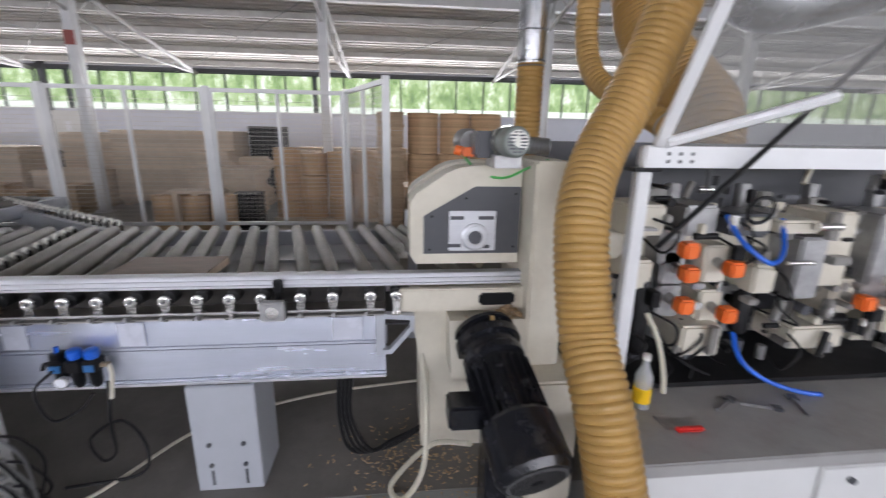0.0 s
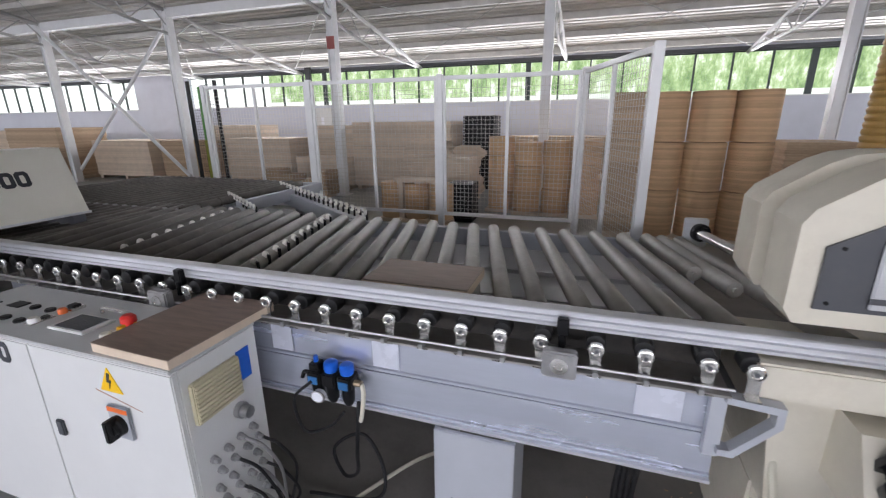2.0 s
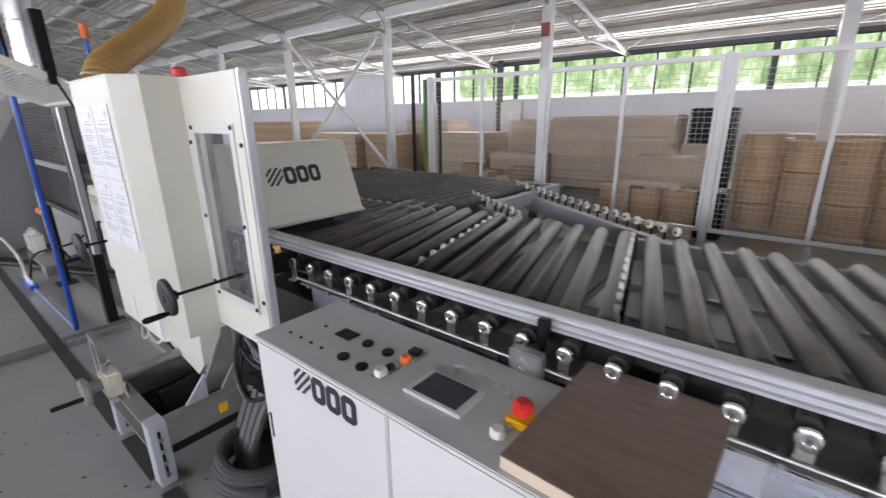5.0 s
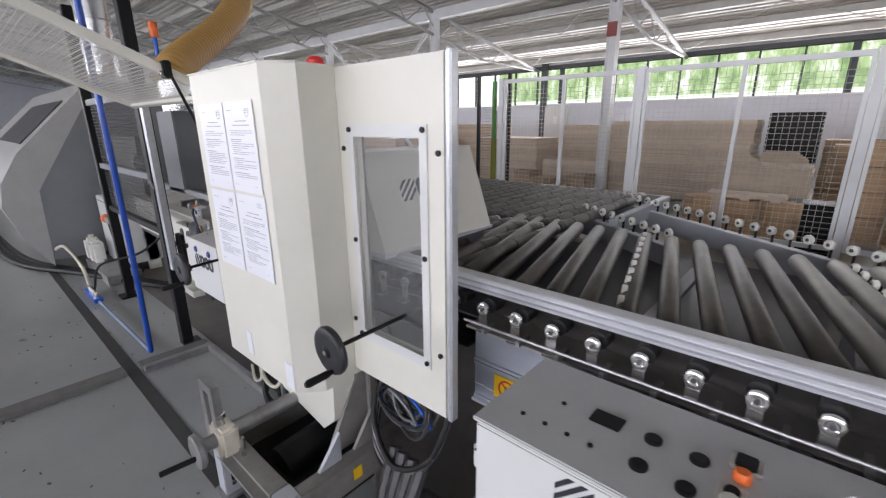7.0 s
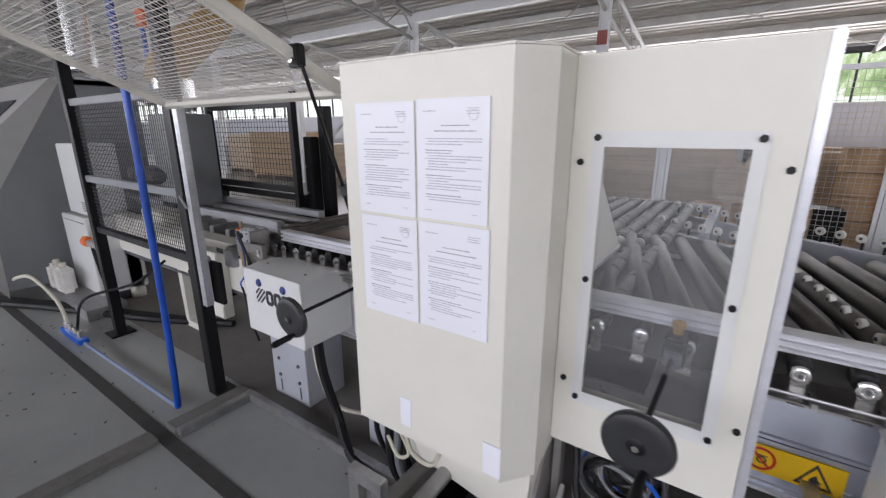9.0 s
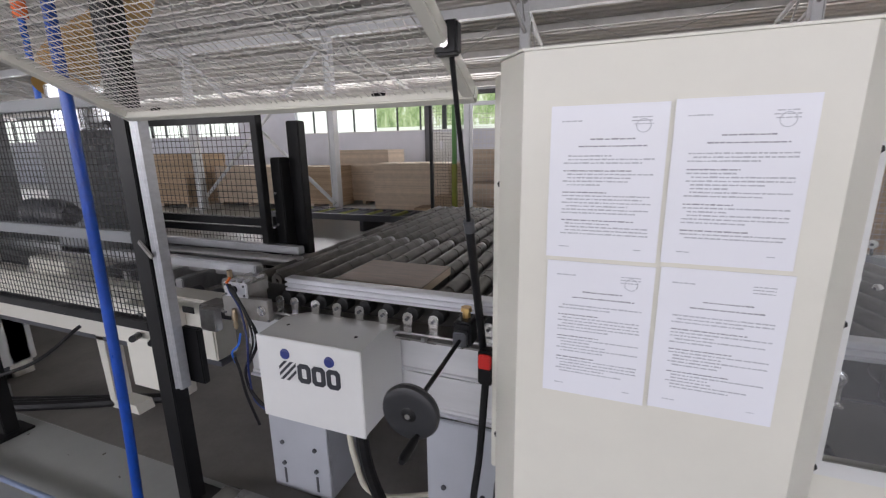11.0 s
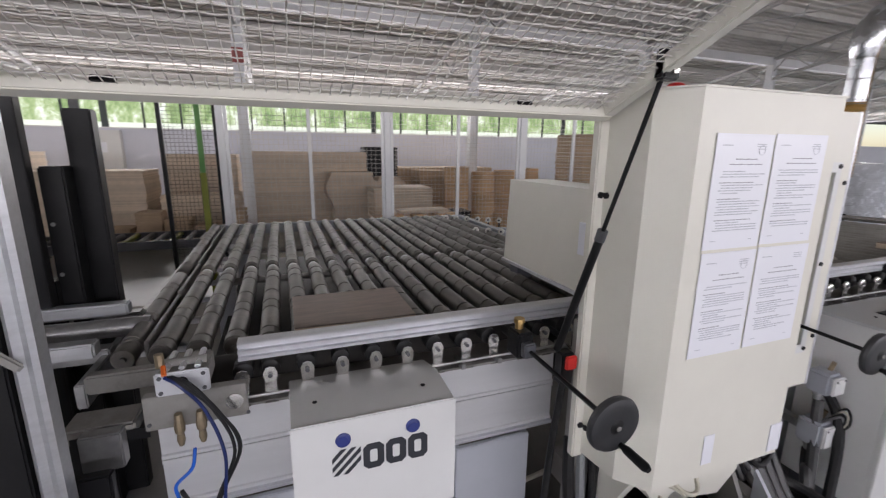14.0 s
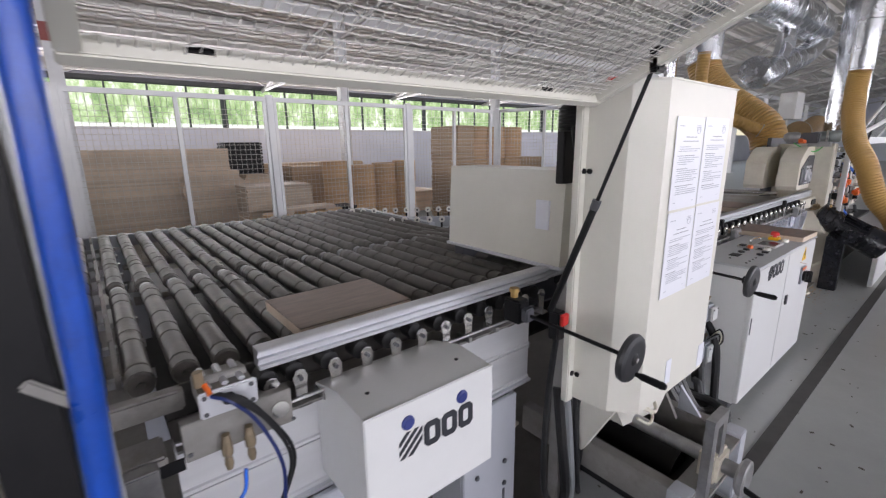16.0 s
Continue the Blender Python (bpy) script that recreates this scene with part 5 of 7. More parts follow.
def crimped(g, p0, p1, n, amp, up, r, shift):
    side = (p1 - p0).normalized().cross(up).normalized()
    vs = []
    for i in range(n + 1):
        c = p0.lerp(p1, i / n) + up * (amp if (i + shift) % 2 else -amp)
        vs += [c - side * r, c - up * r, c + side * r, c + up * r]
    fs = []
    for i in range(n):
        fs += [(i * 4 + k, i * 4 + (k + 1) % 4, i * 4 + 4 + (k + 1) % 4, i * 4 + 4 + k) for k in range(4)]
    g.add(vs, fs)


g = Geo()
PIT = 0.02
nu, nv = int((GX1 - GX0 - 0.06) / PIT), int((GL - 0.06) / PIT)
up = gn.copy()
for i in range(1, nv):
    v = 0.03 + i * PIT
    crimped(g, gm @ Vector((GX0 + 0.03, v, 0)), gm @ Vector((GX1 - 0.03, v, 0)), nu, 0.0012, up, 0.0014, i)
for i in range(1, nu):
    u = GX0 + 0.03 + i * PIT
    crimped(g, gm @ Vector((u, 0.03, 0)), gm @ Vector((u, GL - 0.03, 0)), nv, 0.0012, up, 0.0013, i + 1)
part("crimped_mesh", g, WIRE, grd, "crimped cream wire mesh")
st = thing("gas_strut", (-4.43, 1.97, 0.98), "black gas strut holding the guard flap open", "gas strut")
part("cylinder", Geo().cyl((-4.445, 1.98, 0.97), (-4.44, 1.83, 1.37), 0.012, 12), BLACKP, st)
part("rod", Geo().cyl((-4.44, 1.83, 1.37), (-4.433, 1.69, 1.755), 0.006, 10), BLACKP, st)
part("collar", Geo().cyl((-4.44, 1.836, 1.355), (-4.44, 1.825, 1.385), 0.0145, 12), DARKGREY, st)
part("top_bracket", Geo().bbox(-4.46, -4.41, 1.66, 1.69, 1.745, 1.81, 0.005), BLACKP, st, "black pivot bracket")
part("pivot_screw", Geo().cyl((-4.435, 1.66, 1.765), (-4.435, 1.65, 1.765), 0.009, 8), CHROME, st)
est = thing("emergency_switch", (-4.42, 1.97, 0.85), "red and black emergency switch on a cable", "switch")
part("switch_body", Geo().bbox(-4.45, -4.405, 1.94, 1.985, 0.86, 0.97, 0.005), BLACKP, est)
part("switch_head", Geo().bbox(-4.445, -4.405, 1.925, 1.94, 0.92, 0.965, 0.004), RED, est, "red switch head")
part("switch_lead", Geo().tube([(-4.43, 1.96, 0.86), (-4.45, 1.97, 0.6), (-4.47, 1.96, 0.3), (-4.38, 2.0, 0.1), (-4.25, 2.03, 0.02)], 0.012, 8, 6), RUBBER, est)

# ---- uprights at the infeed ----
up1 = thing("guide_upright", (-5.72, 1.94, 0), "black steel upright with a bright aluminium sliding profile", "upright")
part("black_upright", Geo().bbox(-5.85, -5.765, 1.9, 1.97, 0.02, 2.3, 0.004), BLACKP, up1)
part("foot_plate", Geo().bbox(-5.85, -5.7, 1.9, 2.02, 0, 0.02, 0.003), BLACKP, up1)
part("aluminium_profile", Geo().prism([(-5.76, 1.91), (-5.752, 1.905), (-5.738, 1.912), (-5.726, 1.905), (-5.716, 1.91), (-5.716, 1.95), (-5.76, 1.95)], 'z', 0.6, 1.69), ALUD, up1, "slotted aluminium profile")
part("end_block", Geo().bbox(-5.76, -5.66, 1.97, 2.0, 0.6, 0.85, 0.005), BLACKP, up1)
part("link_arm", Geo().bbox(-0.01, 0.01, -0.005, 0.005, -0.045, 0.045, 0.004, pose(-5.77, 1.895, 1.2, 0, -45, 0)), WORN, up1, "grey swivel link")
bt = thing("air_pipe", (-5.8, 1.7, 0), "blue compressed air pipe rising from the floor", "pipe")
part("riser", Geo().tube([(-5.81, 1.7, 0.03), (-5.79, 1.7, 0.1), (-5.745, 1.7, 0.64), (-5.725, 1.7, 1.2), (-5.715, 1.7, 1.71), (-5.69, 1.7, 4.8)], 0.0175, 14, 4), BLUE, bt)
part("floor_run", Geo().tube([(-5.81, 1.7, 0.03), (-6.5, 1.69, 0.03), (-7.3, 1.675, 0.03)], 0.012, 10, 3), mat("grey_blue_pipe", (0.2, 0.26, 0.4), 0.45), bt, "grey-blue pipe along the floor")
part("manifold", Geo().bbox(-7.62, -7.2, 1.64, 1.71, 0.02, 0.06, 0.006), BLUEP, bt, "blue air manifold")
for i in range(4):
    part("tap", Geo().cyl((-7.55 + i * 0.1, 1.675, 0.06), (-7.55 + i * 0.1, 1.675, 0.12), 0.016, 8), CHROME, bt)
cable([(-7.5, 1.675, 0.12), (-7.6, 1.66, 0.3), (-7.95, 1.62, 0.42), (-8.3, 1.6, 0.36), (-8.5, 1.6, 0.3)], 0.014, CABLEW, "cream air hose arching from the manifold", "air_hose")
cable([(-7.3, 1.675, 0.12), (-7.25, 1.75, 0.35), (-7.0, 2.0, 0.45), (-6.9, 2.2, 0.6)], 0.01, RUBBER, "thin black air hose by the manifold", "air_hose")
tw = thing("twin_uprights", (-6.0, 3.05, 0), "pair of black steel uprights of the lift", "upright")
part("tall_upright", Geo().bbox(-6.03, -5.935, 3.05, 3.12, 0, 1.74, 0.006), BLACKP, tw)
part("short_upright", Geo().bbox(-6.1, -6.02, 2.96, 3.05, 0, 1.52, 0.006), BLACKP, tw)
for zz in (0.9, 1.1, 1.3):
    part("hole_plug", Geo().cyl((-6.08, 2.96, zz), (-6.08, 2.955, zz), 0.008, 8), STEEL, tw)

# pneumatic stop at the table corner
pn = thing("pneumatic_stop", (-5.5, 2.1, 0.874), "aluminium pneumatic stop cylinder with brass fittings", "pneumatic stop")
part("cylinder_block", Geo().bbox(-5.567, -5.455, 2.062, 2.18, 0.985, 1.04, 0.005), WORN, pn)
part("front_plate", Geo().bbox(-5.572, -5.45, 2.05, 2.062, 0.982, 1.044, 0.004), ALU, pn, "drilled aluminium front plate")
part("cylinder_bar", Geo().cyl((-5.56, 2.11, 1.042), (-5.46, 2.11, 1.042), 0.014, 12), WORN, pn)
part("mount_plate", Geo().bbox(-5.61, -5.37, 2.07, 2.1, 0.882, 0.975, 0.002), WORN, pn)
part("mount_rib", Geo().box(-5.53, -5.49, 2.1, 2.2, 0.876, 0.98), WORN, pn)
part("hub", Geo().lathe((-5.4, 2.07, 0.93), (-5.4, 2.057, 0.93), [(0, 0.022), (0.006, 0.022), (0.007, 0.008)], 16), CHROME, pn)
for i, xx in enumerate((-5.53, -5.48)):
    part("brass_valve", Geo().lathe((xx, 2.05, 0.93), (xx, 2.05, 0.84), [(0, 0.009), (0.02, 0.011), (0.03, 0.013), (0.05, 0.012), (0.055, 0.008), (0.075, 0.01), (0.09, 0.006)], 10), OLDBRASS, pn)
part("orange_ferrule", Geo().cyl((-5.553, 2.07, 1.055), (-5.548, 2.048, 1.04), 0.006, 8), ORANGE, pn)
part("blue_elbow", Geo().tube([(-5.5, 2.04, 0.83), (-5.51, 2.03, 0.78), (-5.55, 2.03, 0.74), (-5.55, 2.04, 0.69)], 0.0045, 8, 6), BLUEP, pn)
for i in range(3):
    part("cylinder_rib", Geo().bbox(-5.555 + i * 0.035, -5.54 + i * 0.035, 2.065, 2.178, 1.04, 1.05, 0.003), ALU, pn)
part("hose_clamp", Geo().cyl((-5.562, 2.08, 1.05), (-5.562, 2.08, 1.085), 0.011, 8), OLDBRASS, pn)
for xx, zz in ((-5.56, 0.993), (-5.463, 0.993), (-5.463, 1.033), (-5.56, 1.033), (-5.6, 0.9), (-5.37, 0.89)):
    part("cap_screw", bolt(Geo(), (xx, 2.05 if zz > 0.95 else 2.07, zz), (0, -1, 0), 0.0055, 0.003), DARKGREY, pn)
part("port_hole", Geo().cyl((-5.512, 2.05, 1.016), (-5.512, 2.047, 1.016), 0.015, 16), BLACKP, pn)
for xx in (-5.9, -5.78, -5.68):
    part("slide_slot", Geo().box(xx, xx + 0.07, 2.098, 2.102, 0.85, 0.88), BLACKP, pn)
part("square_stop", Geo().bbox(-5.75, -5.66, 2.06, 2.1, 0.8, 0.9, 0.004), STEEL, pn)
part("rear_slide", Geo().bbox(-5.78, -5.58, 2.22, 2.26, 0.93, 0.985, 0.006), WORN, pn, "dusty grey slide beam")
part("left_slide", Geo().bbox(-5.8, -5.64, 2.1, 2.2, 0.86, 0.9, 0.006), WORN, pn, "dusty grey lower slide")
rj = random.Random(9)
for k in range(4):
    j1, j2, j3 = rj.uniform(-0.015, 0.015), rj.uniform(-0.03, 0.03), rj.uniform(-0.05, 0.05)
    cable([(-5.548 + 0.005 * k, 2.048, 1.035), (-5.51 + 0.008 * k, 2.025, 1.015), (-5.46 + 0.006 * k + j1, 2.02, 0.94), (-5.425 + 0.01 * k + j1, 2.0 + 0.008 * k, 0.82), (-5.43 + j2, 2.0, 0.66), (-5.38 + j3, 2.02, 0.52), (-5.22, 2.08, 0.47), (-5.12, 2.22, 0.5 + 0.01 * k)], 0.0045, mat("navy_air_hose", (0.008, 0.02, 0.12), 0.3) if k == 0 else RUBBER, "thin dark pneumatic hose hanging at the table corner")
cable([(-5.54, 2.03, 0.72), (-5.52, 2.03, 0.66), (-5.5, 2.03, 0.55), (-5.47, 2.05, 0.4)], 0.006, RUBBER, "thin black hose at the table corner")
cable([(-5.05, 2.1, 0.6), (-5.04, 2.12, 0.3), (-4.98, 2.2, 0.06), (-4.6, 2.4, 0.02), (-4.0, 2.5, 0.02)], 0.012, CABLEW, "cream cable under the infeed")
cable([(-4.95, 2.05, 0.6), (-4.96, 2.08, 0.35), (-4.9, 2.1, 0.12), (-4.7, 2.0, 0.03), (-4.4, 1.92, 0.02)], 0.025, RUBBER, "thick black cable conduit under the switch box")

# ---- neighbouring line beyond the uprights ----
nl = thing("edge_processing_machine", (-7.0, 2.6, 0), "cream machine bed with rails and panel rollers", "machine")
part("bed_beam", Geo().bbox(-8.4, -5.95, 2.28, 2.42, 0.5, 0.83, 0.008), CREAM, nl)
part("lower_rail", Geo().bbox(-8.4, -5.95, 2.3, 2.4, 0.46, 0.49, 0.003), DARKGREY, nl)
part("gauge_panel", Geo().bbox(-6.52, -6.13, 2.2, 2.28, 0.3, 0.78, 0.006), CREAM, nl)
for i, xx in enumerate((-6.36, -6.22)):
    part("gauge", Geo().lathe((xx, 2.2, 0.72), (xx, 2.185, 0.72), [(0, 0.03), (0.01, 0.03), (0.012, 0.024), (0.008, 0.022)], 18), DARKGREY, nl)
    part("lever", Geo().cyl((xx - 0.04, 2.2, 0.62), (xx + 0.03, 2.12, 0.64), 0.018, 10), BLACKP, nl)
for yy, zz in ((2.5, 0.97), (2.62, 0.9), (2.85, 0.99), (3.0, 0.9)):
    part("slide_rail", Geo().bbox(-8.4, -5.85, yy, yy + 0.06, zz - 0.05, zz, 0.006), ALUD if zz > 0.95 else STEEL, nl)
part("round_rail", Geo().cyl((-8.4, 2.75, 0.93), (-5.75, 2.75, 0.93), 0.035, 14), STEEL, nl)
part("foot", Geo().prism([(-6.95, 0.0), (-6.7, 0.0), (-6.72, 0.06), (-6.9, 0.06), (-6.9, 0.5), (-6.97, 0.5)], 'y', 2.3, 2.4), CREAM, nl)
part("foot", Geo().bbox(-8.2, -8.0, 2.3, 2.42, 0, 0.48, 0.006), CREAM, nl)
for i in range(14):
    part("brush_wheel", Geo().cyl((-8.2 + i * 0.16, 2.44, 0.78), (-8.2 + i * 0.16, 2.5, 0.78), 0.04, 12), DARKGREY, nl)
part("cream_head", Geo().bbox(-7.6, -7.2, 2.35, 2.7, 0.72, 0.92, 0.01), CREAM, nl)
for i in range(4):
    part("clamp_arm", Geo().bbox(-7.0 + i * 0.22, -6.94 + i * 0.22, 2.4, 2.8, 0.78, 0.88, 0.006), STEEL, nl)

mf = thing("black_mesh_fence", (-7.0, 2.95, 0), "black welded mesh machine fence with steel frame", "fence")


def black_frame(x0, y0, x1, y1, z0, z1, pitch=0.05):
    a, b = Vector((x0, y0)), Vector((x1, y1))
    d = (b - a).normalized()
    L = (b - a).length
    m = Matrix.Translation((x0, y0, 0)) @ Matrix.Rotation(math.atan2(d.y, d.x), 4, 'Z')
    part("frame_post", Geo().bbox(-0.025, 0.025, -0.025, 0.025, 0.0, z1, 0.003, m), BLACKP, mf)
    part("frame_post", Geo().bbox(L - 0.025, L + 0.025, -0.025, 0.025, 0.0, z1, 0.003, m), BLACKP, mf)
    part("top_bar", Geo().bbox(0.025, L - 0.025, -0.02, 0.02, z1 - 0.05, z1, 0.003, m), BLACKP, mf)
    part("bottom_bar", Geo().bbox(0.025, L - 0.025, -0.02, 0.02, z0, z0 + 0.05, 0.003, m), BLACKP, mf)
    part("wire_mesh", mesh_panel(Geo(), a + d * 0.03, b - d * 0.03, z0 + 0.05, z1 - 0.05, pitch, 0.0022), BWIRE, mf)


black_frame(-7.28, 2.9, -6.12, 2.9, 1.1, 1.78, 0.04)
black_frame(-7.28, 2.955, -6.12, 2.955, 0.5, 1.08, 0.03)

pf = thing("black_portal_frame", (-7.0, 1.95, 0), "black steel portal frame with wire mesh beside the neighbouring line", "frame")
part("portal_post", Geo().bbox(-7.285, -7.215, 1.89, 1.96, 0.015, 2.5, 0.004), BLACKP, pf)
part("foot_plate", Geo().bbox(-7.33, -7.17, 1.84, 2.01, 0, 0.015, 0.003), BLACKP, pf)
for zz, mt in ((1.735, GREYM), (1.215, GREYM), (0.84, BLACKP)):
    part("portal_bar", Geo().bbox(-7.215, -5.855, 1.905, 1.95, zz, zz + 0.045, 0.004), mt, pf)
part("wire_mesh", mesh_panel(Geo(), Vector((-7.21, 1.93)), Vector((-5.86, 1.93)), 1.26, 1.735, 0.026, 0.002), BWIRE, pf, "black welded wire infill")
part("wire_mesh", mesh_panel(Geo(), Vector((-7.21, 1.93)), Vector((-5.86, 1.93)), 0.885, 1.215, 0.026, 0.002), BWIRE, pf, "black welded wire infill")
part("slide_arm", Geo().bbox(-7.5, -7.29, 1.9, 1.95, 0.69, 0.74, 0.006), STEEL, pf)
part("orange_coupling", Geo().lathe((-7.5, 1.925, 0.715), (-7.64, 1.925, 0.715), [(0, 0.025), (0.02, 0.04), (0.09, 0.04), (0.1, 0.028), (0.14, 0.022)], 14), ORANGE, pf, "orange cable coupling")
part("coupling_lead", Geo().tube([(-7.45, 1.92, 0.69), (-7.47, 1.94, 0.5), (-7.6, 2.0, 0.3), (-7.8, 2.1, 0.1), (-7.9, 2.2, 0.03)], 0.013, 8, 6), RUBBER, pf)
part("side_motor", Geo().lathe((-7.1, 2.2, 1.25), (-6.75, 2.2, 1.25), [(0, 0.05), (0.02, 0.08), (0.25, 0.08), (0.35, 0.05)], 16), DARKGREY, pf)
FILM = mat("stretch_film", (0.6, 0.62, 0.66), 0.25, 0, 0.2, 7, 0.4, 18)
for k in range(3):
    wp = thing("wrapped_pallet", (2.9 + 1.5 * k, 5.4 + 0.5 * k, 0), "pallet of panels wrapped in white stretch film", "pallet", "wrapped pallets")
    part("pallet", Geo().box(2.35 + 1.5 * k, 3.45 + 1.5 * k, 5.0 + 0.5 * k, 5.9 + 0.5 * k, 0, 0.12), CHIPL, wp)
    rr = random.Random(k)
    for q in range(9):
        zz = 0.12 + q * 0.15
        o = rr.uniform(-0.02, 0.02)
        part("wrapped_layer", Geo().bbox(2.38 + 1.5 * k + o, 3.42 + 1.5 * k - o, 5.03 + 0.5 * k + o, 5.87 + 0.5 * k, zz, zz + 0.148, 0.03), FILM, wp, "crumpled translucent film")

# tall grey machine at the far left
gmch = thing("grey_enclosed_machine", (-10.2, 2.2, 0), "large grey enclosed woodworking machine with grey sloping covers", "machine")
part("end_panel", Geo().prism([(1.6, 0.12), (2.95, 0.12), (2.95, 2.05), (2.3, 2.05), (1.59, 0.9)], 'x', -8.85, -8.8), GREYM, gmch)
part("front_cover", Geo().prism([(1.59, 0.05), (1.4, 0.4), (1.3, 0.75), (1.34, 1.0), (1.52, 1.3), (2.25, 2.05), (2.33, 2.05), (1.62, 0.9)], 'x', -13.0, -8.79), mat("mid_grey_cover", (0.4, 0.4, 0.39), 0.42, 0, 0.08, 4, 0.03, 60, 0.15, (0.25, 0.24, 0.22)), gmch, "grey sloping sheet cover")
part("cover_window", Geo().prism([(1.6, 1.385), (2.05, 1.845), (2.04, 1.855), (1.59, 1.395)], 'x', -11.5, -9.1), DARKGREY, gmch, "dark inspection window")
part("roof_panel", Geo().box(-13.0, -8.8, 2.33, 2.95, 2.0, 2.05), GREYM, gmch)
part("back_panel", Geo().box(-13.0, -8.85, 2.9, 2.95, 0.05, 2.0), GREYM, gmch)
tk = thing("side_cabinet", (-8.1, 2.45, 0), "tall narrow cream electrical cabinet", "cabinet")
part("upper_box", Geo().bbox(-8.49, -8.02, 2.1, 2.4, 0.84, 1.46, 0.008), CABW, tk)
part("lower_box", Geo().bbox(-8.62, -8.0, 2.06, 2.45, 0.1, 0.82, 0.008), CABW, tk)
part("cabinet_plinth", Geo().box(-8.58, -8.04, 2.1, 2.42, 0.0, 0.1), DARKGREY, tk)
for q in range(5):
    part("vent_slot", Geo().box(-8.12, -8.03, 2.096, 2.1, 0.88 + 0.018 * q, 0.887 + 0.018 * q), DARKGREY, tk)
part("door_seam", Geo().box(-8.57, -8.05, 2.056, 2.06, 0.77, 0.776), DARKGREY, tk)
part("warning_sticker", Geo().prism([(-8.2, 0.58), (-8.1, 0.58), (-8.15, 0.66)], 'y', 2.0555, 2.0595), YELLOW, tk, "small yellow warning sticker")
for k in range(2):
    xc = -8.6 + 0.19 * k
    jc = thing("jerry_can", (xc, 1.92, 0.1), "translucent white plastic canister", "canister", "canisters")
    part("can", Geo().bbox(xc - 0.08, xc + 0.08, 1.86, 1.99, 0.1, 0.35, 0.03), PLASTW, jc)
    part("cap", Geo().cyl((xc, 1.93, 0.35), (xc, 1.93, 0.385), 0.026, 12), CABLEW, jc)
solo("low_pallet", Geo().box(-8.7, -7.7, 1.85, 2.15, 0.0, 0.1), STEEL, "low steel plinth on the floor", "plinth", "", "", (-8.2, 2.0, 0))
for k in range(3):
    cable([(-12, 1.15 + 0.05 * k, 0.03), (-9.5, 1.3 + 0.06 * k, 0.03), (-8.3, 1.75 + 0.04 * k, 0.03), (-7.3, 2.15 + 0.03 * k, 0.03), (-6.6, 2.5, 0.03)], 0.03, RUBBER, "thick black cable along the floor")


# ---- extraction hoses and ducts ----
def spiral_hose(name, pts, r, label, pitch=0.03, n=20, material=None):
    """Ribbed flexible hose along a bent line."""
    dense = smooth(pts, 12)
    L = [0.0]
    for a, b in zip(dense, dense[1:]):
        L.append(L[-1] + (b - a).length)
    steps = max(8, int(L[-1] / pitch) * 4)
    path, j = [], 0
    for s in range(steps + 1):
        d = L[-1] * s / steps
        while j < len(L) - 2 and L[j + 1] < d:
            j += 1
        path.append(dense[j].lerp(dense[j + 1], (d - L[j]) / max(1e-6, L[j + 1] - L[j])))
    hs = thing(name, pts[0], label, "hose", "extraction hoses")
    part("ribbed_tube", Geo().tube(path, r, n, 1, lambda i: r * (1.0, 0.985, 0.93, 0.985)[i % 4]), material or HOSE, hs)
    for a, b in ((dense[0], dense[1]), (dense[-1], dense[-2])):
        part("hose_clamp", Geo().ring(a.lerp(b, 0.6), (b - a).normalized(), r * 1.01, 0.006, 24, 6), STEEL, hs, "steel band clamp")
    return hs


def duct(x, yy, z0, z1, r, label):
    d = thing("extraction_duct", (x, yy, z0), label, "duct", "extraction ducts")
    z1 = roof_z(yy) + 0.01
    part("pipe", Geo().cyl((x, yy, z0), (x, yy, z1), r, 24), GALV, d)
    for zz in (z0 + 0.02, z0 + 0.5, (z0 + z1) / 2):
        part("seam_band", Geo().ring((x, yy, zz), (0, 0, 1), r, 0.006, 24, 6), GALV, d)


spiral_hose("spiral_hose", [(0.72, 1.3, 0.02), (0.65, 1.4, 0.35), (0.605, 1.55, 0.75), (0.592, 1.72, 0.98), (0.597, 1.85, 1.32), (0.69, 1.98, 1.55), (0.85, 2.06, 1.81), (0.99, 2.1, 2.13), (1.03, 2.1, 2.3)], 0.098, "amber ribbed extraction hose from floor to duct", 0.028, 26)
duct(1.03, 2.1, 2.3, 5.3, 0.11, "galvanised steel extraction duct")
spiral_hose("spiral_hose", [(1.07, 4.2, 1.35), (1.07, 4.2, 1.8), (1.07, 4.2, 2.2)], 0.115, "amber ribbed hose below a steel duct", 0.04)
bh = thing("extraction_duct", (1.07, 4.2, 2.2), "galvanised steel branch duct bending into the main riser", "duct", "extraction ducts")
part("pipe", Geo().cyl((1.07, 4.2, 2.2), (1.07, 4.2, 2.68), 0.12, 24), GALV, bh)
part("bend", Geo().tube([(1.07, 4.2, 2.68), (1.09, 4.2, 2.85), (1.2, 4.17, 3.02), (1.48, 4.12, 3.18), (1.88, 4.05, 3.4)], 0.12, 20, 3, lambda i: 0.12 + 0.1 * min(1, i / 7)), GALV, bh)
for zz in (2.22, 2.45, 2.68):
    part("seam_band", Geo().ring((1.07, 4.2, zz), (0, 0, 1), 0.12, 0.007, 24, 6), GALV, bh)
spiral_hose("smooth_hose", [(1.38, 3.85, 2.8), (1.38, 3.84, 2.35), (1.42, 3.7, 2.05), (1.55, 3.4, 1.85), (1.66, 3.1, 1.7)], 0.085, "thin brown extraction hose sagging to the machine", 0.04)
duct(1.88, 4.05, 2.75, 4.8, 0.24, "wide galvanised extraction duct")
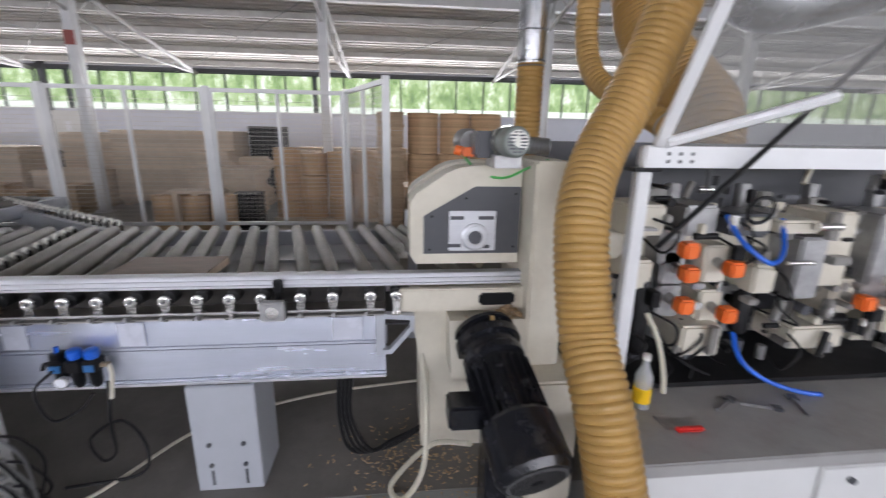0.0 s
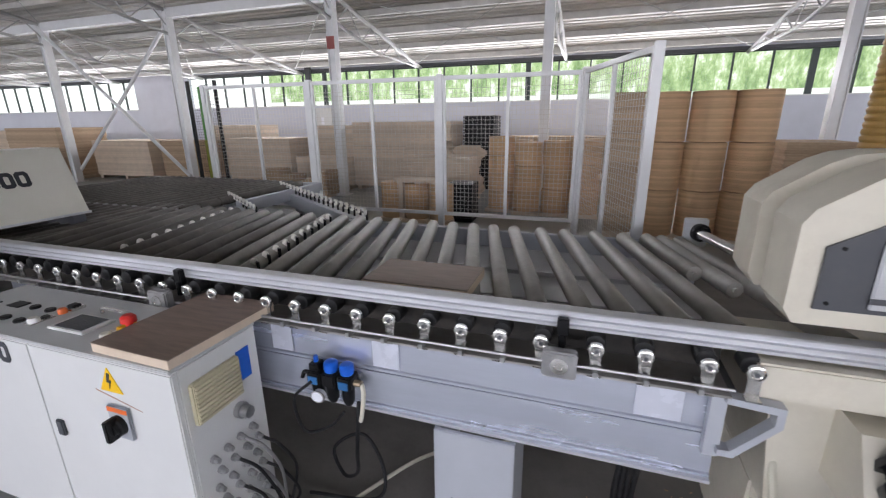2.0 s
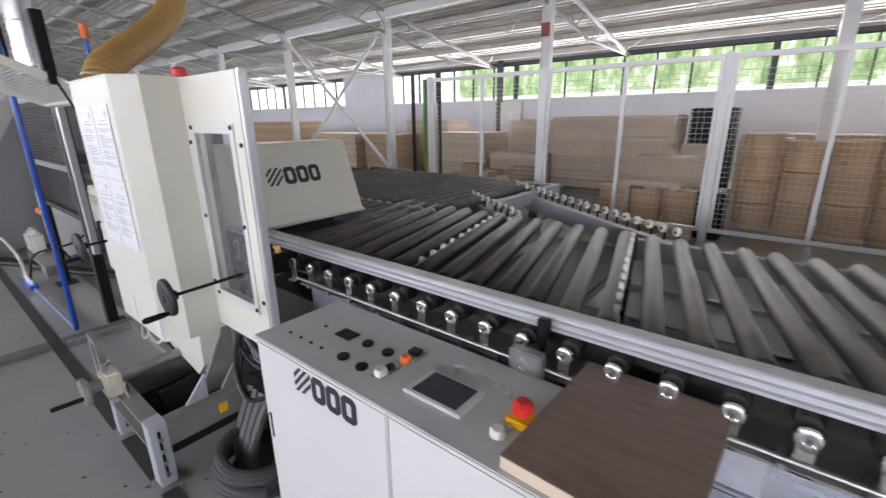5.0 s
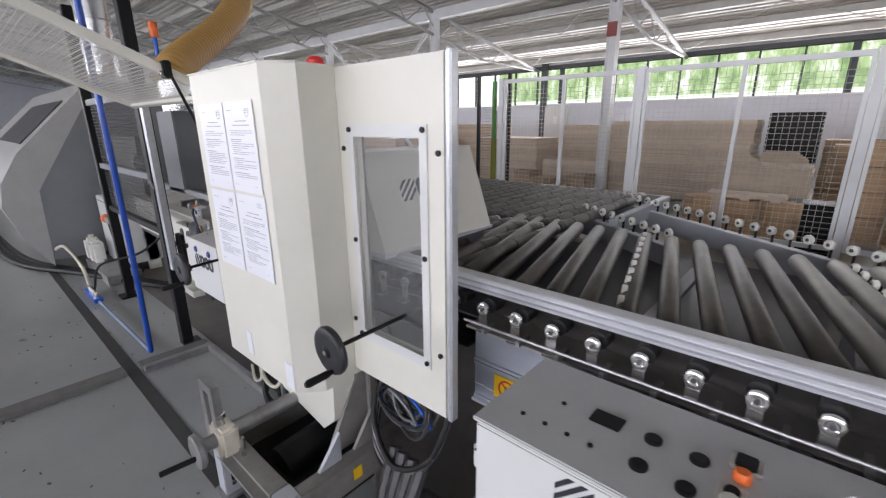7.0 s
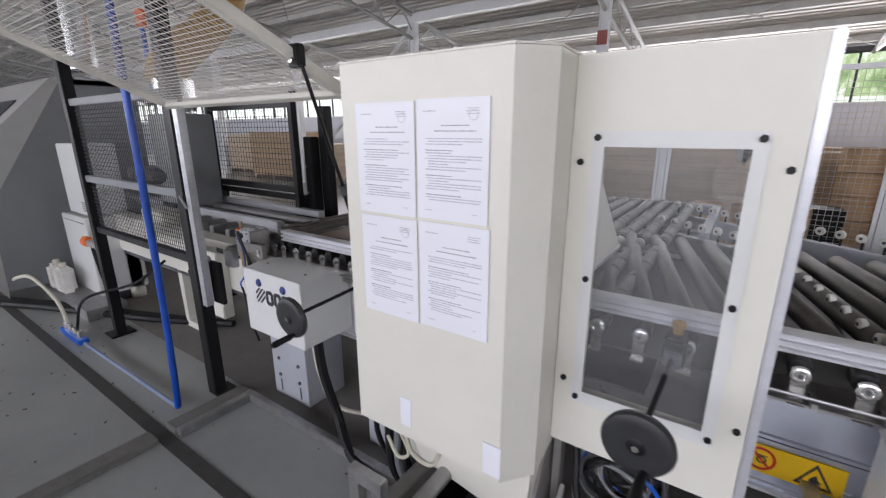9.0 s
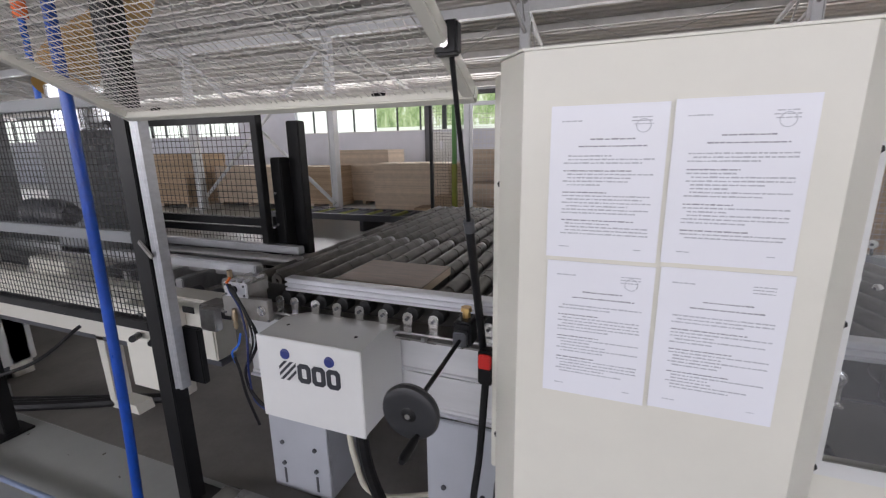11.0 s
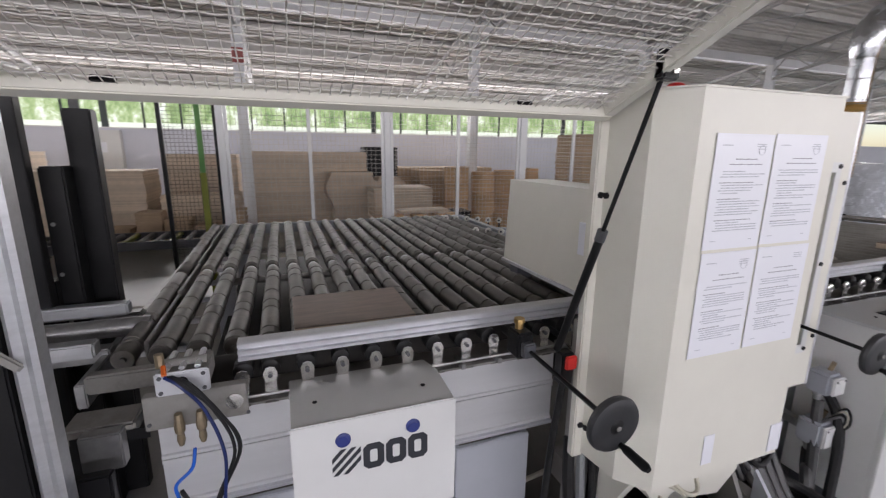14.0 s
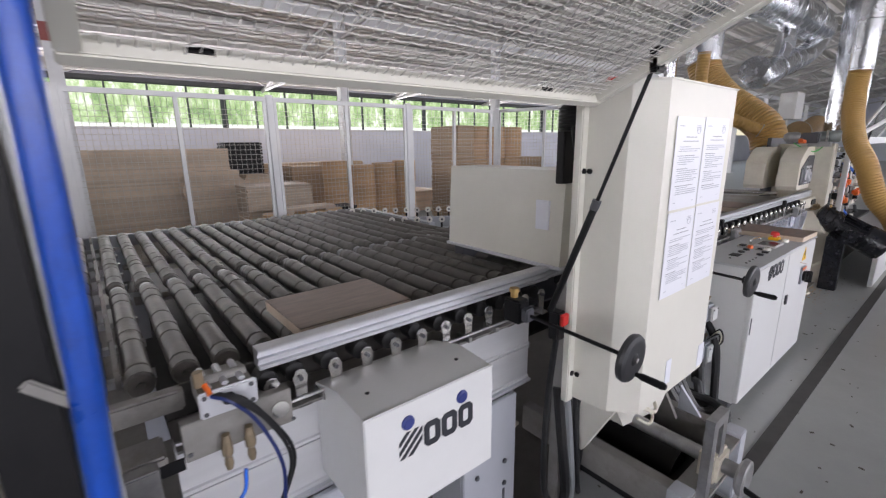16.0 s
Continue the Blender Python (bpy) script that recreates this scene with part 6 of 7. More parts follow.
spiral_hose("spiral_hose", [(1.88, 4.05, 2.76), (1.89, 3.95, 2.5), (1.92, 3.7, 2.2), (1.95, 3.4, 1.97), (1.94, 3.14, 1.74), (1.9, 3.04, 1.45)], 0.23, "amber ribbed hose sweeping down to the machine", 0.04)
spiral_hose("spiral_hose", [(-7.3, 2.6, 1.95), (-7.35, 2.68, 2.1), (-7.5, 2.9, 2.27), (-7.75, 3.25, 2.5), (-8.05, 3.68, 2.88), (-8.3, 4.0, 3.5)], 0.16, "wide amber extraction hose", 0.05)
cl = thing("hose_collar", (-7.3, 2.6, 1.0), "galvanised collar on a dark grey suction box", "duct")
part("pipe", Geo().cyl((-7.3, 2.65, 1.7), (-7.3, 2.65, 1.97), 0.15, 20), GALV, cl)
part("suction_box", Geo().bbox(-7.52, -7.08, 2.5, 2.82, 0.92, 1.7, 0.01), GREYM, cl, "dark grey suction box")
duct(-8.0, 2.25, 2.05, 4.8, 0.14, "galvanised steel duct rising from the far machine")
ol = thing("warning_beacon", (-7.75, 2.68, 1.9), "orange and blue signal tower", "signal lamp")
part("stem", Geo().cyl((-7.75, 2.68, 1.9), (-7.75, 2.68, 2.42), 0.02, 10), BLUEP, ol)
part("lens", Geo().cyl((-7.75, 2.68, 2.42), (-7.75, 2.68, 2.56), 0.04, 14), ORANGE, ol)

# ---- carriage below the cabin ----
cr = thing("adjusting_carriage", (-3.9, 1.75, 0), "grey steel adjusting carriage with bearing block and crank", "carriage")
part("front_channel", Geo().prism([(1.53, 0.19), (1.6, 0.19), (1.6, 0.32), (1.53, 0.32), (1.53, 0.305), (1.585, 0.305), (1.585, 0.205), (1.53, 0.205)], 'x', -4.18, -3.69), WORN, cr)
for xx in (-3.66, -4.2):
    part("side_beam", Geo().bbox(xx, xx + 0.06, 1.6, 2.3, 0.19, 0.32, 0.004), WORN, cr)
    pst = part("corner_post", Geo().bbox(xx - 0.02, xx + 0.06, 1.53, 1.6, 0.0, 0.33, 0.004), GREYSTEEL, cr)
    part("post_slot", Geo().box(xx + 0.0601, xx + 0.063, 1.558, 1.57, 0.05, 0.29), RUBBER, pst)
    for zz in (0.07, 0.13, 0.19, 0.25):
        part("post_bolt", bolt(Geo(), (xx + 0.063, 1.564, zz), (1, 0, 0), 0.011, 0.012), CHROME, pst)
    part("post_foot", Geo().bbox(xx - 0.03, xx + 0.09, 1.515, 1.625, 0.0, 0.012, 0.003), STEEL, pst)
part("slot_bracket", Geo().box(-4.14, -4.1, 1.5, 1.53, 0.3, 0.62).box(-4.05, -4.01, 1.5, 1.53, 0.3, 0.62).box(-4.1, -4.05, 1.5, 1.53, 0.58, 0.62), STEEL, cr, "slotted steel bracket")
part("bearing_block", Geo().bbox(-4.08, -3.96, 1.49, 1.56, 0.33, 0.45, 0.012), BEIGE, cr, "cream cast bearing block")
part("cross_shaft", Geo().cyl((-4.02, 1.44, 0.395), (-4.02, 2.1, 0.41), 0.028, 14), STEEL, cr)
part("lock_knob", Geo().lathe((-4.02, 1.52, 0.45), (-4.02, 1.52, 0.53), [(0, 0.012), (0.03, 0.012), (0.032, 0.02), (0.05, 0.02), (0.055, 0.008), (0.08, 0.008)], 10), CHROME, cr)
part("hand_crank", Geo().lathe((-4.02, 1.44, 0.385), (-4.02, 1.4, 0.385), [(0, 0.03), (0.0, 0.055), (0.01, 0.068), (0.026, 0.066), (0.03, 0.054), (0.024, 0.03)], 28), STEEL, cr, "grey crank wheel")
part("crank_grip", Geo().cyl((-4.03, 1.43, 0.35), (-4.06, 1.3, 0.34), 0.011, 10), BLACKP, cr)
part("drive_motor", Geo().cyl((-3.9, 1.68, 0.2), (-3.9, 2.1, 0.24), 0.09, 18), BLACKP, cr)
part("web_plate", Geo().prism([(1.78, 0.3), (2.1, 0.3), (2.1, 0.62), (1.95, 0.62)], 'x', -3.72, -3.7), WORN, cr)
part("dark_sump", Geo().box(-4.13, -3.67, 1.62, 2.1, 0.1, 0.2), RUBBER, cr)
part("angle_lug", Geo().prism([(1.86, 0.32), (1.96, 0.32), (1.96, 0.46)], 'x', -3.655, -3.64), WORN, cr)
part("angle_lug", Geo().prism([(1.7, 0.32), (1.8, 0.32), (1.8, 0.44)], 'x', -3.655, -3.64), GREYSTEEL, cr)
part("clamp_bolt", Geo().cyl((-3.95, 1.56, 0.32), (-3.95, 1.56, 0.4), 0.01, 8), CHROME, cr)
part("hazard_tag", Geo().box(-3.601, -3.597, 1.82, 1.86, 0.23, 0.28), YELLOW, cr, "small yellow tag")
for k in range(5):
    z = 0.28 + 0.05 * k
    cable([(-3.62, 1.98 + 0.01 * k, 0.6), (-3.58, 1.92, 0.45 - 0.03 * k), (-3.45, 1.9 + 0.015 * k, 0.33 - 0.03 * k), (-3.3, 1.95, 0.42), (-3.28, 2.05, 0.6)], 0.011, STEEL if k % 2 else RUBBER, "loop of machine cable under the cabin door")
for k in range(4):
    cable([(-3.5 + 0.05 * k, 1.95, 0.36), (-3.45 + 0.04 * k, 1.83, 0.16), (-3.3 + 0.04 * k, 1.8, 0.05 + 0.02 * k), (-3.1, 1.9 + 0.03 * k, 0.05), (-3.02, 2.08, 0.06)], 0.026, CONDUIT, "thick dark grey corrugated conduit on the floor")
for k in range(3):
    cable([(-4.3 + 0.05 * k, 1.98, 0.6), (-4.32 + 0.05 * k, 1.96, 0.35), (-4.3 + 0.06 * k, 2.0, 0.12), (-4.2 + 0.1 * k, 2.1, 0.04)], 0.018, RUBBER, "black conduit below the cabin")
cable([(-4.15, 1.78, 0.6), (-4.1, 1.74, 0.53), (-4.02, 1.75, 0.5), (-4.0, 1.79, 0.56)], 0.008, CABLEW, "short cream cable loop")

# cables and dust under the roller conveyor
cable([(-1.62, 2.1, 0.015), (-1.45, 2.15, 0.015), (-1.2, 2.55, 0.015), (-0.9, 2.75, 0.015), (-0.45, 2.9, 0.015), (0.2, 3.0, 0.015)], 0.009, CABLEW, "cream cable lying on the floor")
cable([(-1.28, 2.14, 0.6), (-1.29, 2.12, 0.4), (-1.35, 2.2, 0.2), (-1.45, 2.25, 0.12), (-1.52, 2.3, 0.2), (-1.4, 2.35, 0.26), (-1.28, 2.3, 0.15), (-1.3, 2.25, 0.03), (-1.6, 2.2, 0.02)], 0.008, RUBBER, "thin black air hose looping below the regulator")
cable([(-1.45, 2.1, 0.68), (-1.52, 2.08, 0.6), (-1.5, 2.1, 0.45), (-1.4, 2.12, 0.48), (-1.34, 2.13, 0.55)], 0.006, RUBBER, "thin black air hose below the regulator")
for k in range(4):
    cable([(-0.35 + 0.02 * k, 2.3, 0.5), (-0.36 + 0.02 * k, 2.3, 0.25), (-0.3 + 0.03 * k, 2.3, 0.05), (-0.1, 2.35, 0.03 + 0.01 * k), (0.1, 2.45, 0.08)], 0.01, RUBBER, "black cable hanging to the floor")
cable([(0.05, 2.25, 0.62), (0.07, 2.2, 0.4), (0.05, 2.1, 0.1), (-0.05, 2.0, 0.02), (-0.1, 2.1, 0.02), (0.1, 2.25, 0.1), (0.25, 2.0, 0.3)], 0.013, CABLEW, "cream conduit drooping to the floor")
g = Geo()
rr = random.Random(5)
for i in range(420):
    x, yy = rr.gauss(0.05, 0.22), rr.gauss(2.25, 0.2)
    s = rr.uniform(0.003, 0.012)
    m = pose(x, yy, 0.004, rr.uniform(-20, 20), rr.uniform(-20, 20), rr.uniform(0, 360))
    g.box(-s, s, -s * 0.35, s * 0.35, -0.001, 0.0015, m)
for i in range(380):
    x, yy = rr.gauss(0.41, 0.055), rr.uniform(2.125, 2.178)
    if not 0.2 < x < 0.49:
        continue
    s = rr.uniform(0.004, 0.012)
    top = 0.843 + 0.05 * math.exp(-((x - 0.43) / 0.05) ** 2) * rr.random()
    g.box(-s, s, -s * 0.35, s * 0.35, -0.001, 0.0015, pose(x, yy, top, rr.uniform(-40, 40), rr.uniform(-40, 40), rr.uniform(0, 360)))
solo("wood_shavings", g, CHIPS, "pale wood shavings scattered on the floor", "shavings", "", "stuff", (0, 2.2, 0))

FDEB = mat("dark_crumbs", (0.09, 0.075, 0.06), 0.8)
for k in range(4):
    cl_ = thing("hose_coil", (-3.36, 1.88, 0.03 + 0.045 * k), "coil of thick dark grey corrugated hose on the floor", "hose", "hose coils")
    part("loop", Geo().ring((-3.36 + 0.015 * k, 1.88 - 0.01 * k, 0.03 + 0.045 * k), (0.15 * (k % 2), 0.16 - 0.05 * k, 1), 0.2 - 0.016 * k, 0.027, 36, 10), CONDUIT, cl_)
g = Geo()
rr = random.Random(21)
for i in range(260):
    x, yy = rr.uniform(-8.5, 1.0), rr.uniform(0.1, 2.0)
    s = rr.uniform(0.003, 0.011)
    g.box(-s, s, -s * rr.uniform(0.25, 0.6), s * 0.4, 0.0, 0.003, pose(x, yy, 0.0005, 0, 0, rr.uniform(0, 360)))
solo("floor_debris", g, FDEB, "small dark chips and crumbs on the floor", "debris", "", "stuff", (-3, 1, 0))

# ---- floor channels ----
FDARK = mat("dark_floor_seam", (0.06, 0.058, 0.055), 0.7, 0, 0.3, 10)
structure("trim_floor_seam", Geo().box(-9.0, 4.5, 1.515, 1.585, 0.0, 0.004), FDARK, "dark worn cable slot along the floor", "floor trim")
structure("trim_floor_slot", Geo().box(-11.0, 4.5, 0.05, 0.09, 0.0, 0.003), FDARK, "dark joint in the concrete", "floor trim")
chn = thing("cable_channel", (-5.65, 1.0, 0), "low grey steel cable channel on the floor", "cable channel")
CHN = mat("dusty_steel_channel", (0.2, 0.195, 0.18), 0.6, 0.2, 0.2, 12, 0.1, 60, 0.3, (0.1, 0.09, 0.08))
part("cover", Geo().bbox(-5.71, -5.6, -2.0, 1.51, 0.0, 0.035, 0.006), CHN, chn)
part("cover", Geo().bbox(-5.71, -5.6, 1.59, 2.03, 0.0, 0.035, 0.006), CHN, chn)
part("edge_angle", Geo().bbox(-5.6, -4.3, 1.99, 2.03, 0.0, 0.05, 0.004), STEEL, chn)
part("edge_angle", Geo().bbox(-5.6, -5.55, 1.6, 1.99, 0.0, 0.045, 0.004), STEEL, chn)

# ---- edge banding machine at the conveyor's end ----
eb = thing("edge_banding_machine", (0.6, 2.4, 0), "beige edge banding machine with rounded pressure heads", "machine")


def head(y0, y1):
    prof = [(0.02, 1.06), (-0.005, 1.1), (-0.005, 1.335), (0.02, 1.375), (0.15, 1.465), (0.21, 1.49), (0.29, 1.5), (0.49, 1.5), (0.49, 1.06)]
    return part("pressure_head", Geo().prism(prof, 'y', y0, y1), BEIGE, eb, "beige rounded pressure head housing")


h1 = head(2.262, 2.44)
head(2.56, 2.74)
part("dark_panel", Geo().prism([(0.055, 1.11), (0.055, 1.28), (0.28, 1.41), (0.485, 1.41), (0.485, 1.11)], 'y', 2.25, 2.261), DARKGREY, h1, "dark grey front panel")
part("flange_plate", Geo().bbox(0.165, 0.375, 2.238, 2.25, 1.125, 1.305, 0.004), ALU, h1, "square aluminium bearing plate")
part("flange_boss", Geo().lathe((0.28, 2.238, 1.19), (0.28, 2.215, 1.19), [(0, 0.062), (0.012, 0.06), (0.016, 0.05), (0.022, 0.05), (0.023, 0.032), (0.012, 0.03)], 24), ALU, h1)
part("bore", Geo().cyl((0.28, 2.228, 1.19), (0.28, 2.222, 1.19), 0.03, 20), DARKGREY, h1)
for xx, zz, w in ((0.2, 1.275, 0.03), (0.33, 1.275, 0.035), (0.19, 1.15, 0.03), (0.32, 1.145, 0.03)):
    part("slot", Geo().bbox(xx - w, xx + w, 2.234, 2.2375, zz - 0.008, zz + 0.008, 0.0015), DARKGREY, h1)
for xx, zz in ((0.09, 1.28), (0.08, 1.13), (0.46, 1.38), (0.24, 1.36), (0.46, 1.14)):
    part("screw", bolt(Geo(), (xx, 2.25, zz), (0, -1, 0), 0.006, 0.004), BLACKP, h1)
part("white_upright", Geo().bbox(0.5, 0.66, 2.1, 2.6, 0.3, 1.53, 0.01), BEIGE, eb)
part("bed_front", Geo().bbox(-0.06, 0.55, 2.18, 2.22, 0.86, 0.965, 0.006), BEIGE, eb)
part("black_slot", Geo().bbox(0.3, 0.46, 2.17, 2.18, 0.89, 0.945, 0.01), BLACKP, eb)
part("base_body", Geo().prism([(0.0, 0.86), (0.5, 0.86), (0.5, 0.2), (0.25, 0.2), (0.05, 0.45)], 'y', 2.24, 2.75), BEIGE, eb)
part("chip_chute", Geo().prism([(2.0, 0.62), (2.24, 0.62), (2.24, 0.84), (2.12, 0.84)], 'x', 0.16, 0.5), BEIGE, eb)
part("lower_block", Geo().bbox(0.5, 0.72, 1.95, 2.3, 0.0, 0.62, 0.012), BEIGE, eb)
part("pedestal", Geo().bbox(0.05, 0.5, 2.35, 2.8, 0.0, 0.45, 0.01), BEIGE, eb)
part("pressure_beam", Geo().bbox(0.45, 3.4, 2.3, 2.6, 1.06, 1.2, 0.01), BEIGE, eb)
part("back_wall", Geo().box(0.7, 3.6, 2.72, 2.76, 0.3, 1.6), DARKGREY, eb)
bedm = part("work_bed", Geo().bbox(0.74, 3.6, 1.59, 2.06, 0.44, 0.5, 0.006), mat("worn_grey_tray", (0.36, 0.355, 0.345), 0.5, 0.1, 0.12, 6, 0.04, 60, 0.4, (0.2, 0.17, 0.14)), eb, "grey steel tool tray")
part("front_cover", Geo().bbox(0.74, 3.6, 1.62, 1.66, 0.0, 0.44, 0.006), CABW, eb)
part("drawer", Geo().bbox(1.55, 2.3, 1.605, 1.62, 0.1, 0.42, 0.006), CABW, eb, "pale drawer front")
part("drawer_lock", Geo().cyl((1.68, 1.605, 0.36), (1.68, 1.59, 0.36), 0.014, 12), DARKGREY, eb)
part("bed_slot", Geo().box(0.8, 3.5, 2.06, 2.7, 0.3, 0.52), RUBBER, eb)
ugl = part("guard_upright", Geo().bbox(0.885, 0.945, 2.02, 2.07, 0.62, 1.5, 0.006), WHITE, eb, "white guard upright")
part("upright_cap", Geo().bbox(0.86, 0.97, 2.0, 2.09, 1.5, 1.515, 0.004), BLACKP, ugl)
part("guard_beam", Geo().bbox(0.9, 3.6, 2.02, 2.08, 1.515, 1.6, 0.008), WHITE, eb, "white horizontal guard beam")
for i in range(3):
    for j in range(2):
        part("beam_hole", Geo().cyl((1.0 + i * 0.05, 2.02, 1.54 + j * 0.03), (1.0 + i * 0.05, 2.018, 1.54 + j * 0.03), 0.008, 10), DARKGREY, eb)
gf = part("guard_arm", Geo().bbox(0.93, 0.98, 0.0, 0.9, -0.012, 0.012, 0.004, pose(0, 2.02, 1.6, 118, 0, 0)), WHITE, eb, "raised white guard arm")
part("guard_arm", Geo().bbox(2.4, 2.45, 0.0, 0.9, -0.012, 0.012, 0.004, pose(0, 2.02, 1.6, 118, 0, 0)), WHITE, eb, "raised white guard arm")
part("guard_brace", Geo().cyl((0.97, 2.0, 1.612), (1.5, 1.86, 1.785), 0.022, 8), WHITE, eb, "grey diagonal guard brace")
gs = part("guard_sheet", Geo().box(0.98, 2.4, 0.0, 0.9, -0.003, 0.003, pose(0, 2.02, 1.6, 118, 0, 0)), DUSTY, gf, "dusty clear plastic sheet")
gs.visible_shadow = False
part("guard_strut", Geo().cyl((0.98, 1.98, 1.2), (1.75, 1.95, 2.0), 0.011, 10), BLACKP, eb, "black gas strut")
# trimming units in the bay
rr = random.Random(11)
for i, (x, z) in enumerate(((1.2, 1.16), (1.43, 1.07), (1.22, 0.9), (1.44, 0.85), (1.22, 1.05), (2.14, 0.89), (2.35, 0.9))):
    u = part("orange_knob", Geo().bbox(x - 0.035, x + 0.035, 2.05, 2.12, z - 0.035, z + 0.035, 0.01), ORANGE, eb)
    part("spindle", Geo().cyl((x - 0.02, 2.12, z), (x + 0.02, 2.35, z + 0.02), 0.022, 10), STEEL, eb)
    part("unit_block", Geo().bbox(x - 0.07, x + 0.05, 2.18, 2.42, z - 0.1, z + 0.08, 0.01), BEIGE if i % 2 else STEEL, eb)
for x, z, w, h, mt in ((1.08, 0.62, 0.09, 0.4, BLACKP), (1.05, 0.95, 0.1, 0.14, BEIGE), (1.65, 0.68, 0.09, 0.24, BLACKP), (1.66, 0.92, 0.12, 0.14, BEIGE), (2.0, 0.95, 0.16, 0.36, BEIGE), (1.55, 1.2, 0.2, 0.1, DARKGREY), (1.85, 0.9, 0.14, 0.3, STEEL), (2.3, 0.9, 0.2, 0.4, STEEL), (1.3, 1.2, 0.16, 0.14, STEEL), (1.05, 1.2, 0.18, 0.14, BEIGE), (1.75, 1.22, 0.2, 0.06, BEIGE), (2.5, 0.7, 0.3, 0.6, BEIGE), (1.36, 0.62, 0.2, 0.16, BEIGE), (2.05, 0.6, 0.3, 0.12, BEIGE), (2.9, 0.8, 0.3, 0.5, STEEL)):
    y0 = rr.uniform(2.1, 2.2)
    if mt is BLACKP:
        part("spindle_motor", Geo().lathe((x, y0 + 0.05, z), (x, y0 + 0.05, z + h), [(0, w * 0.35), (0.02, w * 0.5), (h - 0.04, w * 0.5), (h, w * 0.3)], 16), mt, eb)
    else:
        part("trim_unit", Geo().bbox(x - w / 2, x + w / 2, y0, y0 + 0.25, z, z + h, 0.012), mt, eb)
part("counter_wheel", Geo().ring((1.52, 2.1, 1.33), (0, 1, 0.2), 0.06, 0.008), BLACKP, eb)
cable([(1.4, 2.15, 1.3), (1.42, 2.05, 1.2), (1.52, 2.0, 1.12), (1.62, 2.05, 1.16), (1.68, 2.15, 1.28)], 0.011, BLUEP, "blue air hose in the machine bay", "air_hose")
cable([(1.5, 2.1, 0.75), (1.5, 2.02, 0.65), (1.6, 1.98, 0.57), (1.75, 1.95, 0.52), (1.85, 1.93, 0.512)], 0.011, BLUEP, "blue air hose lying on the tray", "air_hose")
cable([(1.06, 2.1, 0.86), (1.1, 2.05, 0.75), (1.13, 2.02, 0.6), (1.13, 2.0, 0.51)], 0.012, CABLEW, "cream cable in the machine bay")
for i in range(16):
    x, z = rr.uniform(1.0, 2.4), rr.uniform(0.6, 1.3)
    cable([(x, 2.2, z), (x + rr.uniform(-.1, .1), 2.1, z - 0.05), (x + rr.uniform(-.15, .15), 2.12, z - 0.15), (x + rr.uniform(-.1, .1), 2.3, z - 0.1)], 0.006, RUBBER, "thin black machine cable")
for i in range(230):
    x, z, yy = rr.uniform(0.98, 2.7), rr.uniform(0.53, 1.42), rr.uniform(2.06, 2.5)
    mt = (STEEL, WORN, BEIGE, BLACKP, CHROME, DARKGREY, WORN, BLACKP)[rr.randrange(8)]
    if rr.random() < 0.5:
        a = rr.choice(((1, 0, 0), (0, 1, 0), (0, 0, 1), (0.5, 0.3, 0.8)))
        L = rr.uniform(0.04, 0.14)
        part("spindle", Geo().cyl((x, yy, z), Vector((x, yy, z)) + Vector(a) * L, rr.uniform(0.008, 0.028), 12), mt, eb)
    else:
        w, d, h = rr.uniform(0.01, 0.05), rr.uniform(0.02, 0.08), rr.uniform(0.012, 0.08)
        part("fitting", Geo().bbox(x - w, x + w, yy, yy + d, z, z + h, 0.005), mt, eb)
for i in range(5):
    part("mounting_bar", Geo().bbox(0.95 + i * 0.4, 1.01 + i * 0.4, 2.5, 2.56, 0.5, 1.4, 0.006), STEEL, eb)
for i in range(3):
    part("mounting_rail", Geo().bbox(0.9, 3.2, 2.44, 2.5, 0.58 + i * 0.32, 0.64 + i * 0.32, 0.006), BEIGE if i == 1 else STEEL, eb)
# top motor of the pressure head
tm = thing("feed_motor", (0.4, 2.2, 1.5), "grey electric motor with ribbed fan cover", "motor")
part("housing", Geo().lathe((0.4, 2.05, 1.605), (0.36, 2.32, 1.6), [(0, 0.05), (0.004, 0.056), (0.012, 0.06), (0.08, 0.06), (0.085, 0.054), (0.22, 0.052), (0.26, 0.04)], 24), MOTORG, tm, "grey-green motor housing")
MF = face_map((0.4, 2.0495, 1.605), (0.989, 0.146, 0), (0, 0, 1))
fg = part("fan_grille", Geo().lathe((0.4, 2.052, 1.605), (0.4004, 2.049, 1.605), [(0, 0.047), (0.002, 0.045), (0.0025, 0.001)], 24), PLASTW, tm, "pale slotted fan grille")
for q in range(-3, 4):
    hw = math.sqrt(max(0.0001, 0.041 ** 2 - (q * 0.0125) ** 2))
    for sg in (-1, 1):
        part("grille_slot", Geo().box(min(sg * hw, sg * 0.012 if abs(q) < 2 else sg * 0.004), max(sg * hw, sg * 0.012 if abs(q) < 2 else sg * 0.004), q * 0.0125 - 0.0032, q * 0.0125 + 0.0032, 0.0005, 0.0016, MF), DARKGREY, fg)
part("flange_ring", Geo().lathe((0.385, 2.15, 1.604), (0.38, 2.175, 1.603), [(0, 0.05), (0.0, 0.065), (0.02, 0.065), (0.02, 0.05)], 24), CHROME, tm)
part("foot", Geo().box(0.33, 0.44, 2.12, 2.3, 1.5, 1.55), STEEL, tm)
part("gearbox", Geo().bbox(0.265, 0.345, 2.2, 2.36, 1.535, 1.645, 0.012), DARKGREY, tm)
part("gear_cover", Geo().lathe((0.27, 2.36, 1.6), (0.25, 2.5, 1.6), [(0, 0.045), (0.03, 0.055), (0.1, 0.055), (0.14, 0.03)], 18), STEEL, tm, "bare metal rear cover")
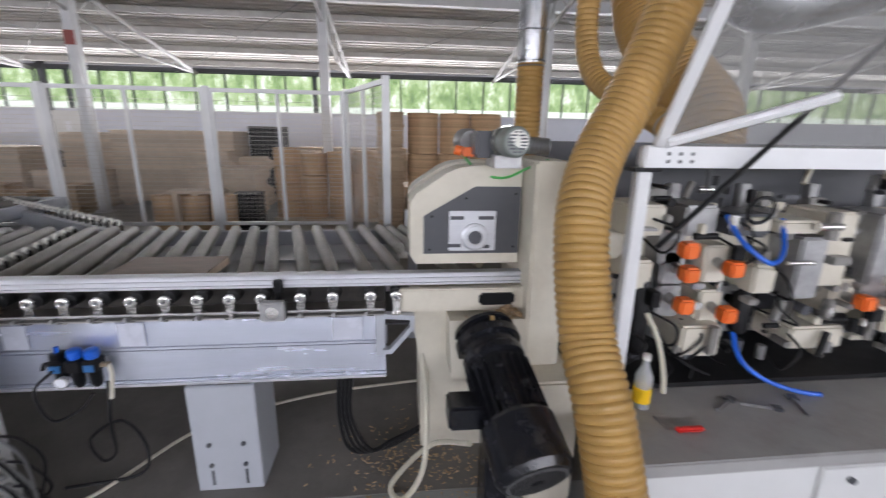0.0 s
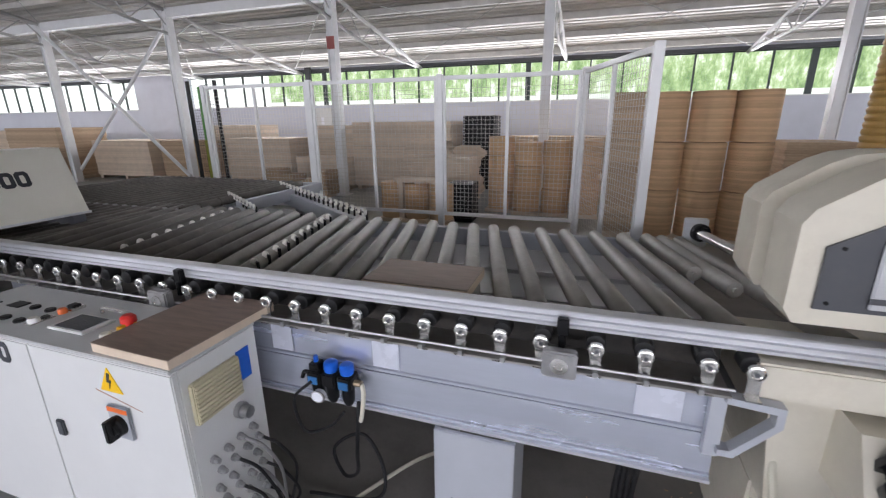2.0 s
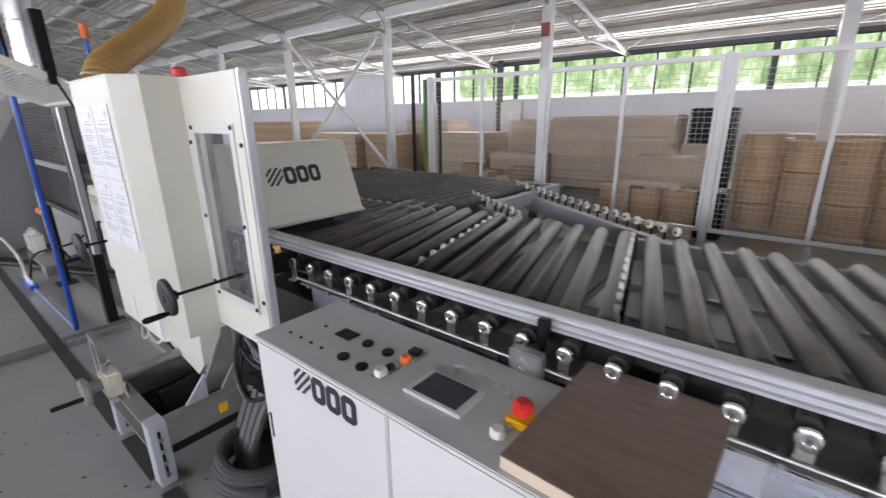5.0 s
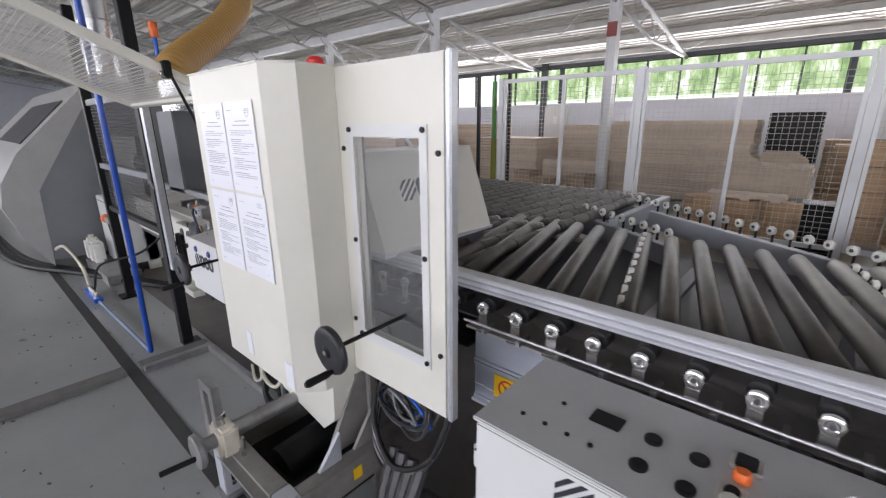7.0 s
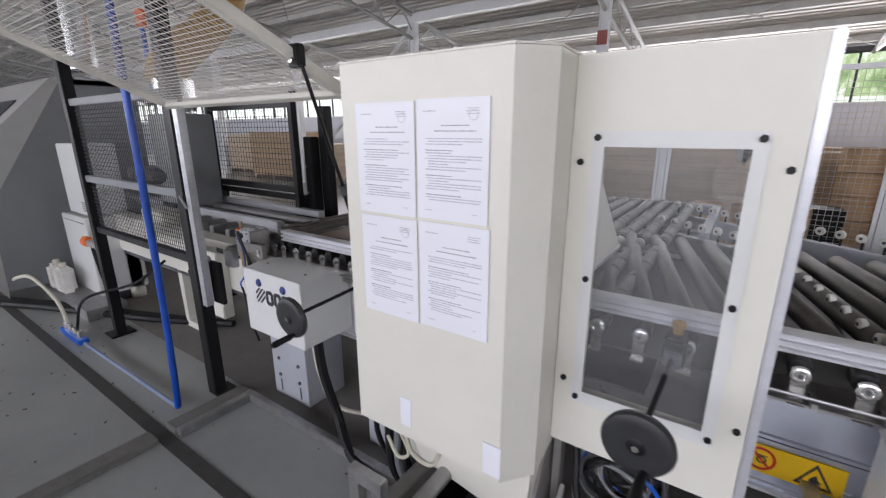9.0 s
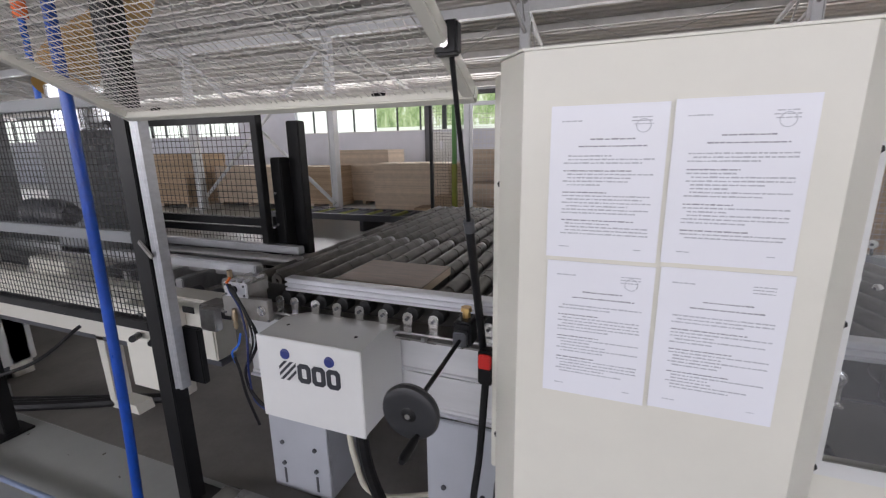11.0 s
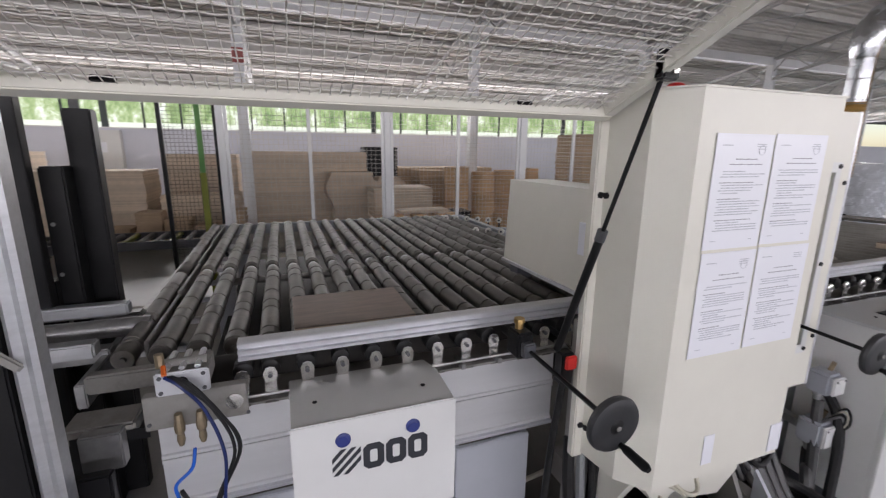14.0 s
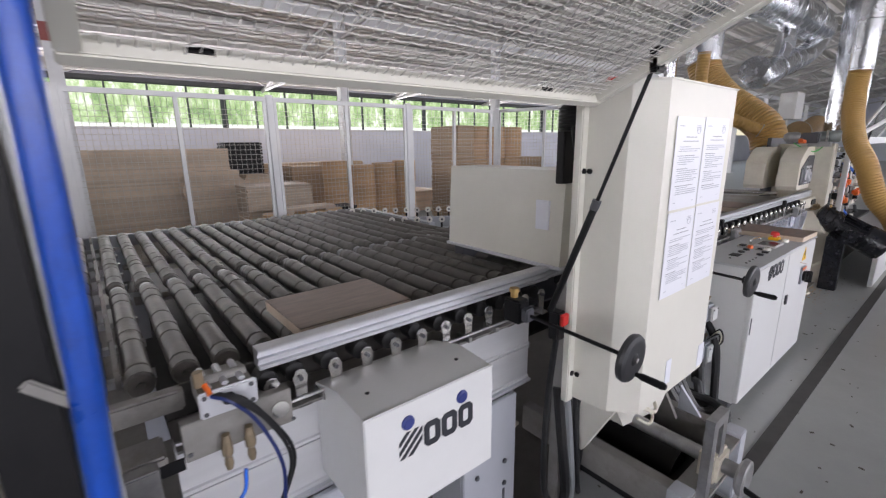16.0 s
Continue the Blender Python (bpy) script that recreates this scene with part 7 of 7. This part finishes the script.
part("connector", Geo().bbox(0.225, 0.29, 2.3, 2.36, 1.535, 1.575, 0.008), ORANGE, tm, "orange connector plug")
part("connector", Geo().cyl((0.225, 2.33, 1.557), (0.195, 2.335, 1.565), 0.022, 12), ORANGE, tm, "orange cable cap")
part("flex_joint", Geo().lathe((0.46, 2.3, 1.59), (0.62, 2.32, 1.58), [(i * 0.01, 0.04 if i % 2 else 0.032) for i in range(16)], 16), STEEL, tm)
part("green_wire", Geo().tube([(0.24, 2.4, 1.54), (0.3, 2.3, 1.47), (0.4, 2.24, 1.45), (0.5, 2.2, 1.5), (0.58, 2.2, 1.53)], 0.006, 8, 6), GREEN, tm)
# large drive motor
MOTORB = mat("black_motor_enamel", (0.012, 0.013, 0.017), 0.24, 0.0, 0.3, 14, 0.04, 60, 0.25, (0.1, 0.085, 0.065))
dm = thing("drive_motor", (0.36, 1.8, 0.3), "large black ribbed drive motor with fan cover", "motor")
A, B = Vector((0.31, 2.12, 0.8)), Vector((0.4, 1.55, 0.5))
D = (B - A).normalized()
LN = (B - A).length
part("gearbox", Geo().lathe(A, B, [(0, 0.09), (0.01, 0.13), (0.03, 0.135), (0.035, 0.115), (0.06, 0.115), (0.065, 0.14), (0.1, 0.14), (0.105, 0.12), (0.14, 0.12), (0.15, 0.13), (0.18, 0.13), (0.19, 0.1)], 28), MOTORB, dm)
part("body", Geo().lathe(A + D * 0.18, B, [(0, 0.11), (0.3, 0.115)], 24), MOTORB, dm)
u0 = D.orthogonal().normalized()
w0 = D.cross(u0)
for i in range(22):
    o = u0 * math.cos(i * math.tau / 22) + w0 * math.sin(i * math.tau / 22)
    t = D.cross(o)
    p, q = A + D * 0.21, A + D * 0.44
    part("cooling_fin", Geo().add([p + o * 0.1 - t * 0.003, p + o * 0.1 + t * 0.003, p + o * 0.135 + t * 0.002, p + o * 0.135 - t * 0.002, q + o * 0.1 - t * 0.003, q + o * 0.1 + t * 0.003, q + o * 0.135 + t * 0.002, q + o * 0.135 - t * 0.002],
         [(0, 1, 2, 3), (4, 5, 6, 7), (0, 1, 5, 4), (1, 2, 6, 5), (2, 3, 7, 6), (3, 0, 4, 7)]), MOTORB, dm)
part("fan_cover", Geo().lathe(A + D * 0.43, B, [(0, 0.13), (0.02, 0.142), (0.19, 0.142), (0.215, 0.125), (0.217, 0.11)], 32), MOTORB, dm)
fe = A + D * 0.648
gp = part("fan_grille", Geo().lathe(fe - D * 0.002, fe + D * 0.004, [(0, 0.112), (0.003, 0.112), (0.005, 0.1), (0.006, 0.02)], 32), mat("dusty_fan_grille", (0.13, 0.13, 0.135), 0.38, 0.3, 0.2, 30), dm, "dusty perforated fan grille")
holes = Geo()
for a in range(-10, 11):
    for b in range(-10, 11):
        o = u0 * (a + 0.5 * (b % 2)) * 0.0105 + w0 * b * 0.0095
        if 0.026 < o.length < 0.1:
            holes.cyl(fe + D * 0.003 + o, fe + D * 0.0056 + o, 0.0034, 6)
part("grille_holes", holes, RUBBER, gp)["kind"] = "stuff"
part("grille_hub", Geo().lathe(fe, fe + D * 0.008, [(0, 0.024), (0.006, 0.024), (0.008, 0.018)], 20), MOTORB, dm)
part("eye_bolt", Geo().cyl(A + D * 0.12 + Vector((0, 0, 0.13)), A + D * 0.12 + Vector((0, 0, 0.16)), 0.009, 8), BRASS, dm)
part("terminal_box", Geo().bbox(-0.07, 0.07, -0.06, 0.06, -0.05, 0.05, 0.01, Matrix.Translation(A + D * 0.36 + Vector((-0.17, 0, -0.02)))), MOTORB, dm)
part("motor_support", Geo().bbox(0.29, 0.39, 1.85, 2.0, 0.0, 0.58, 0.006), MOTORB, dm)
# tools on the tray
bo = thing("plastic_bottle", (0.98, 1.93, 0.5), "clear plastic bottle with a yellow label and pale cap", "bottle")
part("bottle", Geo().lathe((0.98, 1.93, 0.5), (0.98, 1.93, 0.75), [(0, 0.03), (0.005, 0.036), (0.15, 0.036), (0.2, 0.015), (0.225, 0.013)], 20), glass_mat("clear_plastic", (0.9, 0.93, 0.95), 0.05, 0.35), bo)
part("label_band", Geo().lathe((0.98, 1.93, 0.53), (0.98, 1.93, 0.62), [(0, 0.0368), (0.07, 0.0368)], 20), YELLOW, bo)
part("cap", Geo().cyl((0.98, 1.93, 0.725), (0.98, 1.93, 0.75), 0.016, 14), PLASTW, bo)
sc = thing("scraper", (1.06, 1.78, 0.5), "red-handled scraper lying on the tray", "tool")
part("handle", Geo().bbox(1.03, 1.15, 1.74, 1.77, 0.502, 0.52, 0.008), RED, sc)
part("blade", Geo().bbox(1.0, 1.05, 1.77, 1.86, 0.501, 0.504, 0.001), STEEL, sc)
for k, (x, yy, a) in enumerate(((1.35, 1.9, 30), (1.5, 1.88, -20), (1.68, 1.86, 70))):
    tl = thing("hand_tool", (x, yy, 0.5), "dark steel hand tool lying on the tray", "tool", "hand tools")
    part("shank", Geo().bbox(-0.07, 0.07, -0.008, 0.008, 0.5, 0.512, 0.003, pose(x, yy, 0, 0, 0, a)), STEEL, tl)
    part("jaw", Geo().bbox(0.05, 0.09, -0.02, 0.02, 0.5, 0.515, 0.004, pose(x, yy, 0, 0, 0, a)), DARKGREY, tl)


# ---- ducts and hoses beyond the banding machine ----
duct(4.36, 2.7, 1.68, 5.3, 0.25, "wide galvanised extraction duct with joint bands")
spiral_hose("spiral_hose", [(3.9, 3.2, 1.7), (4.3, 3.22, 1.7), (4.9, 3.25, 1.76), (5.6, 3.3, 1.86)], 0.19, "wide dusty brown hose lying along the machine top", 0.05, 20, mat("dusty_brown_hose", (0.26, 0.17, 0.08), 0.5, 0, 0.2, 8, 0, 60, 0.3, (0.2, 0.16, 0.11)))
sd = thing("main_duct", (2.4, 3.5, 3.5), "large sloping galvanised duct under the roof", "duct")
part("pipe", Geo().tube([(1.6, 3.5, 3.55), (3.4, 3.5, 3.6), (6.0, 3.6, 3.72)], 0.28, 24, 3), GALV, sd)
for xx in (2.3, 3.4, 4.6):
    part("seam_band", Geo().ring((xx, 3.5, 3.56 + (xx - 1.6) * 0.04), (1, 0, 0.04), 0.283, 0.01, 24, 6), GALV, sd)
for xx in (2.2, 4.8):
    part("hanger", Geo().cyl((xx, 3.5, 3.85), (xx, 3.5, roof_z(3.5) + 0.01), 0.012, 6), STEEL, sd)
bd = thing("duct_bend", (2.6, 3.5, 2.6), "galvanised duct bend with a short branch", "duct")
part("pipe", Geo().tube([(2.3, 3.5, 2.62), (2.6, 3.5, 2.55), (3.2, 3.52, 2.68), (4.0, 3.55, 2.88), (5.4, 3.6, 3.2), (6.2, 3.6, 3.6)], 0.2, 22, 4), GALV, bd)
part("branch", Geo().tube([(3.4, 3.52, 2.75), (3.6, 3.5, 3.0), (3.7, 3.5, 3.4)], 0.14, 18, 4), GALV, bd)
for xx, zz in ((2.75, 2.59), (3.3, 2.71), (4.0, 2.88)):
    part("seam_band", Geo().ring((xx, 3.52, zz), (1, 0, 0.24), 0.203, 0.008, 22, 6), GALV, bd)
cx = thing("grey_control_box", (4.45, 3.5, 0), "grey control box on a post behind the banding machine", "electric box")
part("box", Geo().bbox(4.2, 4.7, 3.35, 3.6, 1.95, 2.4, 0.01), CABW, cx)
part("bracket", Geo().bbox(4.4, 4.5, 3.52, 3.6, 0.0, 1.95, 0.004), STEEL, cx)

# ---- valve box and hoses between the cabin and the control cabinet ----
def valve_box(x, y, z, w, h, label):
    vb = thing("valve_box", (x, y, z), label, "valve box", "valve boxes")
    part("box", Geo().bbox(x - w / 2, x + w / 2, y - 0.055, y + 0.045, z, z + h, 0.012), GREYSTEEL, vb)
    part("lid", Geo().bbox(x - w / 2 + 0.006, x + w / 2 - 0.006, y - 0.07, y - 0.055, z + 0.008, z + h - 0.008, 0.006), CABW, vb, "pale grey lid")
    for k in (-1, 1):
        part("lid_screw", bolt(Geo(), (x + k * (w / 2 - 0.018), y - 0.07, z + h - 0.022), (0, -1, 0), 0.005, 0.003), DARKGREY, vb)
    part("carrier", Geo().box(x - 0.02, x + 0.02, y + 0.045, 2.189, z + h * 0.35, z + h * 0.65), STEEL, vb)
    part("gland", Geo().lathe((x - 0.01, y, z), (x - 0.01, y, z - 0.045), [(0, 0.02), (0.014, 0.022), (0.018, 0.017), (0.045, 0.016)], 12), STEEL, vb)
    part("brass_nipple", Geo().cyl((x + 0.025, y - 0.01, z + h), (x + 0.025, y - 0.02, z + h + 0.04), 0.01, 8), OLDBRASS, vb)


valve_box(-3.035, 1.96, 0.56, 0.09, 0.1, "upper grey junction box beside the control cabinet")
valve_box(-3.04, 1.95, 0.31, 0.1, 0.12, "lower grey junction box with looped leads")
for k, (xa, za) in enumerate(((-3.045, 0.52), (-3.05, 0.27))):
    cable([(xa, 1.95, za), (xa - 0.01, 1.94, za - 0.08), (xa - 0.05 - 0.03 * k, 1.9, 0.2), (xa - 0.14, 1.86, 0.06 + 0.03 * k), (xa - 0.4, 1.84, 0.05)], 0.023, CONDUIT, "dark grey corrugated conduit dropping to the floor")
cable([(-3.0, 2.0, 0.56), (-2.99, 1.95, 0.54), (-3.0, 1.88, 0.42), (-3.05, 1.84, 0.2), (-3.18, 1.8, 0.05), (-3.45, 1.8, 0.04)], 0.022, RUBBER, "thick black hose beside the control cabinet")
for k in range(4):
    cable([(-3.06 + 0.015 * k, 1.92, 0.43), (-3.04 + 0.015 * k, 1.87, 0.48 + 0.01 * k), (-3.0, 1.87 - 0.008 * k, 0.45), (-3.01, 1.88, 0.38), (-3.06, 1.89, 0.35 - 0.01 * k)], 0.005, (STEEL, RUBBER, CABLEW, RUBBER)[k], "thin looped lead at the junction box")
# coil of leads under the cabin door
CB = Vector((-3.47, 2.02, 0.53))
cc = thing("cable_coil", CB, "tangled coil of grey and blue machine leads under the cabin door", "cable")
rr = random.Random(77)
for k in range(16):
    r = rr.uniform(0.07, 0.13)
    c = CB + Vector((rr.uniform(-0.03, 0.03), rr.uniform(-0.05, 0.04), rr.uniform(-0.03, 0.03)))
    tilt = Vector((rr.uniform(-0.35, 0.35), 1, rr.uniform(-0.3, 0.5)))
    part("lead", Geo().ring(c, tilt, r, rr.choice((0.004, 0.005, 0.007)), 28, 6), (CONDUIT, STEEL, RUBBER, CONDUIT, BLUEP, GREYM)[k % 6], cc)
part("tie", Geo().tube([CB + Vector((0, -0.02, 0.1)), CB + Vector((-0.04, -0.02, 0.2)), CB + Vector((-0.1, -0.02, 0.3))], 0.008, 8, 4), RUBBER, cc)

# hoses and clutter behind the cabin's lower edge
for k in range(3):
    cable([(-4.36 + 0.05 * k, 1.99, 0.62), (-4.38 + 0.05 * k, 1.95, 0.45), (-4.36 + 0.04 * k, 1.93, 0.2), (-4.3 + 0.06 * k, 1.98, 0.03)], 0.02 - 0.004 * k, (RUBBER, GREYM, RUBBER)[k], "ribbed grey machine hose below the cabin")
cable([(-4.34, 1.9, 0.61), (-4.26, 1.82, 0.58), (-4.16, 1.76, 0.56), (-4.1, 1.73, 0.52), (-4.14, 1.72, 0.5), (-4.2, 1.74, 0.54)], 0.006, CABLEW, "thin cream cable looping below the cabin")
